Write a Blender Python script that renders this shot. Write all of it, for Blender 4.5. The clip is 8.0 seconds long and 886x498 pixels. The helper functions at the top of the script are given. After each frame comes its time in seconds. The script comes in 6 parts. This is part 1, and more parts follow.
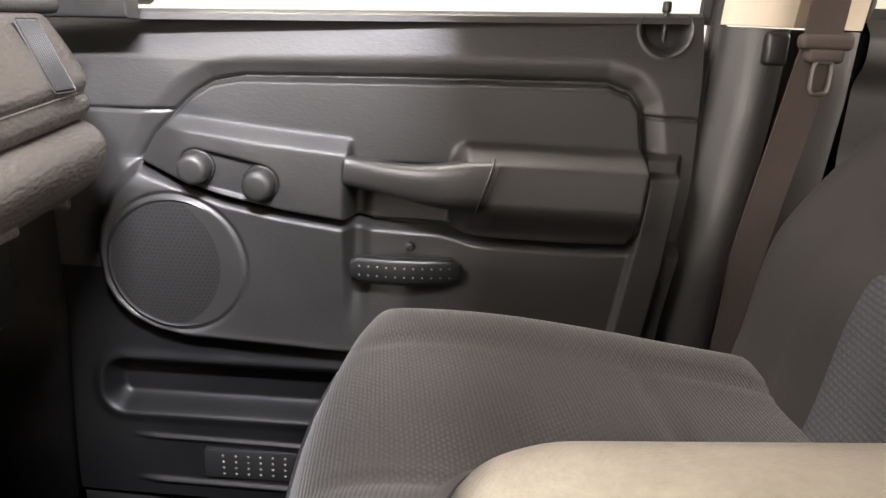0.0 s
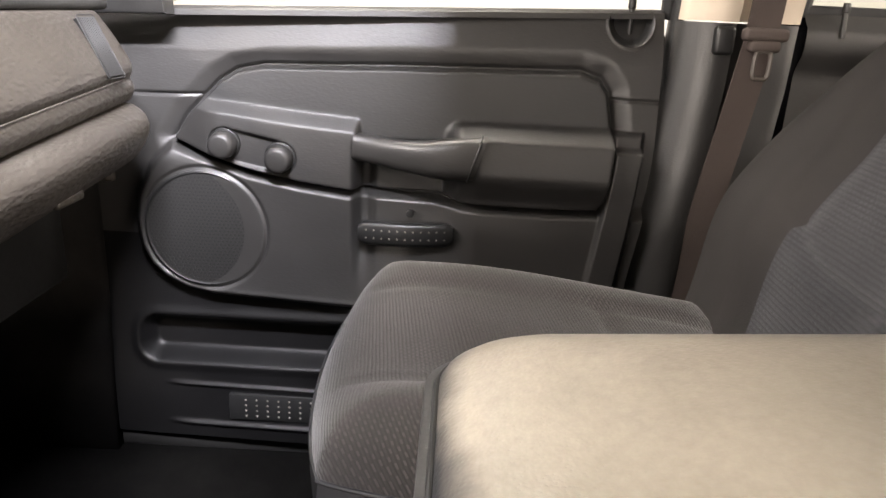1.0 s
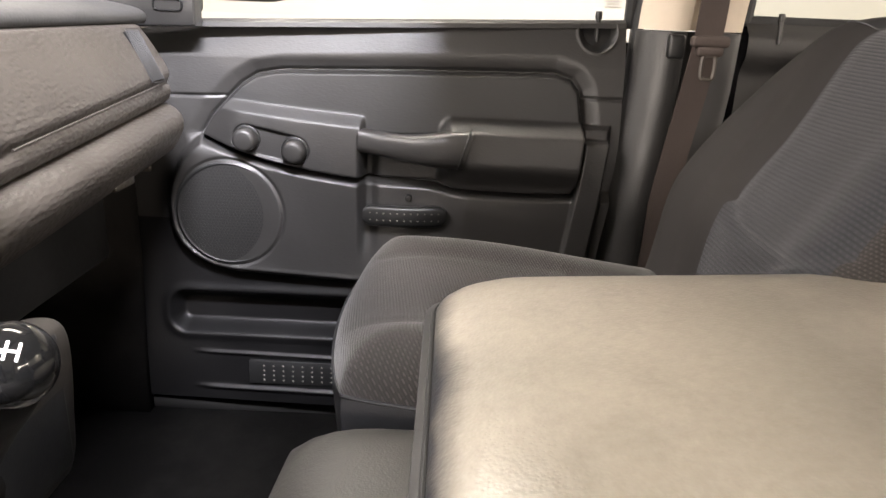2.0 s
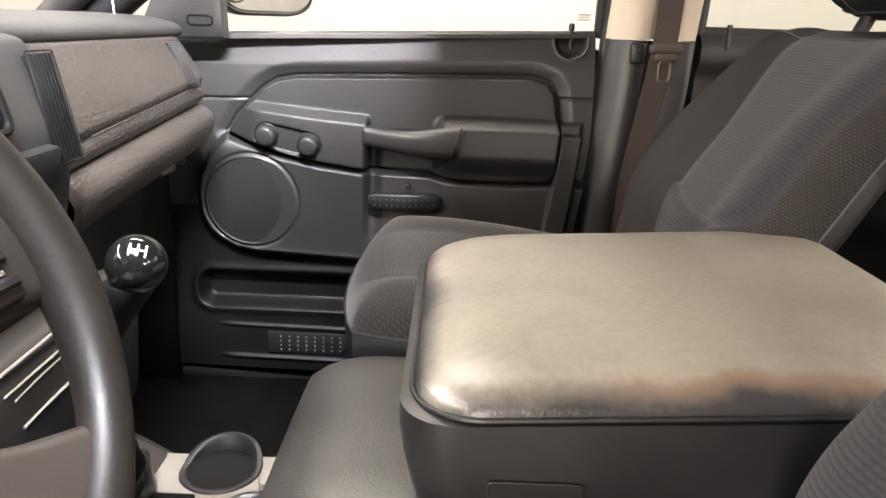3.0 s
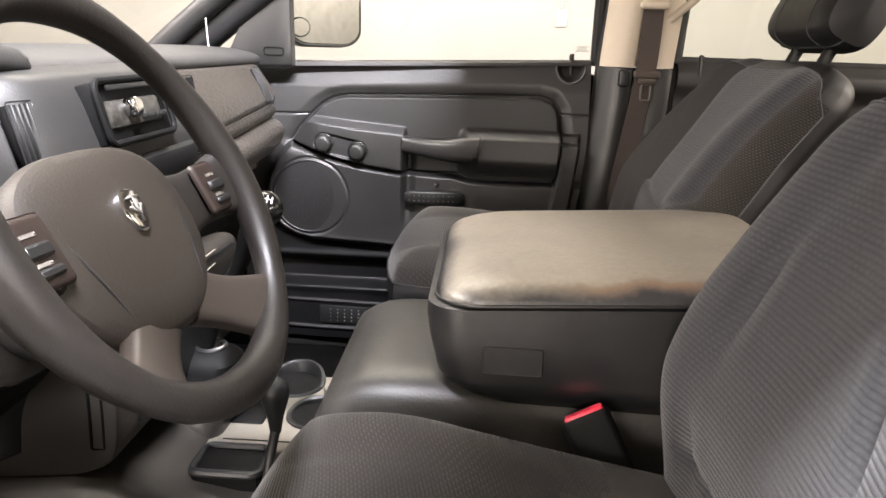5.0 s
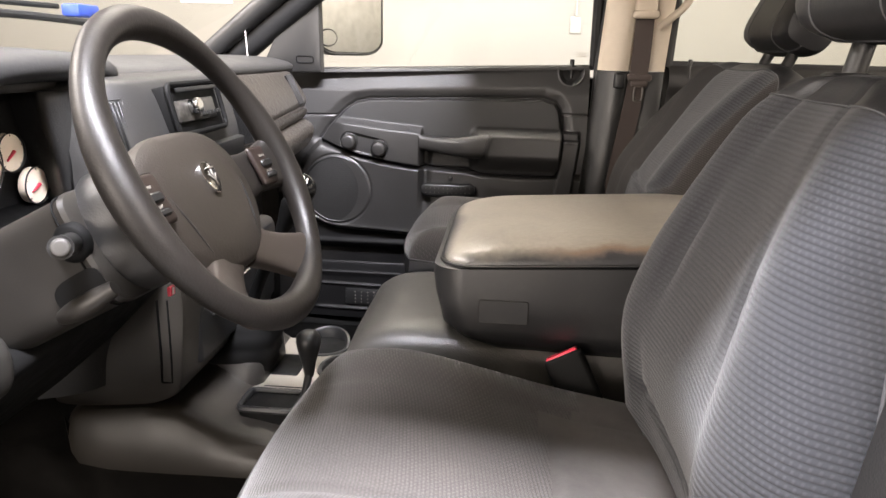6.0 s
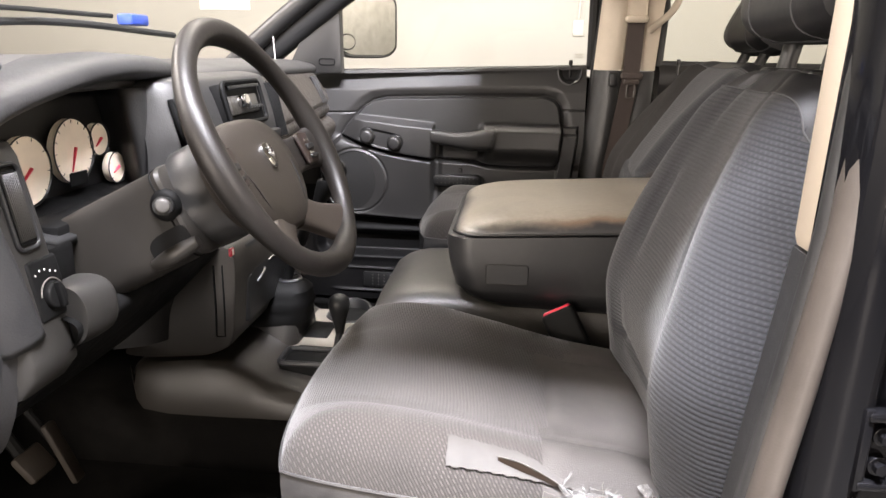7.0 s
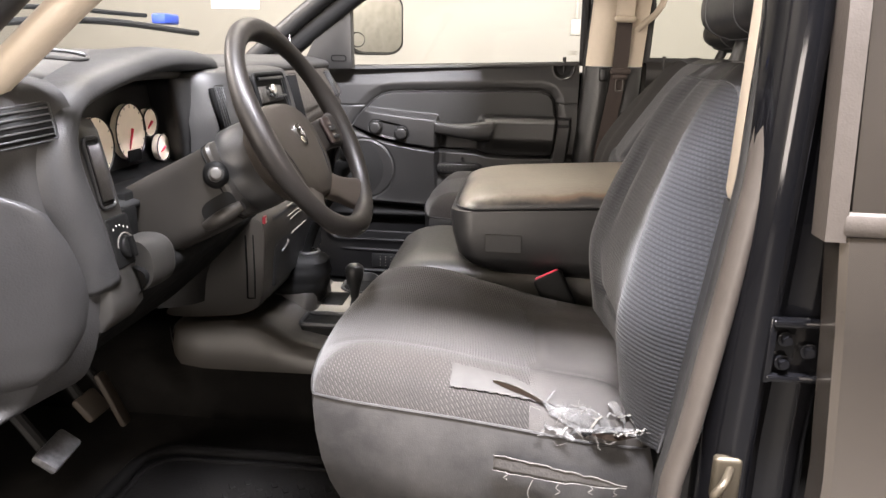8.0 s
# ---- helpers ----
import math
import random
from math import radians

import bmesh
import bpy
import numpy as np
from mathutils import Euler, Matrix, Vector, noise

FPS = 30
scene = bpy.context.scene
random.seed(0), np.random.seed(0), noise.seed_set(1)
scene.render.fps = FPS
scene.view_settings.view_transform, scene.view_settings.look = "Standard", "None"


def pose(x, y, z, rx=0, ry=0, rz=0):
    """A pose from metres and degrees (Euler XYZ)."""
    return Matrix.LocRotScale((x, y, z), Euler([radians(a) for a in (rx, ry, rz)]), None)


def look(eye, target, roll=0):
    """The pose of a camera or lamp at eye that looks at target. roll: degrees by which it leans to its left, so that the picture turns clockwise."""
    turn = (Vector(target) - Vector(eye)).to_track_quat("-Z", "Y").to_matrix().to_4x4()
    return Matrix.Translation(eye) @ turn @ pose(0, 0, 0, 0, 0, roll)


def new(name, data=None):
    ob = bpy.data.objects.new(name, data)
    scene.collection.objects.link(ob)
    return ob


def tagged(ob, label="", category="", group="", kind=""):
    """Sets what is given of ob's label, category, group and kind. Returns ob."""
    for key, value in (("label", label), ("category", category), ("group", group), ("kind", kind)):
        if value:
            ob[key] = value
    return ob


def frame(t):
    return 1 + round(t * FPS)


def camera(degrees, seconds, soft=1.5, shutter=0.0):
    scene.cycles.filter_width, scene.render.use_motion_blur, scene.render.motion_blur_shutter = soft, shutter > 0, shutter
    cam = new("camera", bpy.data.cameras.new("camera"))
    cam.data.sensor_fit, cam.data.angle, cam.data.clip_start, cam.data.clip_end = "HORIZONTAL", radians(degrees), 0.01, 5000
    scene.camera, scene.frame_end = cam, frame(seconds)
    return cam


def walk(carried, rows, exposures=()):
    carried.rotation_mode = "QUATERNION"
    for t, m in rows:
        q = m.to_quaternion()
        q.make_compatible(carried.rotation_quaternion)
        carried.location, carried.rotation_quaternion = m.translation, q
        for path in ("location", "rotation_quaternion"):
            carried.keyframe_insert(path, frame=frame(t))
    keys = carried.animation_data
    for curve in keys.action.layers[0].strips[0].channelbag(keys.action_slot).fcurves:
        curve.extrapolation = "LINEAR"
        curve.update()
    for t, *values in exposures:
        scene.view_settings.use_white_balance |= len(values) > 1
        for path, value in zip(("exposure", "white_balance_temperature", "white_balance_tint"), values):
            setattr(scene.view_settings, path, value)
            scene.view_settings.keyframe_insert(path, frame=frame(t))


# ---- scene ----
cam = camera(63.8, 8.0)
PATH = [
    (0, (0.025, -0.132, 0.767), (-0.002, 1.77, 0.148), 2.7),
    (0.5, (0.028, -0.206, 0.773), (0.002, 1.689, 0.135), 2.7),
    (1, (0.032, -0.283, 0.775), (0.013, 1.611, 0.133), 2.7),
    (2.5, (0.035, -0.552, 0.794), (0.038, 1.348, 0.171), 2.3),
    (3, (0.051, -0.651, 0.793), (0.043, 1.255, 0.186), 2.1),
    (3.5, (0.067, -0.73, 0.794), (0.036, 1.18, 0.202), 1.9),
    (4, (0.07, -0.816, 0.796), (0.021, 1.099, 0.222), 1.9),
    (4.5, (0.071, -0.91, 0.801), (-0.003, 1.009, 0.245), 1.9),
    (5.8, (0.109, -1.136, 0.817), (-0.037, 0.784, 0.276), 1.8),
    (6, (0.121, -1.187, 0.812), (-0.044, 0.733, 0.277), 1.5),
    (6.5, (0.129, -1.285, 0.814), (-0.051, 0.635, 0.283), 1.3),
    (7, (0.131, -1.382, 0.81), (-0.056, 0.538, 0.282), 1.1),
    (7.5, (0.134, -1.478, 0.811), (-0.056, 0.441, 0.283), 1.1),
    (8, (0.144, -1.563, 0.803), (-0.046, 0.356, 0.273), 1.2),
]
EXPOSURES = [(0, 1.52), (1.2, 1.46), (2.5, 1.35), (4.0, 1.29), (5.2, 1.13), (6.3, 1.02), (7.0, 0.99), (8, 0.93)]
walk(cam, [(t, look(eye, target, roll)) for t, eye, target, roll in PATH], EXPOSURES)

# ---- light: a white workshop with ceiling strip lights, plus added unseen fill lamps ----
world = bpy.data.worlds.new("world")
scene.world = world
world.use_nodes = True
world.node_tree.nodes["Background"].inputs[0].default_value = (1.0, 0.96, 0.9, 1)
world.node_tree.nodes["Background"].inputs[1].default_value = 0.02


def area_lamp(name, loc, target, sx, sy, watts, colour):
    data = bpy.data.lights.new(name, "AREA")
    data.shape, data.size, data.size_y, data.energy, data.color = "RECTANGLE", sx, sy, watts, colour
    ob = new(name, data)
    ob.matrix_world = look(loc, target)
    return ob


WARM = (1.0, 0.90, 0.79)
area_lamp("ceiling_strip_lamp", (0.50, -1.46, 3.1), (0.50, -1.46, 0), 1.6, 0.30, 580, (0.95, 0.93, 1.0))
# fill added behind the cab for the dash and hub; no lamp known there
area_lamp("rear_fill_lamp", (5.7, -2.6, 2.3), (-0.4, 0.0, 0.7), 4.0, 0.4, 200, (1.0, 0.87, 0.76))
area_lamp("ceiling_strip_lamp", (-0.75, 1.75, 3.1), (-0.75, 1.75, 0), 1.6, 0.4, 45, WARM)
area_lamp("ceiling_strip_lamp", (-3.3, -0.9, 3.1), (-3.3, -0.9, 0), 0.5, 4.0, 300, (1.0, 0.91, 0.86))
# added unseen, to brighten the east wall that the side mirror reflects
area_lamp("ceiling_strip_lamp", (4.9, 1.6, 3.1), (5.1, 1.6, 0), 0.4, 2.4, 160, WARM)
# unseen fill added on the driver side to light the passenger door and seats
area_lamp("side_fill_lamp", (-2.4, -8.9, 1.15), (-1.2, 0.0, 1.0), 4.2, 2.2, 430, (1.0, 0.885, 0.80))


# ---- materials ----
class Nodes:
    """A small hand for writing node trees."""

    def __init__(self, name):
        self.mat = bpy.data.materials.new(name)
        self.mat.use_nodes = True
        self.tree = self.mat.node_tree
        self.bsdf = self.tree.nodes["Principled BSDF"]

    def add(self, kind):
        return self.tree.nodes.new(kind)

    def join(self, a, b):
        self.tree.links.new(a, b)

    def math(self, op, a, b=None, c=None):
        node = self.add("ShaderNodeMath")
        node.operation = op
        for i, v in enumerate((a, b, c)):
            if v is None:
                continue
            if isinstance(v, (int, float)):
                node.inputs[i].default_value = v
            else:
                self.join(v, node.inputs[i])
        return node.outputs[0]

    def noise(self, vec, scale, detail=3.0, rough=0.55):
        node = self.add("ShaderNodeTexNoise")
        node.inputs["Scale"].default_value = scale
        node.inputs["Detail"].default_value = detail
        node.inputs["Roughness"].default_value = rough
        if vec is not None:
            self.join(vec, node.inputs["Vector"])
        return node.outputs["Fac"]

    def ramp(self, fac, stops):
        node = self.add("ShaderNodeValToRGB")
        els = node.color_ramp.elements
        while len(els) < len(stops):
            els.new(0.5)
        for e, (p, c) in zip(els, stops):
            e.position, e.color = p, (*c, 1)
        self.join(fac, node.inputs[0])
        return node.outputs[0]

    def mix(self, fac, a, b, blend="MIX"):
        node = self.add("ShaderNodeMix")
        node.data_type, node.blend_type = "RGBA", blend
        for sock, v in ((node.inputs[0], fac), (node.inputs[6], a), (node.inputs[7], b)):
            if isinstance(v, (int, float)):
                sock.default_value = v
            elif isinstance(v, tuple):
                sock.default_value = (*v, 1)
            else:
                self.join(v, sock)
        return node.outputs[2]

    def bump(self, height, strength, distance, normal=None):
        node = self.add("ShaderNodeBump")
        node.inputs["Strength"].default_value = strength
        node.inputs["Distance"].default_value = distance
        self.join(height, node.inputs["Height"])
        if normal is not None:
            self.join(normal, node.inputs["Normal"])
        return node.outputs[0]

    def coords(self, which="Object"):
        return self.add("ShaderNodeTexCoord").outputs[which]


def scaled(c, k):
    return tuple(min(1.0, v * k) for v in c)


def vinyl(name, colour, rough=0.5, grain=420.0, depth=0.0006, var=0.25, stretch=(1, 1, 1), spec=0.5, dust=0.0):
    """Moulded or leather-like plastic with a pebbled grain, faint mottling and scuffs."""
    n = Nodes(name)
    co = n.coords()
    mp = n.add("ShaderNodeMapping")
    mp.inputs["Scale"].default_value = stretch
    n.join(co, mp.inputs[0])
    big = n.noise(co, 7.0, 4.0)
    fine = n.noise(co, 90.0, 3.0)
    both = n.math("ADD", n.math("MULTIPLY", big, 0.7), n.math("MULTIPLY", fine, 0.3))
    col = n.ramp(both, [(0.3, scaled(colour, 1 - var)), (0.7, scaled(colour, 1 + var))])
    if dust > 0:
        d = n.math("MULTIPLY", n.ramp(n.noise(co, 3.5, 6.0, 0.7), [(0.45, (0, 0, 0)), (0.75, (1, 1, 1))]), dust)
        col = n.mix(d, col, (0.32, 0.3, 0.27))
    n.join(col, n.bsdf.inputs["Base Color"])
    n.join(n.math("ADD", n.math("MULTIPLY", n.math("SUBTRACT", both, 0.5), 0.35), rough), n.bsdf.inputs["Roughness"])
    n.bsdf.inputs["Specular IOR Level"].default_value = spec
    v = n.add("ShaderNodeTexVoronoi")
    v.feature = "SMOOTH_F1"
    v.inputs["Scale"].default_value = grain
    n.join(mp.outputs[0], v.inputs["Vector"])
    warp = n.noise(mp.outputs[0], grain * 0.45, 3.0, 0.6)
    h = n.math("ADD", n.math("MULTIPLY", v.outputs["Distance"], 0.7), n.math("MULTIPLY", warp, 0.8))
    n.join(n.bump(h, 0.55, depth), n.bsdf.inputs["Normal"])
    return n.mat


def plain(name, colour, rough=0.5, metal=0.0, var=0.12, scale=40.0, spec=0.5, coat=0.0):
    n = Nodes(name)
    co = n.coords()
    f = n.noise(co, scale, 4.0)
    n.join(n.ramp(f, [(0.3, scaled(colour, 1 - var)), (0.7, scaled(colour, 1 + var))]), n.bsdf.inputs["Base Color"])
    n.join(n.math("ADD", n.math("MULTIPLY", n.math("SUBTRACT", f, 0.5), 0.3), rough), n.bsdf.inputs["Roughness"])
    n.bsdf.inputs["Metallic"].default_value = metal
    n.bsdf.inputs["Specular IOR Level"].default_value = spec
    n.bsdf.inputs["Coat Weight"].default_value = coat
    n.bsdf.inputs["Coat Roughness"].default_value = 0.04
    return n.mat


def fabric(name, colour, light, pitch=0.0056, slant=0.0, dash=0.02, amount=0.6):
    """Ribbed woven seat cloth: ribs across, with short light flecks in the weave. Its coordinates are in metres."""
    n = Nodes(name)
    sep = n.add("ShaderNodeSeparateXYZ")
    n.join(n.coords("UV"), sep.inputs[0])
    u, v0 = sep.outputs[0], sep.outputs[1]
    wob = n.math("MULTIPLY", n.math("SUBTRACT", n.noise(n.coords(), 25.0, 2.0), 0.5), 0.0016)
    v = n.math("ADD", n.math("ADD", v0, wob), n.math("MULTIPLY", u, slant))
    r = n.math("DIVIDE", v, pitch)
    row = n.math("FLOOR", r)
    rib = n.math("ABSOLUTE", n.math("SINE", n.math("MULTIPLY", r, math.pi)))
    ph = n.math("FRACT", n.math("ADD", n.math("DIVIDE", u, dash), n.math("MULTIPLY", row, 0.44)))
    fleck = n.math("MULTIPLY", n.math("LESS_THAN", ph, 0.34), n.math("GREATER_THAN", rib, 0.62))
    worn = n.ramp(n.noise(n.coords(), 9.0, 3.0), [(0.35, (0.25, 0.25, 0.25)), (0.65, (1, 1, 1))])
    fl = n.math("MULTIPLY", n.math("MULTIPLY", fleck, worn), amount)
    base = n.mix(rib, scaled(colour, 0.55), colour)
    mot = n.ramp(n.noise(n.coords(), 5.0, 5.0), [(0.3, (0.78, 0.78, 0.78)), (0.72, (1.15, 1.13, 1.1))])
    col = n.mix(1.0, n.mix(fl, base, light), mot, "MULTIPLY")
    n.join(col, n.bsdf.inputs["Base Color"])
    n.bsdf.inputs["Roughness"].default_value = 0.85
    n.bsdf.inputs["Specular IOR Level"].default_value = 0.25
    n.bsdf.inputs["Sheen Weight"].default_value = 0.15
    n.bsdf.inputs["Sheen Roughness"].default_value = 0.5
    h = n.math("ADD", rib, n.math("MULTIPLY", n.noise(n.coords("UV"), 1500.0, 2.0), 0.5))
    n.join(n.bump(h, 0.55, 0.0011), n.bsdf.inputs["Normal"])
    return n.mat


def clear_glass(name, gloss=0.05, tint=(0.96, 0.98, 0.97)):
    n = Nodes(name)
    tr = n.add("ShaderNodeBsdfTransparent")
    tr.inputs[0].default_value = (*tint, 1)
    gl = n.add("ShaderNodeBsdfGlossy")
    gl.inputs["Roughness"].default_value = 0.0
    mx = n.add("ShaderNodeMixShader")
    mx.inputs[0].default_value = gloss
    n.join(tr.outputs[0], mx.inputs[1])
    n.join(gl.outputs[0], mx.inputs[2])
    n.join(mx.outputs[0], n.tree.nodes["Material Output"].inputs[0])
    return n.mat


def perforated(name, colour, pitch):
    """Moulded plastic pierced by small round holes in a staggered grid, over x and z."""
    n = Nodes(name)
    sep = n.add("ShaderNodeSeparateXYZ")
    n.join(n.coords(), sep.inputs[0])
    gx = n.math("DIVIDE", sep.outputs[0], pitch)
    gz = n.math("DIVIDE", sep.outputs[2], pitch * 0.866)
    row = n.math("FLOOR", gz)
    fx = n.math("SUBTRACT", n.math("FRACT", n.math("ADD", gx, n.math("MULTIPLY", row, 0.5))), 0.5)
    fz = n.math("MULTIPLY", n.math("SUBTRACT", n.math("FRACT", gz), 0.5), 0.866)
    d = n.math("SQRT", n.math("ADD", n.math("MULTIPLY", fx, fx), n.math("MULTIPLY", fz, fz)))
    hole = n.math("LESS_THAN", d, 0.29)
    n.join(n.mix(hole, colour, (0.004, 0.004, 0.004)), n.bsdf.inputs["Base Color"])
    n.bsdf.inputs["Roughness"].default_value = 0.5
    n.join(n.bump(n.math("MULTIPLY", hole, -1.0), 0.8, 0.001), n.bsdf.inputs["Normal"])
    return n.mat


M_DOOR = vinyl("door_vinyl", (0.0180, 0.0171, 0.0164), 0.46, 330, 0.0004, 0.15, (0.5, 1, 1.3), spec=0.6)
M_INSERT = vinyl("door_insert_vinyl", (0.0121, 0.0119, 0.0119), 0.50, 300, 0.0004, 0.15, (0.5, 1, 1.3), spec=0.5)
# darker copy of the door vinyl; holds the shade low on the door
M_DOORSHADE = vinyl("shaded_lower_door", (0.0038, 0.0037, 0.0039), 0.45, 420, 0.0003, 0.15, spec=0.25)
M_DASH = vinyl("dash_vinyl", (0.0377, 0.0324, 0.0270), 0.40, 170, 0.0036, 0.15, (1, 0.6, 1.3), spec=0.65, dust=0.02)
M_DASHD = vinyl("dash_vinyl_fine", (0.0187, 0.0185, 0.0185), 0.5, 420, 0.0006, 0.12, spec=0.4, dust=0.02)
# lighter than the hood vinyl: light falling on the pad is put in
M_DASHTOP = vinyl("lit_dash_top_vinyl", (0.030, 0.029, 0.028), 0.5, 300, 0.0007, 0.15, dust=0.07)
M_HOOD = vinyl("hood_vinyl", (0.0161, 0.0161, 0.0167), 0.5, 420, 0.0006, 0.15, spec=0.45, dust=0.04)
M_PLASTIC = vinyl("dark_plastic", (0.019, 0.0185, 0.018), 0.44, 500, 0.0004, 0.15, spec=0.55)
M_BLACK = vinyl("black_plastic", (0.010, 0.010, 0.010), 0.42, 700, 0.0002, 0.2)
M_WHEEL = vinyl("wheel_leather", (0.0099, 0.0083, 0.0071), 0.46, 420, 0.0004, 0.15, spec=0.42)
M_HUB = vinyl("wheel_hub_vinyl", (0.0213, 0.0175, 0.0139), 0.48, 520, 0.0005, 0.2, spec=0.4)


def worn_lid(name):
    """Dark vinyl whose top has faded to tan, ragged at its edge, with a darker patch and an orange-brown edge at the
    rear.
    """
    n = Nodes(name)
    co = n.coords()
    sep = n.add("ShaderNodeSeparateXYZ")
    n.join(co, sep.inputs[0])
    big, fine = n.noise(co, 9.0, 5.0, 0.6), n.noise(co, 110.0, 3.0)
    ragged = n.math("MULTIPLY", n.math("SUBTRACT", big, 0.5), 0.05)
    front = n.math("SUBTRACT", n.math("ADD", sep.outputs[0], ragged), 0.032)
    near = n.math("ADD", n.math("ADD", sep.outputs[1], ragged), 0.172)
    inner = n.math("MINIMUM", front, near)
    mask = n.ramp(inner, [(0.0, (0, 0, 0)), (0.022, (1, 1, 1))])
    rear = n.ramp(n.math("ADD", sep.outputs[0], n.math("MULTIPLY", ragged, 4.0)), [(0.20, (1, 1, 1)), (0.34, (0.62, 0.62, 0.62)), (0.44, (0.8, 0.8, 0.8))])
    tan = n.ramp(n.math("ADD", n.math("MULTIPLY", big, 0.7), n.math("MULTIPLY", fine, 0.3)), [(0.3, (0.20, 0.180, 0.149)), (0.7, (0.34, 0.308, 0.257))])
    edge_tint = n.math("MULTIPLY", n.ramp(n.math("ABSOLUTE", n.math("SUBTRACT", near, 0.012)), [(0.0, (0.7, 0.7, 0.7)), (0.010, (0, 0, 0))]), n.ramp(n.math("ADD", sep.outputs[0], ragged), [(0.14, (0, 0, 0)), (0.24, (0.75, 0.75, 0.75))]))
    faded = n.mix(n.math("MULTIPLY", mask, 0.92), (0.022, 0.022, 0.024), n.mix(1.0, tan, rear, "MULTIPLY"))
    n.join(n.mix(edge_tint, faded, (0.17, 0.085, 0.045)), n.bsdf.inputs["Base Color"])
    n.join(n.math("ADD", n.math("MULTIPLY", big, 0.14), 0.29), n.bsdf.inputs["Roughness"])
    n.bsdf.inputs["Specular IOR Level"].default_value = 0.85
    v = n.add("ShaderNodeTexVoronoi")
    v.feature = "SMOOTH_F1"
    v.inputs["Scale"].default_value = 330
    n.join(co, v.inputs["Vector"])
    h = n.math("ADD", v.outputs["Distance"], n.math("MULTIPLY", n.noise(co, 160.0, 3.0, 0.6), 0.8))
    n.join(n.bump(h, 0.5, 0.0007), n.bsdf.inputs["Normal"])
    return n.mat


M_ARMREST = worn_lid("armrest_leather")
M_ARMSIDE = vinyl("armrest_side_vinyl", (0.0095, 0.0095, 0.0100), 0.42, 480, 0.0002, 0.3, spec=0.7, dust=0.06)
M_CENTRE = vinyl("centre_seat_vinyl", (0.0387, 0.0359, 0.0315), 0.44, 480, 0.0006, 0.3, spec=0.65, dust=0.12)
M_SEATVINYL = vinyl("seat_vinyl", (0.013, 0.013, 0.0142), 0.48, 600, 0.0004, 0.2, spec=0.45)
M_CLOTH = fabric("seat_cloth", (0.0320, 0.0284, 0.0260), (0.088, 0.080, 0.074), 0.0040, 0.12, 0.0070, 0.42)
# darker copy of seat_cloth; the passenger side's shade is put into it
M_CLOTHP = fabric("seat_cloth_shaded", (0.020, 0.0172, 0.0160), (0.085, 0.078, 0.073), 0.0042, 0.12, 0.0078, 0.45)
M_CLOTHB = fabric("seat_cloth_blue_grey", (0.0205, 0.0215, 0.0250), (0.060, 0.060, 0.067), 0.0058, 0.0, 0.0085, 0.3)
M_BOLSTER = vinyl("bolster_cloth", (0.0158, 0.0144, 0.0136), 0.85, 900, 0.0008, 0.22, spec=0.2)
M_CLOTHS = vinyl("seat_cloth_smooth", (0.0396, 0.0360, 0.0333), 0.75, 900, 0.0006, 0.25, spec=0.25, dust=0.10)
M_SEAM = plain("seam_thread", (0.05, 0.05, 0.053), 0.7)
M_BEIGE = vinyl("beige_trim", (0.5, 0.43, 0.34), 0.6, 600, 0.0003, 0.06)
M_BELT = vinyl("belt_webbing", (0.058, 0.046, 0.041), 0.75, 900, 0.0004, 0.12, (1, 1, 0.3), spec=0.2)
M_RUBBER = plain("rubber_seal", (0.011, 0.011, 0.0115), 0.6)
M_SEAL = vinyl("pillar_seal", (0.0578, 0.0484, 0.0407), 0.5, 500, 0.0003, 0.2)
M_PAINT = plain("black_car_paint", (0.0048, 0.0048, 0.0056), 0.14, 0.0, 0.1, 6.0, 0.22, 0.12)
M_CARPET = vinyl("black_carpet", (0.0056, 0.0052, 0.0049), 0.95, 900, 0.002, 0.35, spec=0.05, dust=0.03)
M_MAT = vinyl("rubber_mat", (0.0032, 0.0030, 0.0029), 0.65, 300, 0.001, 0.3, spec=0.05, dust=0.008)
M_CONSOLE = vinyl("console_grey", (0.1674, 0.1519, 0.1240), 0.6, 420, 0.0005, 0.08)
M_HEAD = plain("headliner", (0.36, 0.33, 0.28), 0.9)
M_WALL = plain("workshop_wall", (0.37, 0.35, 0.305), 0.7, 0.0, 0.03, 1.2)
M_CONCRETE = vinyl("concrete", (0.13, 0.125, 0.118), 0.5, 60, 0.001, 0.2)
M_GLASS = clear_glass("window_glass")
M_TINT = clear_glass("tinted_glass", 0.05, (0.74, 0.75, 0.70))
M_METAL = plain("bare_metal", (0.28, 0.28, 0.29), 0.3, 1.0)
M_CHROME = plain("chrome", (0.75, 0.75, 0.76), 0.12, 1.0)
M_RED = plain("red_plastic", (0.62, 0.035, 0.07), 0.35)
M_WHITE = plain("white_print", (0.8, 0.78, 0.74), 0.5)
M_PERF = perforated("speaker_perforated", (0.0124, 0.0120, 0.0116), 0.0066)
M_COLUMN = vinyl("column_plastic", (0.0201, 0.0173, 0.0140), 0.45, 800, 0.0002, 0.1)
M_POD = vinyl("bezel_grey", (0.018, 0.017, 0.0155), 0.42, 700, 0.0002, 0.1)
# near-black, for black parts and for the shade in recesses and undersides
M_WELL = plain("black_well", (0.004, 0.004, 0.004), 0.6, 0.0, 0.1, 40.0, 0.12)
M_STAINED = vinyl("stained_seat_vinyl", (0.027, 0.026, 0.026), 0.52, 600, 0.0004, 0.4, spec=0.45, dust=0.12)
M_SHROUD = vinyl("shroud_plastic", (0.0180, 0.0160, 0.0135), 0.45, 800, 0.0002, 0.1)
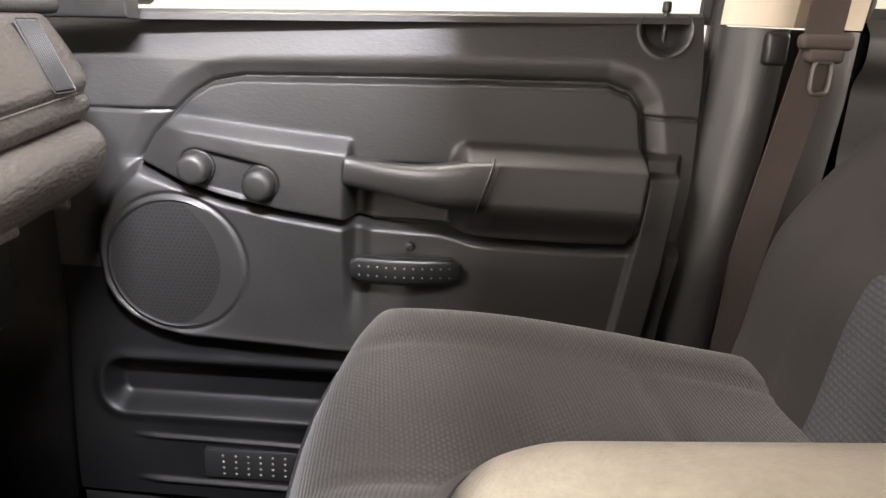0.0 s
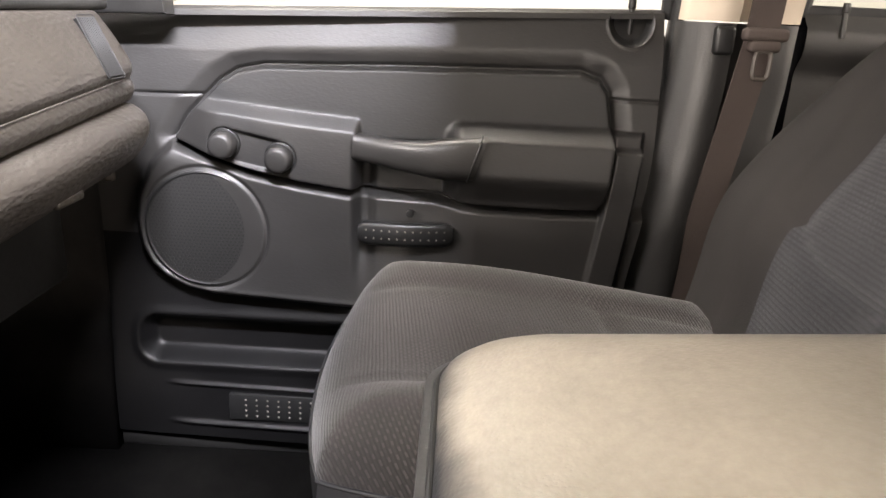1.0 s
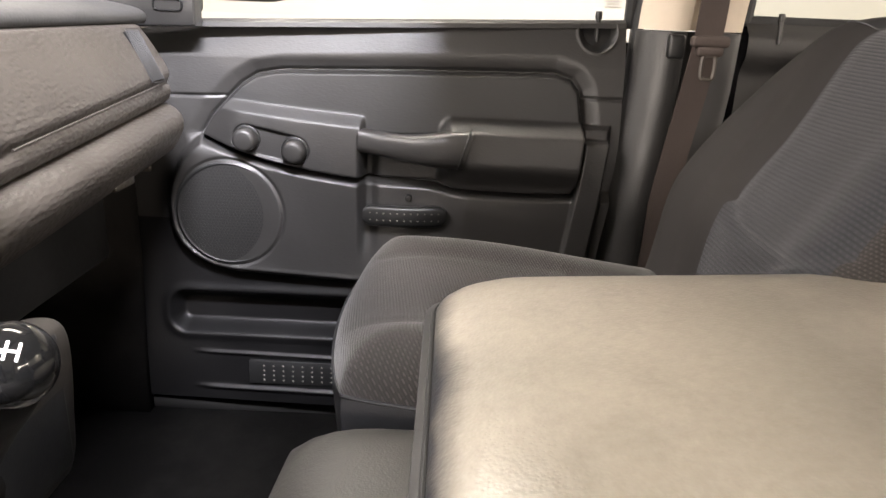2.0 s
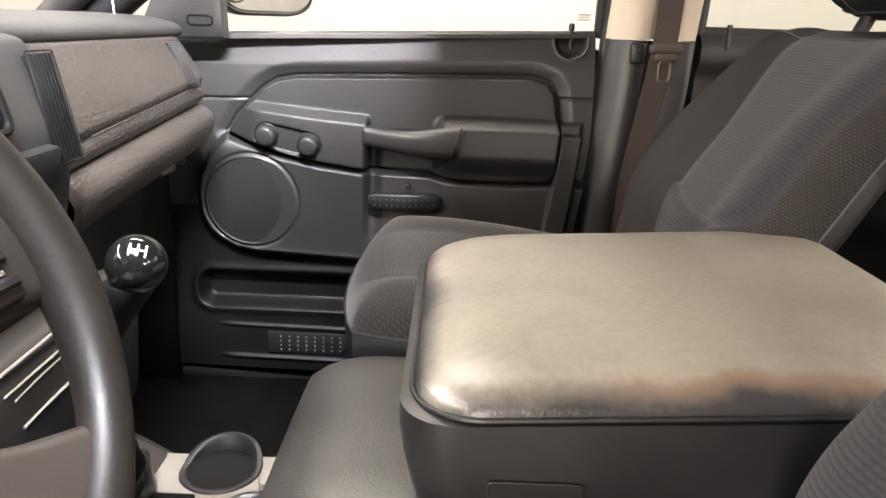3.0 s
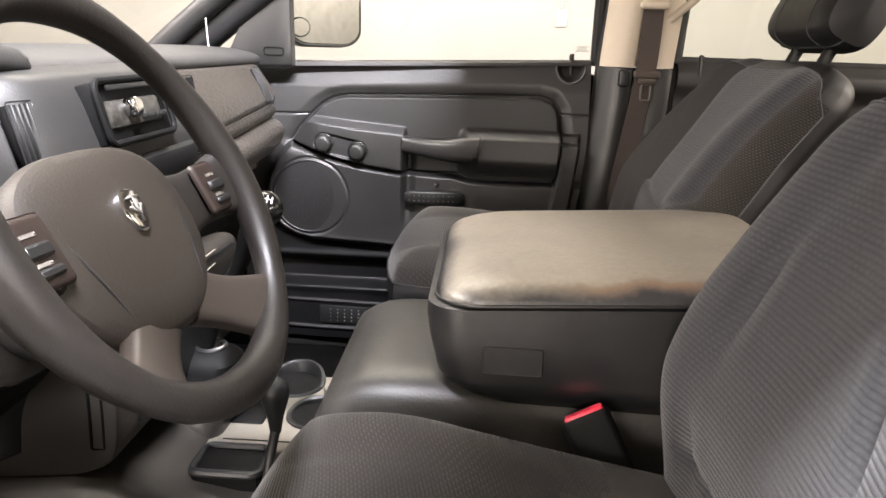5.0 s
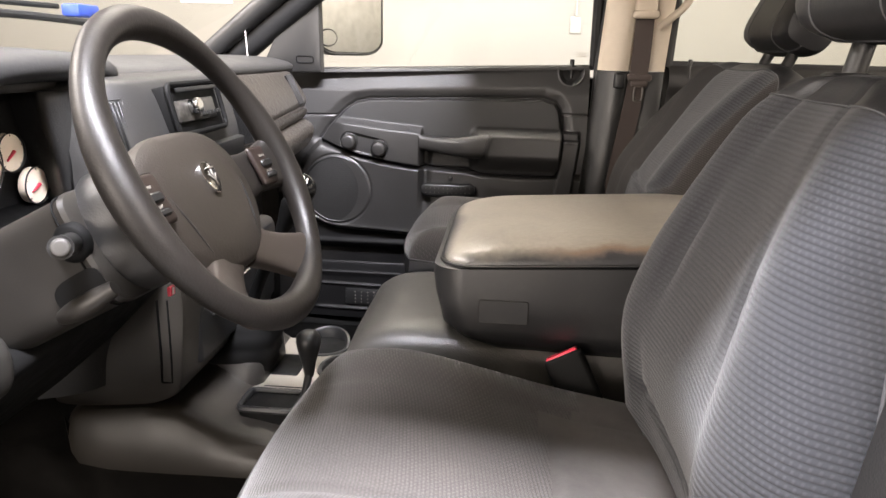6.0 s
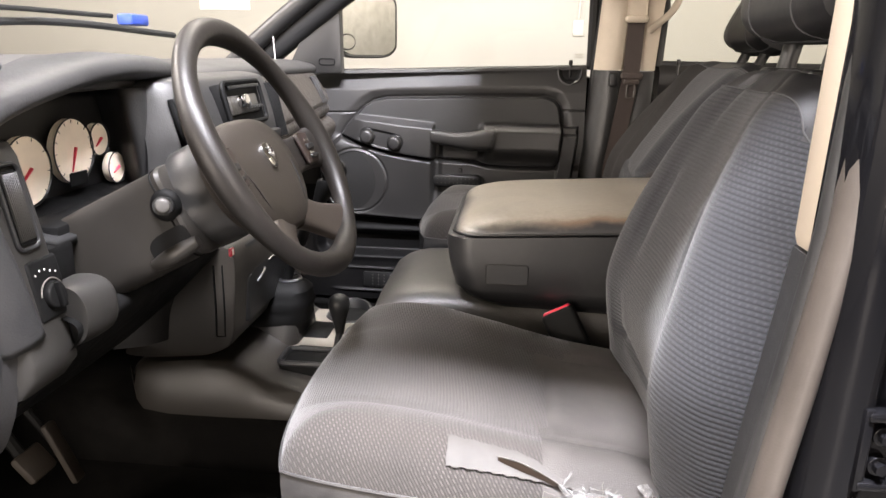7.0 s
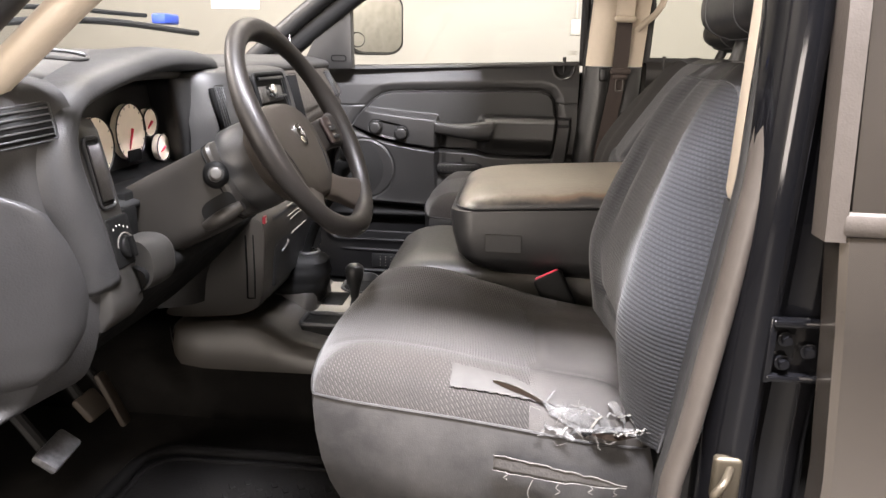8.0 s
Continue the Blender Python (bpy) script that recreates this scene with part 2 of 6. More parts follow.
M_DASHL = vinyl("lower_dash_vinyl", (0.0170, 0.0166, 0.0168), 0.48, 420, 0.0006, 0.15, spec=0.35, dust=0.012)
M_BEZEL = vinyl("bezel_plastic", (0.020, 0.0185, 0.0165), 0.33, 600, 0.0002, 0.08, spec=0.6)
M_OFFWHITE = plain("off_white_plastic", (0.44, 0.42, 0.37), 0.5)
M_TIP = plain("stalk_tip_grey", (0.045, 0.043, 0.040), 0.45)
M_GREY = vinyl("grey_plastic", (0.13, 0.12, 0.105), 0.5, 500, 0.0004, 0.1)


# ---- mesh helpers ----
def finish(name, me, material, parent, label, smooth=True):
    me.materials.append(material)
    if smooth:
        me.polygons.foreach_set("use_smooth", [True] * len(me.polygons))
    ob = new(name, me)
    if parent is not None:
        ob.parent = parent
    return tagged(ob, label)


def part(name, bm, material, parent=None, label="", smooth=True, angle=40):
    bmesh.ops.recalc_face_normals(bm, faces=bm.faces[:])
    for e in bm.edges:
        if len(e.link_faces) == 2 and e.calc_face_angle(0) > radians(angle):
            e.smooth = False
    me = bpy.data.meshes.new(name)
    bm.to_mesh(me)
    bm.free()
    return finish(name, me, material, parent, label, smooth)


def thing(name, loc, label, category, group="", kind=""):
    ob = new(name)
    ob.location = loc
    ob.empty_display_size = 0.05
    return tagged(ob, label, category, group, kind)


def under(ob, root):
    """Keep the part where it stands when it is hung under a thing that stands elsewhere."""
    ob.parent = root
    ob.matrix_parent_inverse = Matrix.Translation(-Vector(root.location))
    return ob


def box(lo, hi, r=0.004, seg=2):
    bm = bmesh.new()
    bmesh.ops.create_cube(bm, size=1.0)
    lo, hi = Vector(lo), Vector(hi)
    for v in bm.verts:
        v.co = (lo + hi) / 2 + Vector(tuple(v.co[i] * (hi[i] - lo[i]) for i in range(3)))
    if r > 0:
        bmesh.ops.bevel(bm, geom=bm.edges[:], offset=r, segments=seg, profile=0.5, affect="EDGES")
    return bm


def moved(bm, m):
    bmesh.ops.transform(bm, matrix=m, verts=bm.verts[:])
    return bm


def merged(*bms):
    out = bmesh.new()
    for b in bms:
        me = bpy.data.meshes.new("tmp")
        b.to_mesh(me)
        b.free()
        out.from_mesh(me)
        bpy.data.meshes.remove(me)
    return out


def cyl(a, b, r1, r2=None, seg=24, bevel=0.0):
    """A round bar from a to b."""
    a, b = Vector(a), Vector(b)
    r2 = r1 if r2 is None else r2
    bm = bmesh.new()
    bmesh.ops.create_cone(bm, cap_ends=True, segments=seg, radius1=r1, radius2=r2, depth=(b - a).length)
    if bevel > 0:
        rims = [e for e in bm.edges if len(e.link_faces) == 2 and e.calc_face_angle(0) > 0.9]
        bmesh.ops.bevel(bm, geom=rims, offset=bevel, segments=3, profile=0.5, affect="EDGES")
    q = (b - a).to_track_quat("Z", "Y").to_matrix().to_4x4()
    return moved(bm, Matrix.Translation((a + b) / 2) @ q)


def ball(c, r, scale=(1, 1, 1), seg=24):
    bm = bmesh.new()
    bmesh.ops.create_uvsphere(bm, u_segments=seg, v_segments=seg // 2, radius=r)
    return moved(bm, Matrix.Translation(c) @ Matrix.Diagonal((*scale, 1)))


def loft(rings, closed=True, caps=True, uv=None):
    """Skin a list of equally long rings of points."""
    bm = bmesh.new()
    vs = [[bm.verts.new(p) for p in ring] for ring in rings]
    n = len(rings[0])
    lay = bm.loops.layers.uv.new("UVMap") if uv else None
    for i in range(len(rings) - 1):
        for j in range(n if closed else n - 1):
            k = (j + 1) % n
            f = bm.faces.new((vs[i][j], vs[i][k], vs[i + 1][k], vs[i + 1][j]))
            if lay:
                for loop, (a, b) in zip(f.loops, ((i, j), (i, k), (i + 1, k), (i + 1, j))):
                    loop[lay].uv = uv[a][b]
    if caps and closed:
        bm.faces.new(vs[0][::-1])
        bm.faces.new(vs[-1])
    return bm


def tube(points, radius, seg=10, closed=False, squash=1.0):
    """A bar of round section along a line of points; radius is a number or one per point."""
    pts = [Vector(p) for p in points]
    n = len(pts)
    rings = []
    up = Vector((0, 0, 1))
    last = None
    for i, p in enumerate(pts):
        a = pts[i - 1] if (i > 0 or closed) else p
        b = pts[(i + 1) % n] if (i < n - 1 or closed) else p
        t = (b - a).normalized()
        if last is None:
            s = t.cross(up)
            if s.length < 1e-4:
                s = t.cross(Vector((1, 0, 0)))
        else:
            s = last - t * last.dot(t)
        s.normalize()
        last = s
        w = t.cross(s)
        r = radius if isinstance(radius, (int, float)) else radius[i]
        rings.append([p + s * (r * math.cos(q)) + w * (r * squash * math.sin(q)) for q in [2 * math.pi * k / seg for k in range(seg)]])
    if closed:
        rings.append(rings[0])
    bm = loft(rings, True, not closed)
    if closed:
        bmesh.ops.remove_doubles(bm, verts=bm.verts[:], dist=1e-6)
    return bm


def spline(pts, n=40, closed=False):
    """Points along a smooth line through the given ones."""
    p = [Vector(q) for q in pts]
    m = len(p)
    out = []
    spans = m if closed else m - 1
    for i in range(spans):
        a, b, c, d = p[(i - 1) % m], p[i], p[(i + 1) % m], p[(i + 2) % m]
        if not closed:
            a = p[i - 1] if i > 0 else 2 * p[0] - p[1]
            d = p[i + 2] if i + 2 < m else 2 * p[-1] - p[-2]
        k = max(2, n // spans)
        for j in range(k):
            t = j / k
            out.append(0.5 * ((2 * b) + (c - a) * t + (2 * a - 5 * b + 4 * c - d) * t * t + (3 * b - a - 3 * c + d) * t ** 3))
    if not closed:
        out.append(p[-1])
    return out


def sheet(name, rows, material, parent=None, label="", uvs=None, flip=False):
    nr, nc = len(rows), len(rows[0])
    verts = [tuple(p) for r in rows for p in r]
    faces = []
    for i in range(nr - 1):
        for j in range(nc - 1):
            q = (i * nc + j, i * nc + j + 1, (i + 1) * nc + j + 1, (i + 1) * nc + j)
            faces.append(q[::-1] if flip else q)
    me = bpy.data.meshes.new(name)
    me.from_pydata(verts, [], faces)
    if uvs is not None:
        lay = me.uv_layers.new(name="UVMap")
        flat = [uvs[k // nc][k % nc] for k in range(nr * nc)]
        for loop in me.loops:
            lay.data[loop.index].uv = flat[loop.vertex_index]
    return finish(name, me, material, parent, label)


def thick(ob, t):
    """Give a sheet its thickness."""
    m = ob.modifiers.new("thickness", "SOLIDIFY")
    m.thickness, m.offset = t, -1
    return ob


def sstep(a, b, x):
    t = np.clip((x - a) / (b - a), 0, 1)
    return t * t * (3 - 2 * t)


def poly_sdf(px, pz, pts):
    """Signed distance to a polygon, negative inside, for arrays of points."""
    d = np.full(px.shape, 1e9)
    s = np.ones(px.shape)
    n = len(pts)
    for i in range(n):
        ax, az = pts[i]
        bx, bz = pts[i - 1]
        ex, ez = bx - ax, bz - az
        wx, wz = px - ax, pz - az
        t = np.clip((wx * ex + wz * ez) / (ex * ex + ez * ez), 0, 1)
        d = np.minimum(d, (wx - ex * t) ** 2 + (wz - ez * t) ** 2)
        c1, c2, c3 = pz >= az, pz < bz, ex * wz > ez * wx
        flip = (c1 & c2 & c3) | (~c1 & ~c2 & ~c3)
        s = np.where(flip, -s, s)
    return s * np.sqrt(d)


# ---- workshop round the truck ----
GROUND = -0.78


def slab(name, lo, hi, material, label, category, kind="structure"):
    return tagged(part(name, box(lo, hi, 0), material), label, category, kind=kind)


slab("ground", (-4.6, -9.0, GROUND - 0.2), (6.0, 4.2, GROUND), M_CONCRETE, "grey concrete workshop floor under the truck", "floor")
slab("wall_north", (-4.6, 3.4, GROUND), (6.0, 3.6, 3.2), M_WALL, "cream painted workshop wall beyond the passenger windows", "wall")
slab("wall_south", (-4.6, -9.2, GROUND), (6.0, -9.0, 3.2), M_WALL, "cream painted workshop wall on the driver side", "wall")
slab("wall_west", (-4.8, -9.0, GROUND), (-4.6, 3.4, 3.2), M_WALL, "cream painted workshop wall ahead of the windshield", "wall")
slab("wall_east", (6.0, -9.0, GROUND), (6.2, 3.4, 3.2), M_WALL, "cream painted workshop wall behind the truck", "wall")
slab("workshop_ceiling", (-4.8, -9.2, 3.2), (6.2, 3.6, 3.4), M_WALL, "white workshop ceiling with strip lights", "ceiling")


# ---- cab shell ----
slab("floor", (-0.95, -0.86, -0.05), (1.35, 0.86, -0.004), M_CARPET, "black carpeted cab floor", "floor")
slab("ceiling", (-0.02, -0.74, 1.20), (1.35, 0.74, 1.24), M_HEAD, "light grey cloth headliner", "ceiling")
slab("firewall", (-1.0, -0.86, -0.05), (-0.95, 0.86, 0.74), M_BLACK, "black firewall behind the pedals", "wall")
slab("cab_rear_wall", (1.35, -0.86, -0.05), (1.40, 0.86, 0.80), M_PLASTIC, "dark plastic rear wall of the cab", "wall")


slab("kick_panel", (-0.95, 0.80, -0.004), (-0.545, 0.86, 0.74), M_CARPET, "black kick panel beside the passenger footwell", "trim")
slab("door_sill_1", (-0.545, 0.822, -0.03), (1.35, 0.90, 0.040), M_PLASTIC, "dark plastic sill under the passenger doors", "sill")


# ---- passenger door: relief of the trim panel ----
def door_base(x, z):
    return 0.800 + 0.026 * np.clip((0.26 - x) / 0.62, 0, 1.3) + 0.03 * sstep(0.5, 0.8, z) - 0.02 * sstep(0.35, 0.05, z)


INSERT = [(-0.413, 0.561), (-0.391, 0.597), (-0.363, 0.627), (-0.338, 0.652), (-0.310, 0.670), (-0.270, 0.679), (-0.061, 0.686), (0.215, 0.690), (0.246, 0.681), (0.260, 0.663),
          (0.270, 0.600), (0.264, 0.505), (0.255, 0.488), (0.176, 0.485), (0.046, 0.486), (0.007, 0.494), (-0.132, 0.497), (-0.210, 0.506), (-0.289, 0.521), (-0.351, 0.539)]
LOWER = [(-0.413, 0.561), (-0.452, 0.520), (-0.476, 0.470), (-0.481, 0.430), (-0.476, 0.384), (-0.460, 0.352), (-0.438, 0.331), (-0.402, 0.313), (-0.358, 0.304), (-0.149, 0.296), (0.40, 0.292), (0.40, 0.488)] + INSERT[12:]
SPEAKER = (-0.362, 0.421)
KNOB_A, KNOB_B = (-0.324, 0.561), (-0.237, 0.544)


def soft_clip(x, w):
    """0 below 0 and 1 above 1, with corners rounded over w."""
    return 0.5 * (1 + np.sqrt(x * x + w * w) - np.sqrt((x - 1) ** 2 + w * w))


def door_relief(x, z):
    """How far the trim stands into the cab."""
    # belt band, rounded, running down into the groove round the insert
    d = -0.022 * np.clip((z - 0.700) / 0.07, 0, 1) ** 1.4
    ins = poly_sdf(x, z, INSERT)
    d += 0.012 * sstep(0.0, -0.0055, ins)
    d -= 0.006 * np.exp(-((ins - 0.002) / 0.0035) ** 2) + 0.011 * sstep(0.034, 0.0, ins) * (ins > 0) * sstep(0.50, 0.58, z)
    # ledge of the insert: a narrow one ahead of the grip, the deep armrest behind it
    rear = sstep(-0.02, 0.045, x)
    top = np.where(x < -0.04, np.interp(x, [-0.41, -0.363, -0.233, -0.120], [0.632, 0.6275, 0.616, 0.608]), 0.598 + 0.014 * sstep(0.0, 0.04, x))
    wide = 0.020 - 0.004 * sstep(-0.2, -0.4, x)
    rise = (0.018 + 0.030 * rear) * soft_clip((top - z) / wide, 0.10) * sstep(-0.415, -0.33, x)
    rise = rise * (1 - sstep(-0.122, -0.112, x) * sstep(0.045, 0.012, x))
    under_arm = 1 - rear * 0.62 * sstep(0.545, 0.489, z)
    d += rise * under_arm * sstep(0.002, -0.003, ins)
    # lower panel
    low = poly_sdf(x, z, LOWER)
    d += 0.026 * sstep(0.006, -0.014, low)
    seam = np.exp(-(ins / 0.0022) ** 2) * sstep(0.003, -0.002, low - 0.002)
    d -= 0.005 * seam
    # hand hollow behind the grip, steep ahead and easy behind, running out under the lever
    hol = sstep(-0.128, -0.110, x) * sstep(0.075, 0.015, x) * sstep(0.325, 0.475, z) * sstep(0.582, 0.566, z)
    d -= hol * (0.014 + 0.018 * rear * sstep(0.50, 0.55, z)) + 0.012 * hol * sstep(-0.085, -0.105, x)
    # pill-shaped recess that holds the knobs
    ax, az = KNOB_B[0] - KNOB_A[0], KNOB_B[1] - KNOB_A[1]
    t = np.clip(((x - KNOB_A[0]) * ax + (z - KNOB_A[1]) * az) / (ax * ax + az * az), 0, 1)
    pill = np.hypot(x - KNOB_A[0] - ax * t, z - KNOB_A[1] - az * t)
    d -= 0.007 * sstep(0.0265, 0.0225, pill)
    # edge roll of the lower panel and the ring round the speaker
    d += 0.0035 * np.exp(-((low + 0.006) / 0.007) ** 2) * sstep(0.44, 0.36, z)
    ring = np.abs(np.hypot(x - SPEAKER[0], z - SPEAKER[1]) - 0.1005)
    d -= 0.004 * np.exp(-(ring / 0.003) ** 2)
    pocket = np.hypot(np.maximum(np.abs(x + 0.10) - 0.360, 0), np.maximum(np.abs(z - 0.2185 - 0.012 * (x + 0.12)) - 0.008, 0)) - 0.032
    d -= 0.030 * sstep(0.006, -0.020, pocket)
    d += 0.004 * np.exp(-((pocket - 0.006) / 0.010) ** 2)
    d += 0.005 * np.exp(-((z - 0.133) / 0.0035) ** 2) * sstep(-0.46, -0.41, x)
    d += 0.006 * np.exp(-((z - 0.058) / 0.0045) ** 2) * sstep(-0.46, -0.41, x)
    # upright channel at the rear edge
    lean = 0.15 * np.clip(0.585 - z, 0, 1) ** 1.2
    for zt, h in ((0.607, 0.016), (0.585, 0.024)):
        chan = np.maximum(np.abs(x - 0.293 + lean) - 0.0245, z - zt)
        d = np.maximum(d, h + 0.012 * (zt < 0.6)) * sstep(0.002, -0.006, chan) + d * (1 - sstep(0.002, -0.006, chan))
    d -= 0.005 * np.exp(-((z - 0.653) / 0.0020) ** 2) * sstep(0.264, 0.268, x)
    d -= 0.005 * np.exp(-((z - 0.630 - 0.02 * (x + 0.36)) / 0.0020) ** 2) * sstep(-0.366, -0.372, x)
    # lock cup
    cupd = np.hypot((x - 0.288) / 0.033, (z - 0.757) / 0.031)
    d -= 0.014 * sstep(1.0, 0.72, cupd)
    d += 0.002 * np.exp(-((cupd - 1.05) / 0.05) ** 2)
    return d


def door_at(x, z):
    """The trim's y at one place."""
    a, b = np.array([x]), np.array([z])
    return float((door_base(a, b) - door_relief(a, b))[0])


def door_point(x, z, out=0.0):
    """A point of the trim, with the climb of the sill, and so far out of it."""
    return (x, door_at(x, z) - out, z + (float(sill_z(x)) - 0.772) * float(sstep(0.66, 0.772, z)))


door = thing("passenger_door", (-0.1, 0.85, -0.04), "closed passenger door with moulded dark grey vinyl trim and pocket", "door")


def grid_points(x0, x1, z0, z1, step):
    xs = np.arange(x0, x1 + step / 2, step)
    zs = np.arange(z0, z1 + step / 2, step)
    return np.meshgrid(xs, zs)


def trim_edge(z):
    return 0.337 - 0.03 * sstep(0.6, 0.3, z)


gx, gz = grid_points(-0.56, 0.337, 0.03, 0.772, 0.0021)
gx = np.where(gx > 0.25, 0.25 + (gx - 0.25) * (trim_edge(gz) - 0.25) / 0.087, gx)
gy = door_base(gx, gz) - door_relief(gx, gz)


def sill_z(x):
    """The sill climbs a little towards the rear."""
    return 0.757 + 0.026 * np.clip((x + 0.40) / 0.74, -0.3, 1.0)


gz = gz + (sill_z(gx) - 0.772) * sstep(0.66, 0.772, gz)
rows = [[(gx[i, j], gy[i, j], gz[i, j]) for j in range(gx.shape[1])] for i in range(gx.shape[0])]
trim = under(sheet("trim_panel", rows, M_DOOR, None, "dark grey grained vinyl trim panel"), door)
trim.data.materials.append(M_INSERT)
trim.data.materials.append(M_DOORSHADE)
mx, mz = (gx[:-1, :-1] + gx[1:, 1:]) / 2, (gz[:-1, :-1] + gz[1:, 1:]) / 2
ledge_top = np.where(mx < -0.116, np.interp(mx, [-0.41, -0.363, -0.233, -0.120], [0.632, 0.6275, 0.616, 0.608]), np.where(mx < 0.03, 0.575, 0.612))
smooth_face = (poly_sdf(mx, mz, INSERT) < -0.004) & (mz > ledge_top)
# faces below the moulded panel take the shade-dark copy
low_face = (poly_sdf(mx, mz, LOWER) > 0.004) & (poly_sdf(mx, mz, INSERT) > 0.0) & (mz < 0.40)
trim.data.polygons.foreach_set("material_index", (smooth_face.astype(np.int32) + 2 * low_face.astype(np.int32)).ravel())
under(part("door_shell", box((-0.80, 0.895, -0.06), (0.36, 0.94, 0.752), 0.012), M_PAINT, None, "black painted outer shell"), door)
caps = [[(x, y, float(sill_z(x)) + dz) for y, dz in ((0.846, -0.010), (0.848, -0.002), (0.854, 0.002), (0.860, 0.003), (0.868, 0.002), (0.872, -0.006))] for x in (-0.78, -0.40, 0.0, 0.336)]
under(part("sill_cap", loft(caps), M_DOOR), door)
sweep = [[(x, y, float(sill_z(x)) + dz) for y, dz in ((0.864, 0.0), (0.866, 0.0035), (0.872, 0.004), (0.874, 0.0))] for x in (-0.42, 0.0, 0.345)]
under(part("window_sweep", loft(sweep), M_RUBBER, None, "black rubber window sweep"), door)

# window frame and pane
frame_pts = [(-0.440, 0.872, 0.775), (-0.430, 0.855, 0.95), (-0.36, 0.80, 1.12), (0.30, 0.775, 1.16), (0.335, 0.80, 1.10), (0.35, 0.872, 0.775)]
under(part("window_frame", tube(spline(frame_pts, 60), 0.014, 8), M_RUBBER, None, "black rubber-sealed window frame"), door)
pane = under(sheet("window_pane", [[(-0.43, 0.870, 0.772), (0.35, 0.870, 0.772)], [(-0.36, 0.80, 1.15), (0.335, 0.80, 1.15)]], M_GLASS, None, "clear side window"), door)
pane.visible_shadow = False


for k, (w0, w1) in enumerate(((0.0, 0.030), (0.004, 0.026), (0.001, 0.029))):
    under(part("sticker_line", box((0.297 + w0, 0.8635, 0.806 + 0.005 * k), (0.297 + w1, 0.8645, 0.8085 + 0.005 * k), 0.0002, 1), M_HEAD, None, "faint printed mark on the glass"), door)


# padded grip that bridges the hollow and meets the armrest with a slanting end
grip = []
for i in range(25):
    t = i / 24
    x = -0.124 + 0.194 * t
    hh = 0.0215 + 0.012 * float(sstep(0.25, 1.0, t))
    cy = 0.805 - 0.036 * float(sstep(0.0, 0.7, t)) + 0.002 * t
    cz = 0.567 - 0.006 * math.sin(math.pi * t) - 0.003 * t
    dep = 0.019 + 0.008 * float(sstep(0.3, 1.0, t))
    ring = []
    for k in range(32):
        a = 2 * math.pi * k / 32
        c, sn = math.cos(a), math.sin(a)
        zz = math.copysign(abs(sn) ** 0.65, sn) * hh
        ring.append((x + (0.30 * zz if t > 0.9 else 0.0) + 0.10 * zz * (t < 0.08), cy - dep * math.copysign(abs(c) ** 0.75, c), cz + zz))
    grip.append(ring)
under(part("pull_handle", loft(grip), M_DOOR, None, "padded vinyl pull handle"), door)
seam_line = [tuple(Vector(p) + (Vector(p) - Vector((sum(q[0] for q in grip[-2]) / 32, sum(q[1] for q in grip[-2]) / 32, sum(q[2] for q in grip[-2]) / 32))) * 0.03) for p in grip[-2]]
under(part("handle_seam", tube(seam_line, 0.0016, 6, True), M_BLACK, None, "dark seam"), door)


# release lever with its dotted face
LEVER_Y = door_at(-0.04, 0.434) - 0.010
lever_rows = []
for i in range(15):
    t = i / 14
    x = -0.114 + 0.150 * t
    h = 0.019 * (1 - max(0, abs(t - 0.5) * 2 - 0.88) ** 2 * 30)
    yc = LEVER_Y - 0.008 * math.sin(math.pi * t)
    ring = []
    for k in range(16):
        a = 2 * math.pi * k / 16
        c, s = math.cos(a), math.sin(a)
        ring.append((x, yc - 0.009 * math.copysign(abs(c) ** 0.6, c), 0.434 + 0.002 * t + h * math.copysign(abs(s) ** 0.5, s)))
    lever_rows.append(ring)
lever = under(part("release_lever", loft(lever_rows), M_BLACK, None, "black plastic release lever with dotted face"), door)
for r in range(2):
    for k in range(11):
        t = 0.09 + 0.082 * k
        p = Vector((-0.114 + 0.150 * t, LEVER_Y - 0.008 * math.sin(math.pi * t) - 0.0092, 0.441 - 0.013 * r + 0.002 * t))
        dot = part("dot", ball(p, 0.0016, (1, 0.6, 1), 8), M_GREY)
        dot.parent = lever
under(part("screw", cyl((-0.033, LEVER_Y + 0.02, 0.466), (-0.033, LEVER_Y + 0.002, 0.466), 0.0070, 0.0058, 20, 0.0015), M_BLACK, None, "black screw head"), door)

# the two round knobs in their recess
for kx, kz in (KNOB_A, KNOB_B):
    y0 = door_at(kx, kz)
    under(part("knob_base", cyl((kx, y0 + 0.006, kz), (kx, y0 - 0.006, kz), 0.0255, 0.0245, 36, 0.002), M_BLACK, None, "black knob collar"), door)
    under(part("round_knob", merged(cyl((kx, y0, kz), (kx, y0 - 0.030, kz), 0.0222, 0.0195, 36, 0.007)), M_DOOR, None, "round vinyl-grained knob"), door)

# speaker grille
SPK_Y = door_at(SPEAKER[0], SPEAKER[1]) + 0.004
sp = []
for r, dy in ((0.096, 0.0), (0.096, 0.0045), (0.0935, 0.0062), (0.0905, 0.0045), (0.06, 0.0070), (0.03, 0.0085), (0.003, 0.009)):
    sp.append([(SPEAKER[0] + r * math.cos(a), SPK_Y - dy, SPEAKER[1] + r * math.sin(a)) for a in [2 * math.pi * k / 64 for k in range(64)]])
under(part("speaker_rim", loft(sp[:4]), M_BLACK, None, "vinyl rim"), door)
under(part("speaker_grille", loft(sp[3:]), M_PERF, None, "round perforated speaker grille"), door)

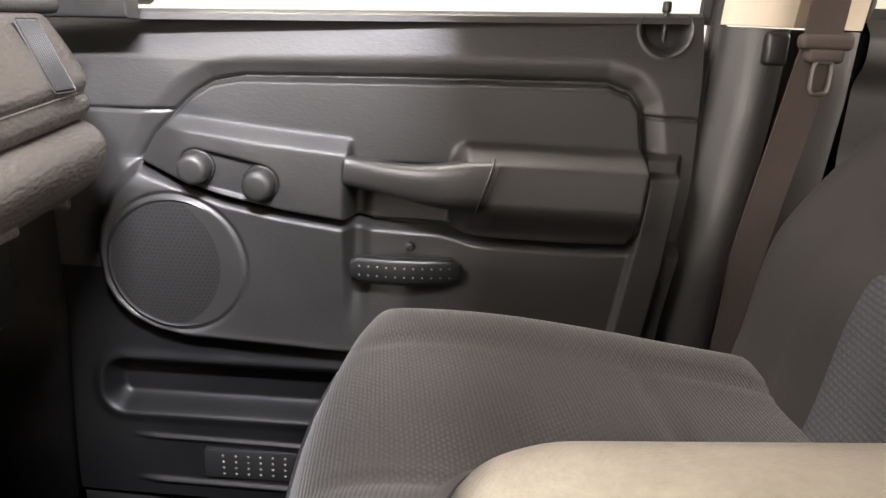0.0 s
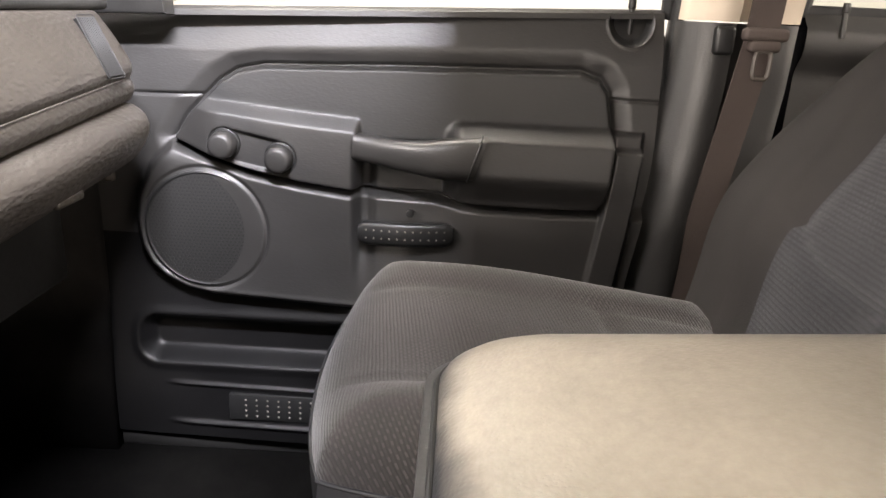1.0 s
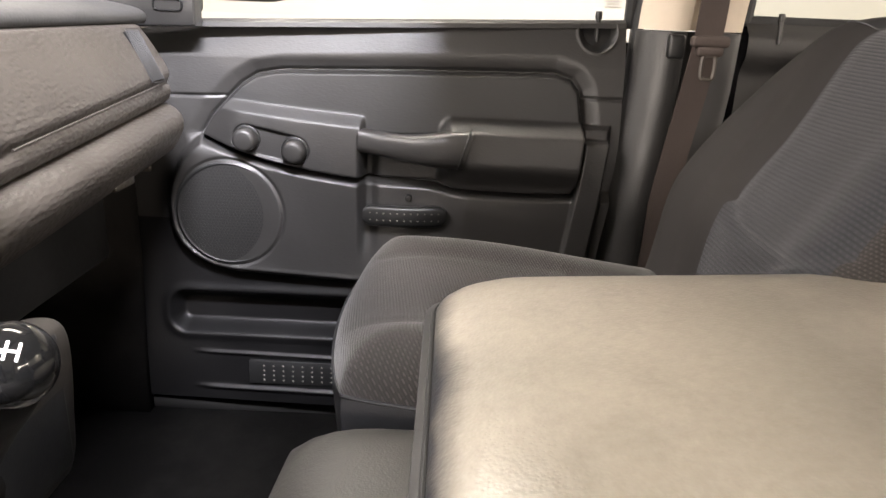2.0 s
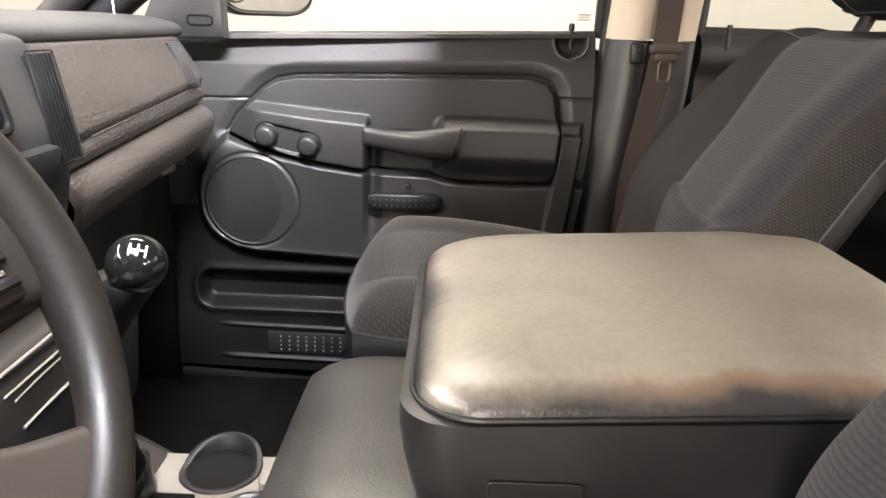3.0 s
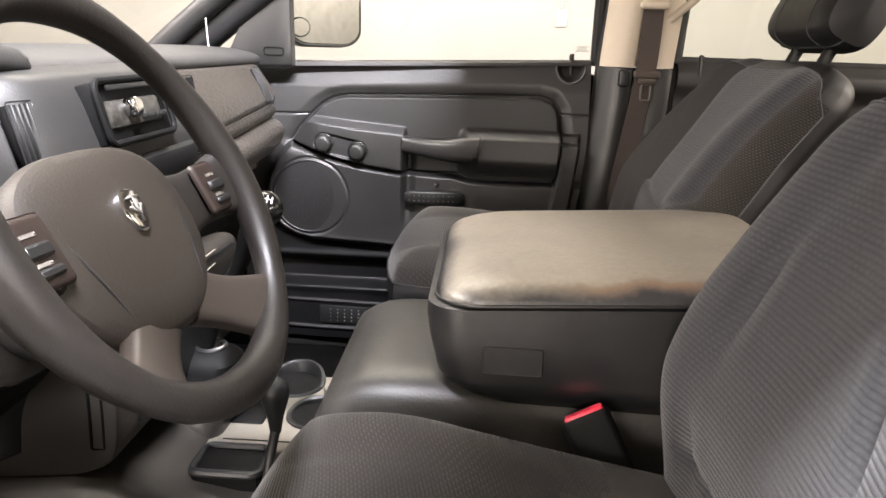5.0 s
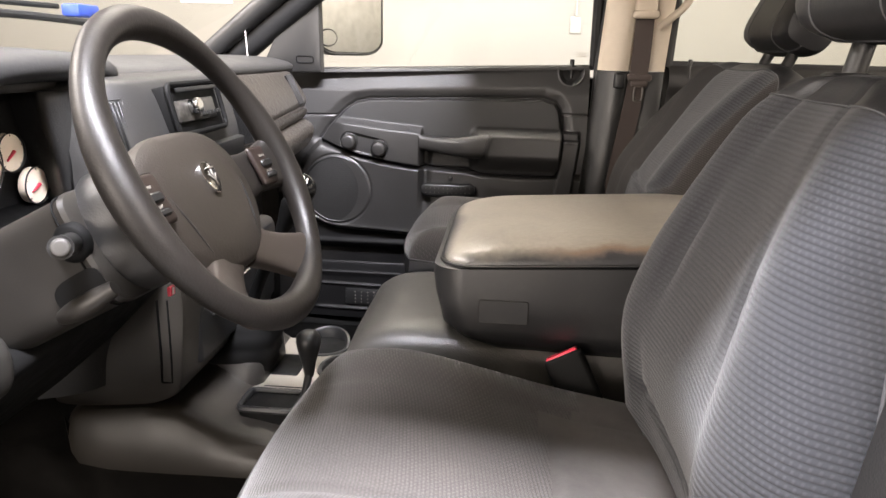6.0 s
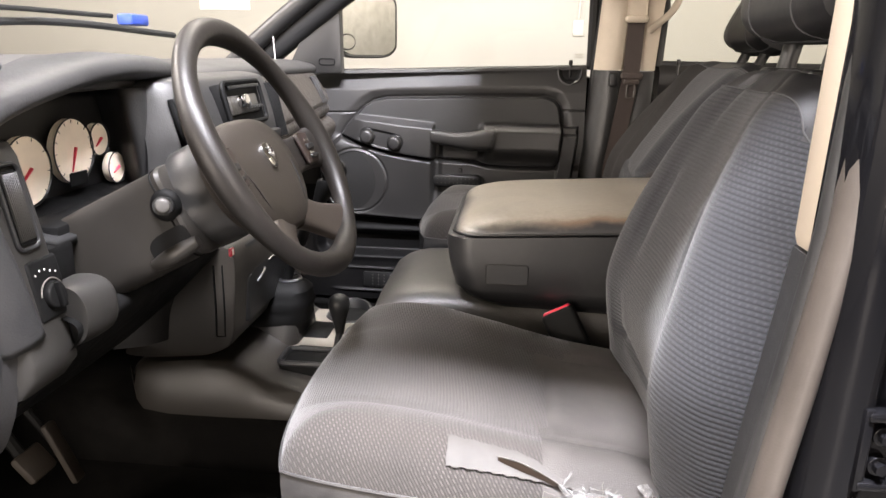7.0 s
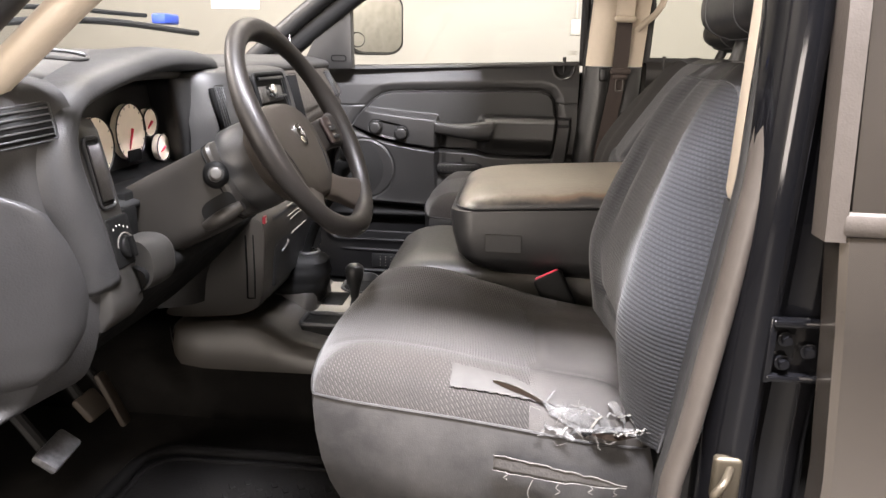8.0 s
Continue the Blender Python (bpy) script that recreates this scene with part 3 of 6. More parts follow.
# lock button in its cup
def lock_cup(shift):
    rings = []
    for r in (1.04, 0.98, 0.86, 0.72, 0.5, 0.25, 0.03):
        ring = []
        for i in range(36):
            a = 2 * math.pi * i / 36
            p = door_point(0.288 + 0.033 * r * math.cos(a), min(0.772, 0.757 + 0.031 * r * math.sin(a)), 0.0015)
            ring.append(tuple(Vector(p) + Vector(shift)))
        rings.append(ring)
    return loft(rings, True, False)


under(part("lock_cup", lock_cup((0, 0, 0)), M_BLACK, None, "black lock recess"), door)
LOCK = Vector(door_point(0.288, 0.757, 0.005))
under(part("lock_button", merged(cyl(LOCK + Vector((0, 0.0, -0.022)), LOCK + Vector((0, 0.002, 0.030)), 0.0045, 0.0042, 12, 0.001), cyl(LOCK + Vector((0, 0.002, 0.020)), LOCK + Vector((0, 0.002, 0.034)), 0.0062, 0.0056, 14, 0.002)), M_BLACK, None, "black pull-up lock button"), door)

# reflector with moulded dots low on the trim
refl = under(part("reflector", box((-0.34, door_at(-0.2, 0.10) - 0.002, 0.072), (-0.12, door_at(-0.2, 0.10) + 0.02, 0.122), 0.003), M_BLACK, None, "dark dotted reflector"), door)
for k in range(9):
    for q in range(4):
        dot = part("dot", ball((-0.31 + 0.019 * k, door_at(-0.2, 0.10) - 0.002, 0.081 + 0.0105 * q), 0.0022, (1, 0.5, 1), 8), M_GREY)
        dot.parent = refl

# mirror triangle of the door
sail = []
for (ax_, az_), (bx_, bz_) in zip([(-0.402, 0.748), (-0.580, 0.742), (-0.552, 0.795), (-0.530, 0.842), (-0.484, 0.902), (-0.436, 0.950), (-0.405, 0.980)], [(-0.580, 0.742), (-0.552, 0.795), (-0.530, 0.842), (-0.484, 0.902), (-0.436, 0.950), (-0.405, 0.980), (-0.402, 0.748)]):
    sail += [(ax_ + (bx_ - ax_) * k / 6, az_ + (bz_ - az_) * k / 6) for k in range(6)]
under(part("mirror_triangle", loft([[(-0.46 + (x + 0.46) * k, y, 0.85 + (z - 0.85) * k) for x, z in sail] for y, k in ((0.84, 1.0), (0.812, 1.0), (0.807, 0.985), (0.805, 0.95))]), M_PLASTIC, None, "dark plastic mirror corner cover"), door)
slot_line = [(-0.447 + 0.024 * math.copysign(abs(math.cos(a)) ** 0.4, math.cos(a)), 0.804, 0.781 + 0.009 * math.copysign(abs(math.sin(a)) ** 0.5, math.sin(a))) for a in [2 * math.pi * k / 30 for k in range(30)]]
under(part("latch_slot", tube(slot_line, 0.0018, 6, True), M_WELL, None, "oval latch outline"), door)
under(part("screw", cyl((-0.486, 0.812, 0.885), (-0.486, 0.801, 0.885), 0.006, 0.005, 16, 0.001), M_BLACK), door)

# side mirror outside
mirror = thing("side_mirror", (-0.38, 0.90, 0.77), "black folding side mirror with small round spot mirror", "mirror")


def round_rect(cx, cz, w, h, r, n=10):
    pts = []
    for k, (sx, sz) in enumerate(((1, 1), (-1, 1), (-1, -1), (1, -1))):
        for i in range(n):
            a = math.pi / 2 * (k + i / (n - 1))
            pts.append((cx + sx * (w - r) + r * math.cos(a), cz + sz * (h - r) + r * math.sin(a)))
    return pts


def rr_ring(cx, y, cz, w, h, r, turn=0.0):
    return [(cx + (x - cx), y + (x - cx) * turn, z) for x, z in round_rect(cx, cz, w, h, r)]


mc = (-0.370, 1.02, 0.900)
TURN = 1.3
shell = [[Vector(p) + Vector((-0.62, 0.78, 0)) * d for p in rr_ring(mc[0], mc[1], mc[2], 0.080 * k, 0.106 * k, 0.045 * k, TURN)] for d, k in ((-0.012, 0.93), (-0.014, 0.97), (-0.010, 1.0), (0.02, 1.02), (0.06, 0.92), (0.10, 0.6))]
under(part("mirror_shell", loft(shell), M_BLACK, None, "black plastic shell"), mirror)
under(part("mirror_glass", loft([[Vector(p) + Vector((0.62, -0.78, 0)) * d for p in rr_ring(mc[0], mc[1], mc[2], 0.0735, 0.097, 0.040, TURN)] for d in (0.0125, 0.0155)]), M_CHROME, None, "silver mirror glass"), mirror)
spot = [Vector((-0.424 + 0.019 * math.cos(a), mc[1] + TURN * (-0.424 + 0.019 * math.cos(a) - mc[0]), 0.842 + 0.023 * math.sin(a))) + Vector((0.62, -0.78, 0)) * 0.0165 for a in [2 * math.pi * k / 32 for k in range(32)]]
under(part("spot_mirror", loft([spot, [p + Vector((0.62, -0.78, 0)) * 0.002 for p in spot]]), M_CHROME, None, "round convex spot mirror"), mirror)
under(part("spot_rim", tube(spot, 0.0025, 6, True), M_BLACK, None, "dark rim of the spot mirror"), mirror)
under(part("mirror_arm", box((-0.54, 0.90, 0.765), (-0.475, 1.08, 0.815), 0.012, 3), M_BLACK), mirror)


# ---- passenger B-pillar, belt and rear door ----
def strip(name, line, profile, material, parent, label=""):
    """Sweep an outline of (x, y) offsets up a line of points."""
    rings = [[(p[0] + a * p[3], p[1] + b, p[2]) for a, b in profile] for p in line]
    return under(part(name, loft(rings), material, None, label), parent)


pillar = thing("door_pillar", (0.42, 0.84, -0.04), "pillar between the doors, dark vinyl below, beige above", "pillar")
prof = [(-0.088, 0.05), (-0.088, -0.005), (-0.080, -0.022), (-0.060, -0.034), (-0.040, -0.040), (-0.022, -0.040), (-0.012, -0.034), (-0.008, -0.022), (-0.006, 0.030),
        (0.012, 0.032), (0.022, 0.004), (0.050, 0.002), (0.080, -0.004), (0.092, 0.0), (0.096, 0.05)]
low = [(0.395, 0.815, -0.04, 1.0), (0.397, 0.815, 0.30, 1.0), (0.418, 0.822, 0.50, 1.0), (0.436, 0.830, 0.68, 1.0), (0.440, 0.834, 0.772, 1.0)]
strip("lower_trim", low, prof, M_PLASTIC, pillar, "dark grey lower pillar trim")
high = [(0.441, 0.832, 0.774, 1.0), (0.447, 0.822, 0.90, 1.0), (0.455, 0.785, 1.08, 1.0), (0.46, 0.74, 1.20, 1.0)]
strip("upper_trim", high, [(a * 0.98, b - 0.002) for a, b in prof], M_BEIGE, pillar, "beige upper pillar trim")
strip("door_seal", [(0.342, 0.845, 0.03, 1), (0.345, 0.845, 0.35, 1), (0.352, 0.850, 0.60, 1), (0.358, 0.855, 0.80, 1), (0.372, 0.82, 1.05, 1), (0.380, 0.77, 1.19, 1)],
      [(0.010 * math.cos(a), 0.016 * math.sin(a)) for a in [2 * math.pi * k / 12 for k in range(12)]], M_RUBBER, pillar, "black rubber door seal")

belt = thing("seat_belt", (0.43, 0.78, 0.05), "brown-grey seat belt webbing hanging on the pillar, buckle tongue up", "seat belt")


def ribbon(pts, width, thickness, across):
    rings = []
    for p, ac in zip(pts, across):
        p, ac = Vector(p), Vector(ac).normalized()
        nrm = Vector((0, 1, 0))
        rings.append([p - ac * width / 2 - nrm * thickness / 2, p + ac * width / 2 - nrm * thickness / 2, p + ac * width / 2 + nrm * thickness / 2, p - ac * width / 2 + nrm * thickness / 2])
    return loft(rings)


bl = spline([(0.462, 0.765, 1.02), (0.459, 0.772, 0.92), (0.456, 0.770, 0.79), (0.448, 0.775, 0.70), (0.425, 0.785, 0.52), (0.395, 0.785, 0.30), (0.36, 0.77, 0.10)], 30)
under(part("webbing", ribbon(bl, 0.048, 0.0025, [(1, 0.1, 0)] * len(bl)), M_BELT, None, "worn brown-grey webbing"), belt)
under(part("tongue_cap", merged(box((0.425, 0.752, 0.750), (0.487, 0.774, 0.768), 0.006, 3), box((0.434, 0.752, 0.735), (0.478, 0.772, 0.752), 0.006, 3)), M_BELT, None, "plastic tongue holder"), belt)
tongue = [(0.456 + 0.011 * math.copysign(abs(math.cos(a)) ** 0.4, math.cos(a)), 0.757, 0.718 + 0.019 * math.copysign(abs(math.sin(a)) ** 0.5, math.sin(a))) for a in [2 * math.pi * k / 32 for k in range(32)]]
under(part("tongue", tube(tongue, 0.0035, 8, True), M_SEAL, None, "brown-grey buckle tongue"), belt)
under(part("guide_loop", merged(box((0.425, 0.745, 0.905), (0.490, 0.775, 0.925), 0.008, 3), box((0.43, 0.752, 0.92), (0.485, 0.78, 1.0), 0.010, 3)), M_BEIGE, None, "beige upper belt guide"), belt)
under(part("belt_slot", box((0.395, 0.782, 0.728), (0.424, 0.80, 0.768), 0.006, 3), M_BLACK, None, "black slot in the trim"), belt)

handle = thing("grab_handle", (0.51, 0.77, 0.90), "beige grab handle curving up from the pillar", "handle")
under(part("grip", tube(spline([(0.500, 0.785, 0.885), (0.522, 0.762, 0.908), (0.548, 0.752, 0.934), (0.566, 0.748, 0.970), (0.575, 0.748, 1.03), (0.570, 0.775, 1.08)], 30), 0.0095, 12), M_BEIGE, None, "curved beige grip"), handle)

rear = thing("rear_door", (0.85, 0.88, -0.04), "closed rear passenger door with dark vinyl trim", "door")
gx2, gz2 = grid_points(0.548, 1.30, 0.05, 0.792, 0.01)
gy2 = 0.858 - 0.02 * sstep(0.70, 0.74, gz2) * (1 - sstep(0.765, 0.79, gz2)) - 0.010 * sstep(0.62, 0.55, gz2) * sstep(0.35, 0.42, gz2)
under(sheet("trim_panel", [[(gx2[i, j], gy2[i, j], gz2[i, j]) for j in range(gx2.shape[1])] for i in range(gx2.shape[0])], M_DOOR, None, "dark grey vinyl trim panel"), rear)
under(part("door_shell", box((0.53, 0.875, -0.06), (1.32, 0.93, 0.79), 0.012), M_PAINT), rear)
under(part("window_sweep", box((0.545, 0.862, 0.785), (1.30, 0.878, 0.803), 0.004), M_RUBBER), rear)
rf = [(0.548, 0.872, 0.79), (0.552, 0.855, 0.95), (0.56, 0.79, 1.16), (1.26, 0.79, 1.16), (1.30, 0.872, 0.79)]
under(part("window_frame", tube(spline(rf, 60), 0.013, 8), M_RUBBER), rear)
rp = under(sheet("window_pane", [[(0.55, 0.870, 0.79), (1.30, 0.870, 0.79)], [(0.56, 0.80, 1.16), (1.26, 0.80, 1.16)]], M_TINT, None, "tinted side window"), rear)
rp.visible_shadow = False
under(part("lock_cup", lock_cup((0.312, 0.016, 0.014)), M_BLACK), rear)
under(part("lock_button", merged(cyl((0.600, 0.838, 0.757), (0.600, 0.842, 0.806), 0.0042, 0.0038, 12, 0.001), cyl((0.600, 0.842, 0.794), (0.600, 0.842, 0.808), 0.006, 0.0055, 14, 0.002)), M_BLACK), rear)


# ---- seats ----
from mathutils.bvhtree import BVHTree


def spow(v, e):
    return math.copysign(abs(v) ** e, v)


def seat_frame_point(o, r, s, dn):
    """A point s along a leaning back and dn before it, in x and z."""
    return o[0] + s * math.sin(r) - dn * math.cos(r), o[1] + s * math.cos(r) + dn * math.sin(r)


def panel_lines(s, q):
    """The passenger backrest's sewn panel: where its outer seam runs, and how high its curved foot is."""
    return 0.20 + 0.35 * float(sstep(0.50, 1.0, s)), 0.285 + 0.09 * abs((q + 0.33) / 0.58) ** 4


PANEL = (math.cos(radians(155)), math.cos(radians(75)))


def panel_warp(s, q):
    """Slide the columns of the backrest so that two of them follow the panel's seams."""
    far = panel_lines(s, q)[0]
    if q >= PANEL[1]:
        return far + (q - PANEL[1]) * (1 - far) / (1 - PANEL[1])
    if q >= PANEL[0]:
        return PANEL[0] + (q - PANEL[0]) * (far - PANEL[0]) / (PANEL[1] - PANEL[0])
    return q


def seat(name, yc, side, x0, z0, length, back, lean, height, bulge, back_y, taper, label, wide=0.246, dish_in=0.014):
    """A cloth bucket seat. side: +1 where the console lies towards -y. x0, z0: the cushion's front and the height of its seam."""
    root = thing(name, (x0 + 0.2, yc, 0.0), label, "seat", "front seats")
    w = 0.255
    # cushion
    nu, nv = 46, 44
    rows, uvs = [], []
    for i in range(nu + 1):
        row, uvr = [], []
        for j in range(nv + 1):
            a, b = 2 * i / nu - 1, 2 * j / nv - 1
            ex = a * math.sqrt(1 - 0.22 * b * b * a * a)
            ey = b * math.sqrt(1 - 0.22 * a * a * b * b)
            e = max(abs(a), abs(b))
            x = x0 + length * (ex + 1) / 2
            ww = w * (1 - 0.05 * (1 - (ex + 1) / 2))
            y = yc + ww * ey
            t = (ex + 1) / 2
            bol = 0.022 * math.exp(-((abs(ey) - 0.74) / 0.20) ** 2)
            if name == "driver_seat" and ey > 0:
                bol += (0.026 * math.exp(-((t - 0.27) / 0.20) ** 2) - 0.014 * float(sstep(0.5, 0.75, t))) * math.exp(-((ey - 0.72) / 0.30) ** 2)
            dish = 0.050 * (1 - e ** 6) ** 0.5 + bol * (1 - e ** 4) - 0.020 * math.exp(-((t - 0.62) / 0.3) ** 2) * (1 - ey * ey)
            gro = 0.006 * math.exp(-((abs(ey) - 0.50 - 0.05 * t) / 0.018) ** 2) * (1 - e ** 8) * sstep(0.02, 0.10, t)
            gro += 0.007 * math.exp(-((t - 0.62 - 0.03 * (1 - (ey / 0.5) ** 2)) / 0.012) ** 2) * float(sstep(0.62, 0.5, abs(ey)))
            z = z0 + dish - gro - 0.045 * t * sstep(0.15, 1.0, t)
            row.append((x, y, z))
            uvr.append((y, x + 0.6 * z))
        rows.append(row)
        uvs.append(uvr)
    cush = under(sheet("cushion", rows, M_CLOTH if name == "driver_seat" else M_CLOTHP, None, "ribbed grey cloth cushion", uvs, True), root)
    me = cush.data
    me.materials.append(M_CLOTHS)
    smooth_rear = name == "driver_seat"
    for p in me.polygons:
        t, ey = (p.index // nv + 0.5) / nu, 2 * (p.index % nv + 0.5) / nv - 1
        if smooth_rear and t > 0.62 + 0.035 * max(0.0, 1 - (ey / 0.55) ** 2) + 0.12 * float(sstep(0.5, 0.6, ey)):
            p.material_index = 1
    rim = [rows[0][j] for j in range(nv)] + [rows[i][nv] for i in range(nu)] + [rows[nu][j] for j in range(nv, 0, -1)] + [rows[i][0] for i in range(nu, 0, -1)]
    pp = part("piping", tube([(p[0], p[1], p[2] + 0.001) for p in rim], 0.0022, 6, True), M_STAINED if name == "driver_seat" else M_SEATVINYL)
    under(pp, root)
    rings = []
    for dz, k in ((0.0, 1.0), (0.02, 1.012), (0.06, 1.018), (0.10, 1.01), (0.14, 0.985), (0.17, 0.95)):
        rings.append([(x0 + length / 2 + (p[0] - x0 - length / 2) * k + (0.02 * dz / 0.17), yc + (p[1] - yc) * k, p[2] - dz) for p in rim])
    under(part("cushion_side", loft(rings, True, False), M_STAINED if name == "driver_seat" else M_SEATVINYL, None, "stained vinyl cushion side" if name == "driver_seat" else "dark vinyl cushion side"), root)
    under(part("seat_base", box((x0 + 0.06, yc - 0.20, 0.0), (x0 + length - 0.06, yc + 0.20, z0 - 0.14), 0.01), M_BLACK, None, "black seat base on the floor"), root)

    # backrest
    n, m = 96, 72
    rings, ruv = [], []
    for i in range(n + 1):
        s = i / n
        sw = wide + 0.014 * math.sin(math.pi * min(1, s * 1.6)) - taper * float(sstep(0.30, 1.05, s))
        cap = math.sqrt(max(0.0, 1 - max(0.0, (s - 0.84) / 0.16) ** 2.4))
        half = sw * (0.55 + 0.45 * cap)
        th = 0.062 * (0.30 + 0.70 * cap) * (1 - 0.15 * s)
        ring, ur = [], []
        for k in range(m):
            a = 2 * math.pi * k / m
            q = math.cos(a)
            if name == "passenger_seat" and k <= m // 2:
                q = panel_warp(s, q)
            c = spow(q, 1 / 0.62)
            sn = math.copysign(math.sqrt(max(0.0, 1 - c * c)), math.sin(a))
            y = half * q
            dn = th * spow(sn, 0.55)
            if sn > 0:
                dn += (0.030 * math.exp(-((abs(q) - 0.80) / 0.22) ** 2) * (1 - 0.5 * s) - dish_in * math.exp(-(q / 0.5) ** 2)) * cap * spow(sn, 0.35)
                if name == "driver_seat":
                    if s > 0.10:
                        dn -= 0.013 * math.exp(-((abs(q) - 0.60 + 0.18 * s) / 0.022) ** 2) * cap * min(1, (s - 0.10) * 14)
                    dn -= 0.008 * math.exp(-((s - 0.13 - 0.05 * (q / 0.6) ** 2) / 0.016) ** 2) * float(sstep(0.66, 0.55, abs(q)))
                else:
                    far, foot = panel_lines(s, q)
                    above = float(sstep(-0.01, 0.02, s - foot))
                    dn -= 0.009 * (math.exp(-((q - far) / 0.030) ** 2) + math.exp(-((q - PANEL[0]) / 0.022) ** 2)) * cap * above
                    dn -= 0.008 * math.exp(-((s - foot) / 0.013) ** 2) * float(sstep(far + 0.06, far, q)) * float(sstep(-0.96, -0.90, q))
                    dn += 0.010 * math.exp(-((q - far - 0.16) / 0.12) ** 2) * cap
            if sn > 0:
                dn -= 0.034 * float(sstep(0.34, 0.0, s))
            dn += 0.034 * math.sin(math.pi * min(1, s * 1.05)) ** 0.8 * (1 if sn > 0 else 0.3) + bulge * math.sin(math.pi * min(1, s * 0.95)) ** 0.8
            x, z = seat_frame_point(back, lean, s * height, dn)
            ring.append((x, back_y + y, z))
            ur.append((y - math.copysign(abs(q) ** 3, q) * (dn - 0.1), s * height))
        rings.append(ring)
        ruv.append(ur)
    # cloth front and vinyl sides and back share the line of the seam
    lo_k, hi_k = (1, m // 2)

    def cut(first, last):
        return [[r[k % m] for k in range(first, last + 1)] for r in rings], [[r[k % m] for k in range(first, last + 1)] for r in ruv]

    fr, fu = cut(lo_k, hi_k)
    front = under(sheet("backrest", fr, M_CLOTHB, None, "ribbed blue-grey cloth backrest", fu, False), root)
    for extra in (M_SEATVINYL, M_BOLSTER, M_CLOTHP):
        front.data.materials.append(extra)
    def yoke_at(k):
        """The row at which the cloth ends under the yoke, lower towards the sides."""
        q = abs(2 * (k - lo_k) / (hi_k - lo_k) - 1)
        return n * (0.935 - 0.11 * q ** 9)

    for p in front.data.polygons:
        if p.index // (hi_k - lo_k) >= yoke_at(lo_k + 0.5 + p.index % (hi_k - lo_k)) - 0.5:
            p.material_index = 1
        elif name == "passenger_seat":
            q = math.cos(2 * math.pi * (lo_k + 0.5 + p.index % (hi_k - lo_k)) / m)
            p.material_index = 2 if q > PANEL[1] else 3 if q < PANEL[0] else 0
    yoke = int(yoke_at(lo_k))
    arch = []
    for k in range(lo_k, hi_k + 1):
        r = yoke_at(k)
        a, b = Vector(rings[int(r)][k]), Vector(rings[min(n, int(r) + 1)][k])
        arch.append(a.lerp(b, r - int(r)) + Vector((-0.001, 0, 0.0008)))
    under(part("yoke_seam", tube(arch, 0.0011, 6), M_SEAM, None, "light piping under the yoke"), root)
    bk, bu = cut(hi_k, m + lo_k)
    under(sheet("backrest_shell", bk, M_SEATVINYL, None, "dark vinyl sides and back", bu, False), root)
    for k in (lo_k, hi_k):
        under(part("seam", tube([r[k] for r in rings[:yoke + 1]], 0.0018, 6), M_SEAM, None, "light stitched seam"), root)
    top = rings[-1]
    under(part("backrest_top", loft([top, [(p[0], p[1] * 0.5 + back_y * 0.5, p[2] + 0.002) for p in top]]), M_SEATVINYL), root)
    # headrest
    hx, hz = seat_frame_point(back, lean, height - 0.01, 0.0)
    for dy in (-0.070, 0.070):
        post = under(part("headrest_post", cyl((hx, back_y + dy, hz - 0.02), (hx + 0.055 * math.sin(lean) * 1.5, back_y + dy, hz + 0.085), 0.0115, None, 20), M_BLACK, None, "black headrest post"), root)
        collar = part("collar", merged(box((hx - 0.022, back_y + dy - 0.017, hz - 0.006), (hx + 0.022, back_y + dy + 0.017, hz + 0.016), 0.006, 3)), M_BLACK)
        under(collar, root)
    hr = []
    for i in range(25):
        b = -1 + 2 * i / 24
        k = (1 - abs(b) ** 6.0) ** (1 / 6.0) if abs(b) < 1 else 0.0
        ring = []
        for q in range(36):
            a = 2 * math.pi * q / 36
            dn = 0.055 * max(k, 0.12) * spow(math.cos(a), 0.6)
            up = 0.134 + 0.088 * max(k, 0.35) * spow(math.sin(a), 0.5)
            x, z = seat_frame_point((hx, hz), lean * 0.8, up, dn + 0.012)
            ring.append((x, back_y + 0.148 * b, z))
        hr.append(ring)
    under(part("headrest", loft(hr), M_SEATVINYL, None, "black vinyl headrest"), root)
    for i in (6, 18):
        under(part("headrest_seam", tube(hr[i][-10:] + hr[i][:11], 0.0014, 6), M_SEAM), root)
    under(part("headrest_piping", tube([r[27] for r in hr[1:-1]], 0.0022, 6), M_SEAM), root)
    return root


driver_seat = seat("driver_seat", -0.455, 1, -0.155, 0.335, 0.53, (0.350, 0.30), radians(14), 0.51, 0.0, -0.455, 0.105, "grey cloth driver seat, outer cushion edge torn and taped")
passenger_seat = seat("passenger_seat", 0.43, 1, -0.10, 0.395, 0.53, (0.403, 0.371), radians(32.8), 0.500, 0.0, 0.452, 0.004, "grey cloth passenger seat with a worn cushion", 0.2506, 0.008)

rnd = random.Random(3)
cush_p = [c for c in passenger_seat.children if c.name.split(".")[0] == "cushion"][0].data
tree_p = BVHTree.FromPolygons([v.co for v in cush_p.vertices], [tuple(p.vertices) for p in cush_p.polygons])
lint = []
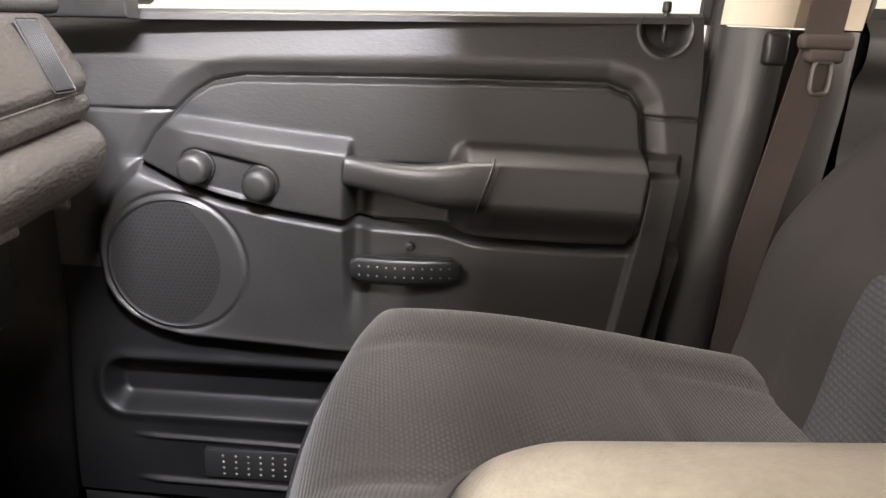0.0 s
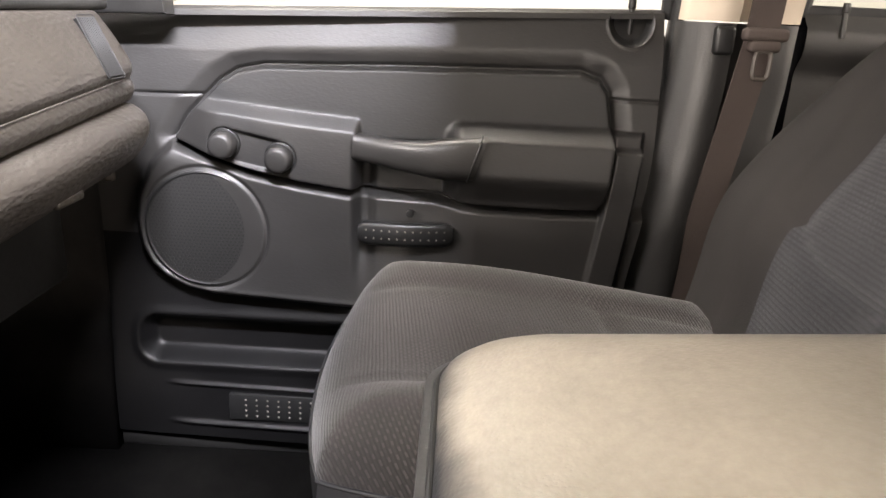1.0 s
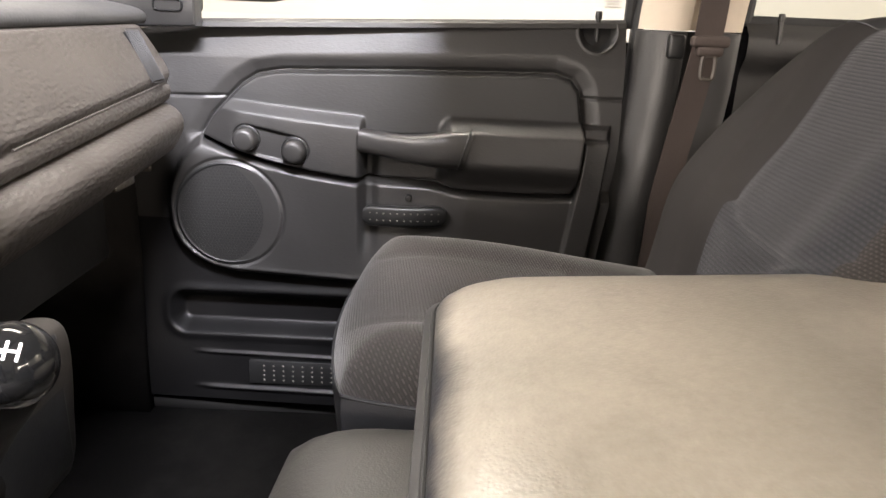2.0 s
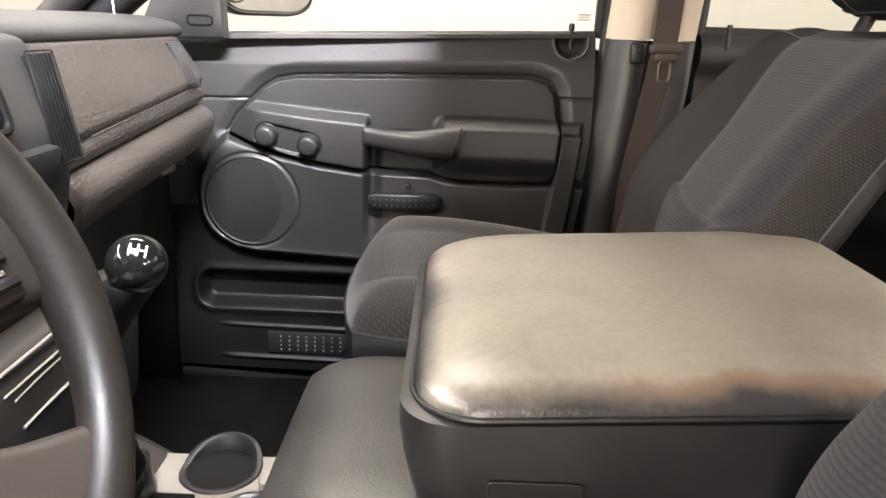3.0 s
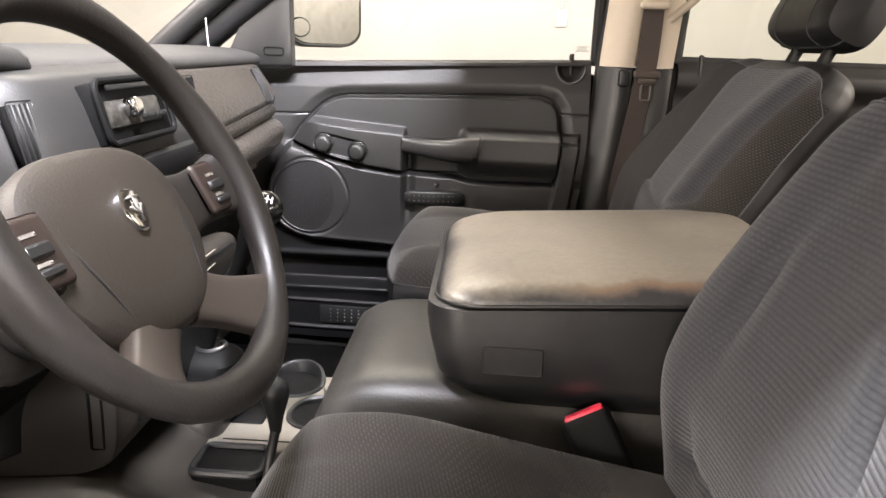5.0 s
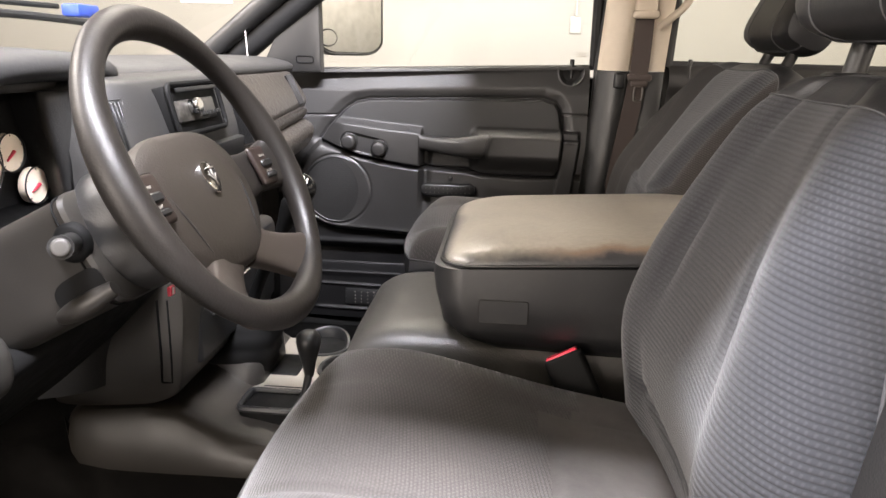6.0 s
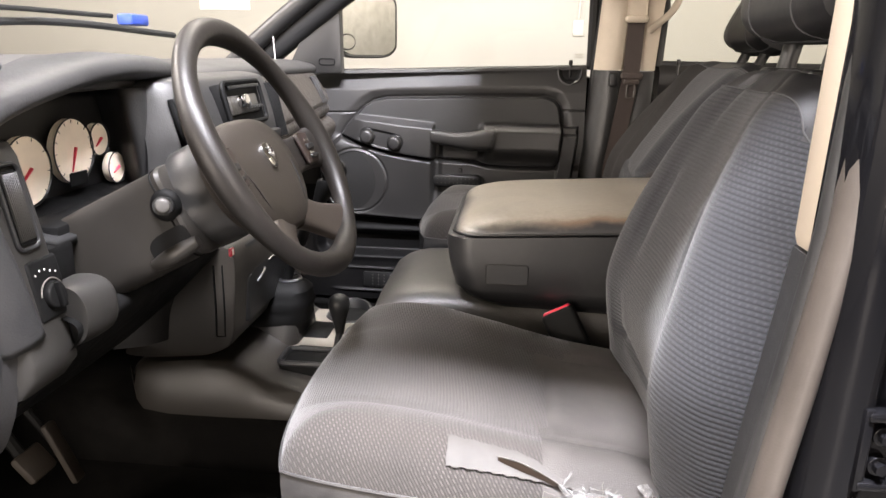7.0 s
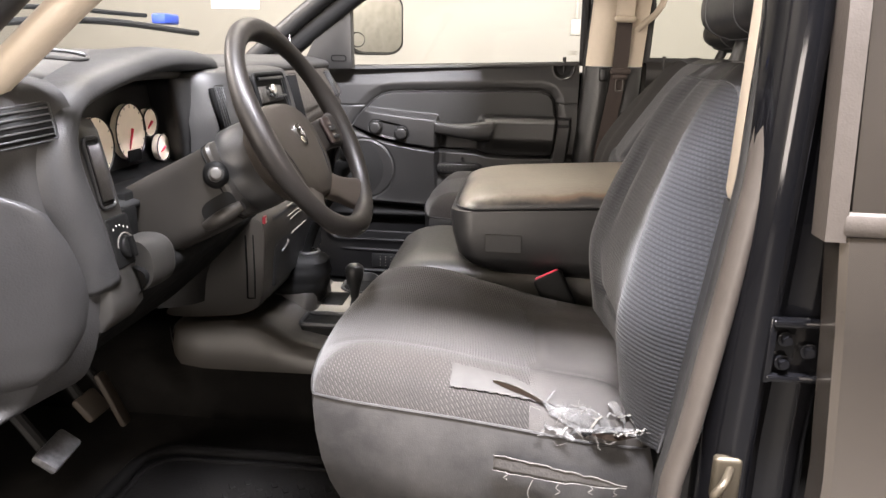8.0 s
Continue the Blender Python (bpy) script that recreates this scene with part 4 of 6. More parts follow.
for k in range(46):
    x, y, a = rnd.uniform(0.20, 0.37), rnd.uniform(0.22, 0.44), rnd.uniform(0, 6.28)
    if rnd.random() < 0.5:
        x, y = 0.30 + rnd.gauss(0, 0.03), 0.29 + rnd.gauss(0, 0.035)
    line = []
    for i in range(6):
        got = tree_p.ray_cast(Vector((x, y, 0.8)), Vector((0, 0, -1)))[0]
        if got is None:
            break
        line.append(got + Vector((0, 0, 0.0006)))
        a += rnd.uniform(-0.9, 0.9)
        x, y = x + 0.0045 * math.cos(a), y + 0.0045 * math.sin(a)
    if len(line) > 2:
        lint.append(tube(line, rnd.uniform(0.0004, 0.0011), 5))
M_LINT = plain("pale_lint", (0.12, 0.115, 0.11), 0.9)
tagged(under(part("lint", merged(*lint), M_LINT), passenger_seat), "pale lint and scuffs on the cloth", kind="stuff")

# ---- centre seat and armrest console ----
centre = thing("centre_seat", (0.1, 0.02, 0.0), "narrow black vinyl centre seat cushion under the armrest", "seat")
crow = []
for i in range(25):
    t = i / 24
    x = -0.135 + 0.52 * t
    k = (1 - (1 - min(1, t / 0.22)) ** 2.2) ** (1 / 2.2)
    ring = []
    for q in range(40):
        a = 2 * math.pi * q / 40
        ring.append((x, 0.015 + 0.185 * (0.93 + 0.07 * k) * spow(math.cos(a), 0.35), 0.29 + (0.02 + 0.085 * k) * spow(math.sin(a), 0.42) * (1.0 if math.sin(a) > 0 else 1.2)))
    crow.append(ring)
under(part("cushion", loft(crow), M_CENTRE, None, "glossy black vinyl cushion"), centre)
under(part("seat_base", box((-0.06, -0.15, 0.0), (0.36, 0.18, 0.26), 0.01), M_BLACK), centre)

armc = thing("armrest_console", (0.25, 0.04, 0.40), "fold-down centre armrest, tan worn lid on black vinyl box", "armrest")


def plan_ring(x0, x1, y0, y1, r, z, n=12):
    return [(x, y, z) for x, y in round_rect((x0 + x1) / 2, (y0 + y1) / 2, (x1 - x0) / 2, (y1 - y0) / 2, r, n)]


lid = []
for z, ins, r in ((0.490, 0.010, 0.05), (0.497, 0.003, 0.055), (0.505, 0.003, 0.058), (0.513, 0.006, 0.058), (0.522, 0.013, 0.060), (0.530, 0.024, 0.062), (0.537, 0.040, 0.064), (0.5425, 0.062, 0.066), (0.546, 0.10, 0.066)):
    ring = plan_ring(0.026 + ins, 0.520 - 0.55 * ins, -0.178 + ins, 0.259 - 0.80 * ins, r + 0.006, z)
    lid.append([(x, y, 0.496 + (zz - 0.490) * 0.74 + 0.055 * (x - 0.03)) for x, y, zz in ring])
under(part("lid", loft(lid), M_ARMREST, None, "worn tan-grey padded leather lid"), armc)
bod = []
for z, ins, r, fx in ((0.368, 0.034, 0.035, 0.085), (0.373, 0.016, 0.04, 0.062), (0.387, 0.005, 0.042, 0.034), (0.405, 0.0, 0.045, 0.018), (0.45, 0.0, 0.045, 0.006), (0.48, 0.001, 0.05, 0.0), (0.494, 0.002, 0.05, 0.0), (0.498, 0.012, 0.05, 0.0)):
    k = (z - 0.368) / 0.13
    bod.append([(x, y, zz + k * (0.004 + 0.055 * (x - 0.03)) - 0.03 * (1 - k) * (x - 0.10)) for x, y, zz in plan_ring(0.016 + ins + fx, 0.513 - ins, -0.178 + ins, 0.258 - ins, r, z)])
under(part("box", loft(bod), M_ARMSIDE, None, "scuffed black vinyl box"), armc)
pipe = [(x, y, z + 0.0045 + 0.055 * (x - 0.03)) for x, y, z in plan_ring(0.0270, 0.5145, -0.1765, 0.2565, 0.062, 0.4985, 16)]
under(part("piping", tube(pipe, 0.0024, 8, True), M_ARMSIDE, None, "sewn edge piping"), armc)
# stitched label patch on the side
tagl = plan_ring(0.091, 0.164, 0.420, 0.455, 0.003, -0.1795, 4)
tagl = [(x, y2, z2) for x, z2, y2 in tagl]
under(part("patch", loft([tagl, [(x, y - 0.0012, z) for x, y, z in tagl]]), M_ARMSIDE, None, "sewn-on rectangular vinyl patch"), armc)
under(part("patch_seam", tube([(x, y - 0.0008, z) for x, y, z in tagl], 0.0010, 6, True), M_PLASTIC), armc)


# ---- dashboard ----
dash = thing("dashboard", (-0.6, 0.0, 0.45), "dark grey vinyl truck dashboard with worn grain", "dashboard")


def dash_sheet(name, profile_of, y0, y1, ny, material, label="", nz=40):
    rows = []
    for i in range(ny + 1):
        y = y0 + (y1 - y0) * i / ny
        rows.append([(p[0], y, p[1]) for p in [(q.x, q.y) for q in spline([Vector((a, b, 0)) for a, b in profile_of(y)], nz)]])
    return under(sheet(name, rows, material, None, label), dash)


def top_profile(y):
    """The pad from the windshield back to its brow."""
    bow = 0.05 * (y / 0.8) ** 2
    hood = float(sstep(-0.80, -0.62, y)) * float(sstep(-0.05, -0.22, y))
    return [(-1.0 + bow, 0.752), (-0.86, 0.775 + 0.006 * hood), (-0.70, 0.788 + 0.008 * hood), (-0.56, 0.786 + 0.010 * hood),
            (-0.50, 0.778 + 0.006 * hood), (-0.478, 0.770), (-0.472, 0.760), (-0.480, 0.750), (-0.52, 0.748)]


under(part("core", box((-0.97, -0.80, 0.34), (-0.57, 0.765, 0.735), 0.01), M_BLACK, None, "black inner dash body"), dash)
dash_sheet("top_pad", top_profile, -0.80, 0.775, 70, M_DASHTOP, "dusty top pad, light on it put into a lighter tone", 48)


def dash_climb(y):
    """The lower lines of the passenger side climb towards the door."""
    return 0.0727 * (y - 0.439)


def pass_profile(y):
    e = 0.035 * sstep(0.725, 0.785, y)
    return [(x, z + dash_climb(y) * float(sstep(0.735, 0.66, z))) for x, z in [(-0.50 - e, 0.752), (-0.474 - e, 0.750), (-0.462 - e, 0.742), (-0.440 - e, 0.70), (-0.426 - e, 0.664), (-0.424 - e, 0.652), (-0.428 - e, 0.640), (-0.424 - e, 0.632),
            (-0.424 - e, 0.622), (-0.432 - e, 0.610), (-0.45 - e, 0.606)]]


dash_sheet("upper_panel", pass_profile, 0.195, 0.775, 50, M_DASH, "grained passenger-side dash panel", 60)


def roll_profile(y):
    e = 0.05 * float(sstep(0.715, 0.785, y)) + 0.006 * math.exp(-((y - 0.205) / 0.004) ** 2)
    return [(x, z + dash_climb(y)) for x, z in [(-0.47, 0.610), (-0.435 - e, 0.608), (-0.412 - e, 0.598), (-0.402 - e, 0.580), (-0.408 - e, 0.556), (-0.428 - e, 0.530), (-0.47 - e, 0.505), (-0.56, 0.475), (-0.72, 0.44)]]


dash_sheet("glove_box", roll_profile, 0.18, 0.775, 90, M_DASH, "rolled lower dash with glove box lid", 44)
under(part("end_cap", box((-0.78, 0.766, 0.50), (-0.485, 0.776, 0.740), 0.006), M_DASH), dash)
under(part("edge_bead", tube([(-0.4215, y, 0.6445 + dash_climb(y)) for y in (0.28, 0.45, 0.60, 0.700)], 0.0013, 8), M_DASH, None, "thin edge bead"), dash)


under(part("latch", box((-0.440, 0.50, 0.532), (-0.421, 0.56, 0.544), 0.004, 3), M_DASH, None, "glove box latch"), dash)


def vent(name, c, right, up, out, w, h, n, slats=M_BLACK):
    """An air vent: dark box, frame and upright slats."""
    c, right, up, out = Vector(c), Vector(right).normalized(), Vector(up).normalized(), Vector(out).normalized()
    m = Matrix((( *right, 0), (*up, 0), (*out, 0), (0, 0, 0, 1))).transposed()
    m.translation = c
    back_p = under(part(name, moved(box((-w, -h, -0.012), (w, h, 0.0008), 0), m), M_WELL, None, "black louvred air vent"), dash)
    for k in range(n):
        x = -w + (k + 0.5) * 2 * w / n
        s = part("slat", moved(box((x - 0.0011, -h, -0.004), (x + 0.0011, h, 0.0028), 0.0004, 1), m), slats)
        s.parent = back_p
    fr = [m @ Vector((x, z, 0.001)) for x, z in round_rect(0, 0, w + 0.003, h + 0.003, 0.004, 4)]
    f = part("frame", tube(fr, 0.0009, 6, True), slats)
    f.parent = back_p


vent("air_vent", (-0.4375, 0.672, 0.7060), (0.04, 1, 0), (-0.46, 0.0, 1), (1, 0, 0.46), 0.018, 0.040, 9, M_DASHD)

# centre stack
def stack_profile(y):
    return [(-0.50, 0.768), (-0.430, 0.764), (-0.405, 0.75), (-0.385, 0.70), (-0.375, 0.66), (-0.378, 0.60), (-0.392, 0.54), (-0.425, 0.44), (-0.46, 0.36), (-0.47, 0.30)]


def stack_at(y):
    b = 1 - (abs(y + 0.04) / 0.235) ** 8
    return [(x - 0.050 * (1 - b), z) for x, z in stack_profile(y)]


dash_sheet("centre_fascia", stack_at, -0.290, 0.195, 34, M_PLASTIC, "dark plastic centre stack", 50)
vent("air_vent", (-0.3815, 0.130, 0.690), (0.06, 1, 0), (-0.27, 0.13, 1), (1, 0, 0.27), 0.022, 0.058, 7, M_WELL)
vent("air_vent", (-0.400, -0.235, 0.690), (0.12, 1, 0), (-0.25, 0.0, 1), (1, 0, 0.25), 0.034, 0.045, 9)

# radio
radio = thing("radio", (-0.38, -0.105, 0.715), "black car radio with bright patterned faceplate", "radio")
rm = Matrix.Translation((-0.380, -0.072, 0.715)) @ Matrix.Rotation(radians(-14), 4, "Y")
under(part("surround", moved(merged(tube([Vector((0.008, y, z)) for y, z in round_rect(0, 0, 0.090, 0.038, 0.012, 5)], 0.0045, 8, True), box((-0.03, -0.09, -0.038), (0.004, 0.09, 0.038), 0.004)), rm), M_WELL, None, "black surround"), radio)
under(part("faceplate", moved(box((0.0, -0.072, -0.020), (0.010, 0.060, 0.014), 0.004), rm), plain("silver_plastic", (0.045, 0.042, 0.037), 0.35, 0.3, 0.8, 90.0), None, "silver faceplate"), radio)
under(part("knob", moved(cyl((0.010, -0.030, 0.002), (0.026, -0.030, 0.002), 0.013, 0.012, 24, 0.002), rm), M_CHROME, None, "chrome volume knob"), radio)
under(part("slot", moved(box((0.010, -0.07, 0.026), (0.014, 0.075, 0.032), 0.001), rm), M_BLACK), radio)
for k in range(5):
    under(part("button", moved(box((0.010, 0.0 + 0.014 * k, -0.014), (0.015, 0.010 + 0.014 * k, -0.008), 0.001), rm), M_BLACK), radio)

# controls below the radio
for k, zz in enumerate((0.635, 0.585)):
    under(part("control_panel", moved(box((-0.01, -0.12, -0.020), (0.008, 0.12, 0.020), 0.005), Matrix.Translation((-0.372 - 0.012 * k, -0.02, zz)) @ Matrix.Rotation(radians(8), 4, "Y")), M_BLACK, None, "black control strip"), dash)

# instrument cluster
clus = thing("instrument_cluster", (-0.52, -0.45, 0.66), "instrument cluster with white-faced gauges and red needles", "gauges")
under(part("housing", box((-0.56, -0.70, 0.56), (-0.535, -0.22, 0.77), 0.004), M_BLACK, None, "black cluster housing"), clus)
M_FACE = plain("gauge_face", (0.85, 0.74, 0.60), 0.5, 0, 0.05)


def gauge(y, z, r, needle, ticks):
    face = part("gauge", cyl((-0.527, y, z), (-0.515, y, z), r, None, 48, 0.002), M_FACE, None, "cream-white gauge face")
    under(face, clus)
    items = [("bezel", tube([(-0.514, y + (r + 0.001) * math.cos(a), z + (r + 0.001) * math.sin(a)) for a in [2 * math.pi * k / 48 for k in range(48)]], 0.0010, 6, True), M_BLACK)]
    for k in range(ticks):
        a = radians(225 - 270 * k / (ticks - 1))
        d = Vector((0, math.cos(a), math.sin(a)))
        c = Vector((-0.5145, y, z))
        items.append(("tick", tube([c + d * r * 0.87, c + d * r * 0.96], 0.0006, 5), M_BLACK))
        if r > 0.05:
            q = c + d * r * 0.74
            items.append(("numeral", box((q.x - 0.0003, q.y - 0.0036, q.z - 0.0024), (q.x + 0.0008, q.y + 0.0036, q.z + 0.0024), 0.0003, 1), M_PLASTIC))
    d = Vector((0, math.cos(radians(needle)), math.sin(radians(needle))))
    c = Vector((-0.5125, y, z))
    items.append(("needle", tube([c - d * r * 0.12, c + d * r * 0.66], [0.0026, 0.0011], 6), M_RED))
    for nm, bm, mt in items:
        ob = part(nm, bm, mt)
        ob.parent = face


gauge(-0.497, 0.648, 0.047, 218, 8)
gauge(-0.392, 0.662, 0.047, 248, 13)
gauge(-0.324, 0.672, 0.0245, 215, 5)
gauge(-0.282, 0.622, 0.0245, 205, 5)
under(part("display", box((-0.513, -0.414, 0.612), (-0.5095, -0.372, 0.632), 0.002), M_WELL, None, "black odometer window"), clus)
under(part("warning_lamp", ball((-0.512, -0.262, 0.640), 0.0035, (0.5, 1, 1), 12), M_RED, None, "small red warning lamp"), clus)

# hood round the cluster
hood = spline([(-0.392, -0.678, 0.495), (-0.396, -0.700, 0.58), (-0.402, -0.722, 0.66), (-0.408, -0.712, 0.70), (-0.418, -0.665, 0.730), (-0.430, -0.54, 0.754), (-0.440, -0.387, 0.771), (-0.445, -0.25, 0.769), (-0.455, -0.17, 0.762)], 80)
hrows = []
for i, p in enumerate(hood):
    a, b = hood[max(0, i - 1)], hood[min(len(hood) - 1, i + 1)]
    outw = Vector((0, -(b.z - a.z), b.y - a.y)).normalized()
    side = float(sstep(0.72, 0.60, p.z))
    w = 0.026 + 0.024 * side
    hrows.append([p + Vector((dx, 0, 0)) + outw * o for dx, o in ((-0.13, -0.016), (-0.05, -0.010), (-0.016, -0.004), (-0.004, -0.001), (0.002, 0.004), (0.004, 0.25 * w), (0.001, 0.55 * w), (-0.008, 0.85 * w), (-0.024, w), (-0.06, w + 0.002), (-0.13, w - 0.004 * (1 - side)))])
under(thick(sheet("cluster_hood", hrows, M_HOOD, None, "vinyl hood over the gauges"), 0.004), dash)

# driver end of the dash
def end_profile(y):
    o = -0.5 * max(0.0, -0.705 - y) - 0.9 * max(0.0, -0.775 - y)
    return [(-0.52, 0.770), (-0.45 + o, 0.764), (-0.418 + o, 0.748), (-0.405 + o, 0.715), (-0.402 + o, 0.66), (-0.398 + o, 0.60), (-0.395 + o, 0.54), (-0.396 + o, 0.49), (-0.402 + o, 0.44), (-0.415 + o, 0.395), (-0.44 + o, 0.355), (-0.50, 0.33), (-0.60, 0.33)]


dash_sheet("driver_end", end_profile, -0.815, -0.712, 16, M_DASHL, "vinyl end of the dash", 66)
under(part("end_cap", box((-0.85, -0.822, 0.33), (-0.50, -0.812, 0.755), 0.005), M_DASHL), dash)


def end_x(y, z):
    pr = sorted((b, a) for a, b in end_profile(y)[2:11])
    return float(np.interp(z, [p[0] for p in pr], [p[1] for p in pr]))


cover = []
for k in range(31):
    z = 0.372 + 0.264 * k / 30
    edge = float(np.interp(z, [0.372, 0.40, 0.43, 0.47, 0.51, 0.56, 0.60, 0.625, 0.636], [-0.768, -0.742, -0.728, -0.722, -0.722, -0.735, -0.758, -0.785, -0.806]))
    cover.append([])
    for q in [0.0, 0.2, 0.4, 0.6, 0.75, 0.86, 0.93, 0.97, 1.0]:
        y = -0.814 + (edge + 0.814) * q
        lift = 0.007 * float(sstep(1.0, 0.80, q)) * float(sstep(0.636, 0.624, z)) * float(sstep(0.372, 0.382, z))
        cover[-1].append((end_x(y, z) + lift - 0.0005, y - 0.4 * lift, z))
under(sheet("fuse_cover", cover, M_DASHL, None, "smooth vinyl fuse cover"), dash)
vent("air_vent", (-0.428, -0.780, 0.712), (-0.25, 0.1, 1), (0.45, 1, 0.12), (1, -0.45, 0.25), 0.020, 0.034, 5)

# pod between the end and the gauges
def pod_x(z):
    return float(np.interp(z, [0.42, 0.465, 0.50, 0.55, 0.62, 0.70], [-0.384, -0.386, -0.391, -0.400, -0.413, -0.430]))


pod = []
for y, back, zt in ((-0.714, 0.02, 0.700), (-0.709, 0.004, 0.708), (-0.704, 0.0, 0.712), (-0.632, 0.0, 0.706), (-0.626, 0.004, 0.700), (-0.622, 0.015, 0.690), (-0.620, 0.14, 0.68)):
    line = [(-0.56, y, zt - 0.03), (pod_x(zt) - back - 0.03, y, zt + 0.004), (pod_x(zt) - back - 0.006, y, zt)]
    line += [(pod_x(z) - back, y, z) for z in (0.69, 0.66, 0.62, 0.58, 0.54, 0.50, 0.47, 0.45)] + [(pod_x(0.44) - back - 0.02, y, 0.425), (-0.56, y, 0.40)]
    pod.append(line)
under(part("switch_pod", loft(pod, True, True), M_POD, None, "smooth grey bezel beside the gauges"), dash)


def pod_matrix(y, z):
    up = Vector((-0.19, 0, 1)).normalized()
    out = Vector((1, 0, 0.19)).normalized()
    m = Matrix(((out.x, 0, up.x, pod_x(z)), (out.y, 1, up.y, y), (out.z, 0, up.z, z), (0, 0, 0, 1)))
    return m


slot_m = pod_matrix(-0.660, 0.637)
rim_pts = [slot_m @ Vector((0.002, y, z)) for y, z in round_rect(0, 0, 0.0185, 0.048, 0.010, 6)]
slotp = under(part("blank_panel", merged(tube(rim_pts, 0.0028, 8, True), moved(box((-0.010, -0.018, -0.047), (0.0015, 0.018, 0.047), 0.006, 3), slot_m)), M_BLACK, None, "dark recessed blank panel"), dash)
inner = part("panel_face", moved(box((0.000, -0.013, -0.042), (0.0030, 0.014, 0.042), 0.003, 2), slot_m), M_WELL)
inner.parent = slotp
for k in range(9):
    rib = part("rib", moved(box((0.002, -0.0115 + 0.0028 * k, -0.038), (0.0052, -0.0103 + 0.0028 * k, 0.038), 0.0004, 1), slot_m), M_SHROUD)
    rib.parent = slotp
sw_m = pod_matrix(-0.650, 0.541)
switch = under(part("light_switch", moved(box((-0.012, -0.0265, -0.036), (0.003, 0.0265, 0.036), 0.004, 3), sw_m), M_WELL, None, "black headlamp switch panel"), dash)
for nm, bm, mt in [("switch_knob", moved(merged(cyl((0.0, 0.002, -0.010), (0.010, 0.002, -0.010), 0.0175, 0.016, 32, 0.003), box((0.008, -0.002, -0.025), (0.016, 0.006, 0.005), 0.002)), sw_m), M_WELL),
                   ("dial_ring", moved(tube([Vector((0.0035, 0.002 + 0.0205 * math.cos(a), -0.010 + 0.0205 * math.sin(a))) for a in [math.pi * (0.05 + 0.9 * k / 20) for k in range(21)]], 0.0009, 6), sw_m), M_GREY)] + [
        ("symbol", moved(box((0.003, -0.018 + 0.0085 * k - 0.0010, 0.018 + 0.004 * math.sin(k * 1.1)), (0.0036, -0.018 + 0.0085 * k + 0.0010, 0.0205 + 0.004 * math.sin(k * 1.1)), 0.0003, 1), sw_m), M_WHITE) for k in range(5)]:
    ob = part(nm, bm, mt)
    ob.parent = switch


# knee roll beside the column and the panel that slopes away under it, near-black for its shade
def knee_profile(y):
    k = float(sstep(-0.575, -0.545, y))
    return [(-0.47, 0.500), (-0.41 - 0.02 * k, 0.503), (-0.378 - 0.01 * k, 0.496), (-0.372, 0.482), (-0.384, 0.462), (-0.42, 0.425), (-0.48, 0.365), (-0.55, 0.305), (-0.64, 0.26)]


dash_sheet("knee_panel", knee_profile, -0.645, -0.205, 60, M_WELL, "panel under the column, shade put into its near-black", 44)
roll = []
for i in range(29):
    y = -0.634 + 0.078 * i / 28
    k = math.sqrt(max(0.0, 1 - max(0.0, (y + 0.578) / 0.0225) ** 2))
    lift = 0.010 * float(sstep(-0.60, -0.68, y))
    roll.append([(-0.398 - lift + (0.034 * k + 0.003) * spow(math.cos(q), 0.8), y, 0.497 + lift * 0.5 + (0.036 * k + 0.003) * spow(math.sin(q), 0.8)) for q in [2 * math.pi * j / 32 for j in range(32)]])
under(part("knee_roll", loft(roll), M_POD, None, "soft grey roll beside the column"), dash)
# the near-black of recess and shelf stands in for the shade there
under(part("column_recess", merged(box((-0.47, -0.640, 0.50), (-0.428, -0.548, 0.572), 0.006), box((-0.50, -0.56, 0.46), (-0.44, -0.33, 0.590), 0.006)), M_WELL, None, "near-black block for the shaded recess round the column"), dash)
under(part("cluster_floor", loft([[(-0.54, -0.58, 0.600), (-0.43, -0.58, 0.575), (-0.43, -0.58, 0.565), (-0.54, -0.58, 0.585)], [(-0.54, -0.24, 0.600), (-0.43, -0.24, 0.575), (-0.43, -0.24, 0.565), (-0.54, -0.24, 0.585)]]), M_WELL, None, "shelf under the gauges, shade put into its near-black"), dash)
dv = []
for x, y, w in ((-0.56, -0.235, 0.0), (-0.50, -0.235, 0.0), (-0.47, -0.25, 0.01), (-0.455, -0.262, 0.012), (-0.448, -0.262, 0.012), (-0.442, -0.255, 0.01), (-0.44, -0.24, 0.0), (-0.44, -0.205, 0.0)):
    dv.append([(x - 0.03 * (1 - t) - 0.02 * t * t, y - 0.055 * t, 0.565 + 0.185 * t) for t in [k / 12 for k in range(13)]])
under(thick(sheet("divider", dv, M_DASHD, None, "vinyl divider between gauges and centre"), 0.004), dash)

# lower centre panel between knee panel and console
prism = [(-0.560, 0.262), (-0.545, 0.300), (-0.445, 0.428), (-0.405, 0.470), (-0.350, 0.470), (-0.352, 0.360), (-0.362, 0.300), (-0.392, 0.278), (-0.440, 0.268)]


def prism_ring(y, grow):
    cx, cz = -0.44, 0.36
    return [(cx + (p.x - cx) * grow, y, cz + (p.y - cz) * grow) for p in spline([Vector((a, b, 0)) for a, b in prism], 72, True)]


under(part("stack_base", loft([prism_ring(-0.232, 0.94), prism_ring(-0.230, 0.985), prism_ring(-0.222, 1.0), prism_ring(0.0, 1.0), prism_ring(0.20, 1.0), prism_ring(0.21, 0.96)]), M_COLUMN, None, "smooth brown-grey lower centre panel"), dash)
under(part("panel_groove", tube([(-0.386, -0.2315, 0.445), (-0.386, -0.2325, 0.36), (-0.388, -0.2315, 0.312)], 0.0022, 6), M_WELL, None, "dark upright groove"), dash)
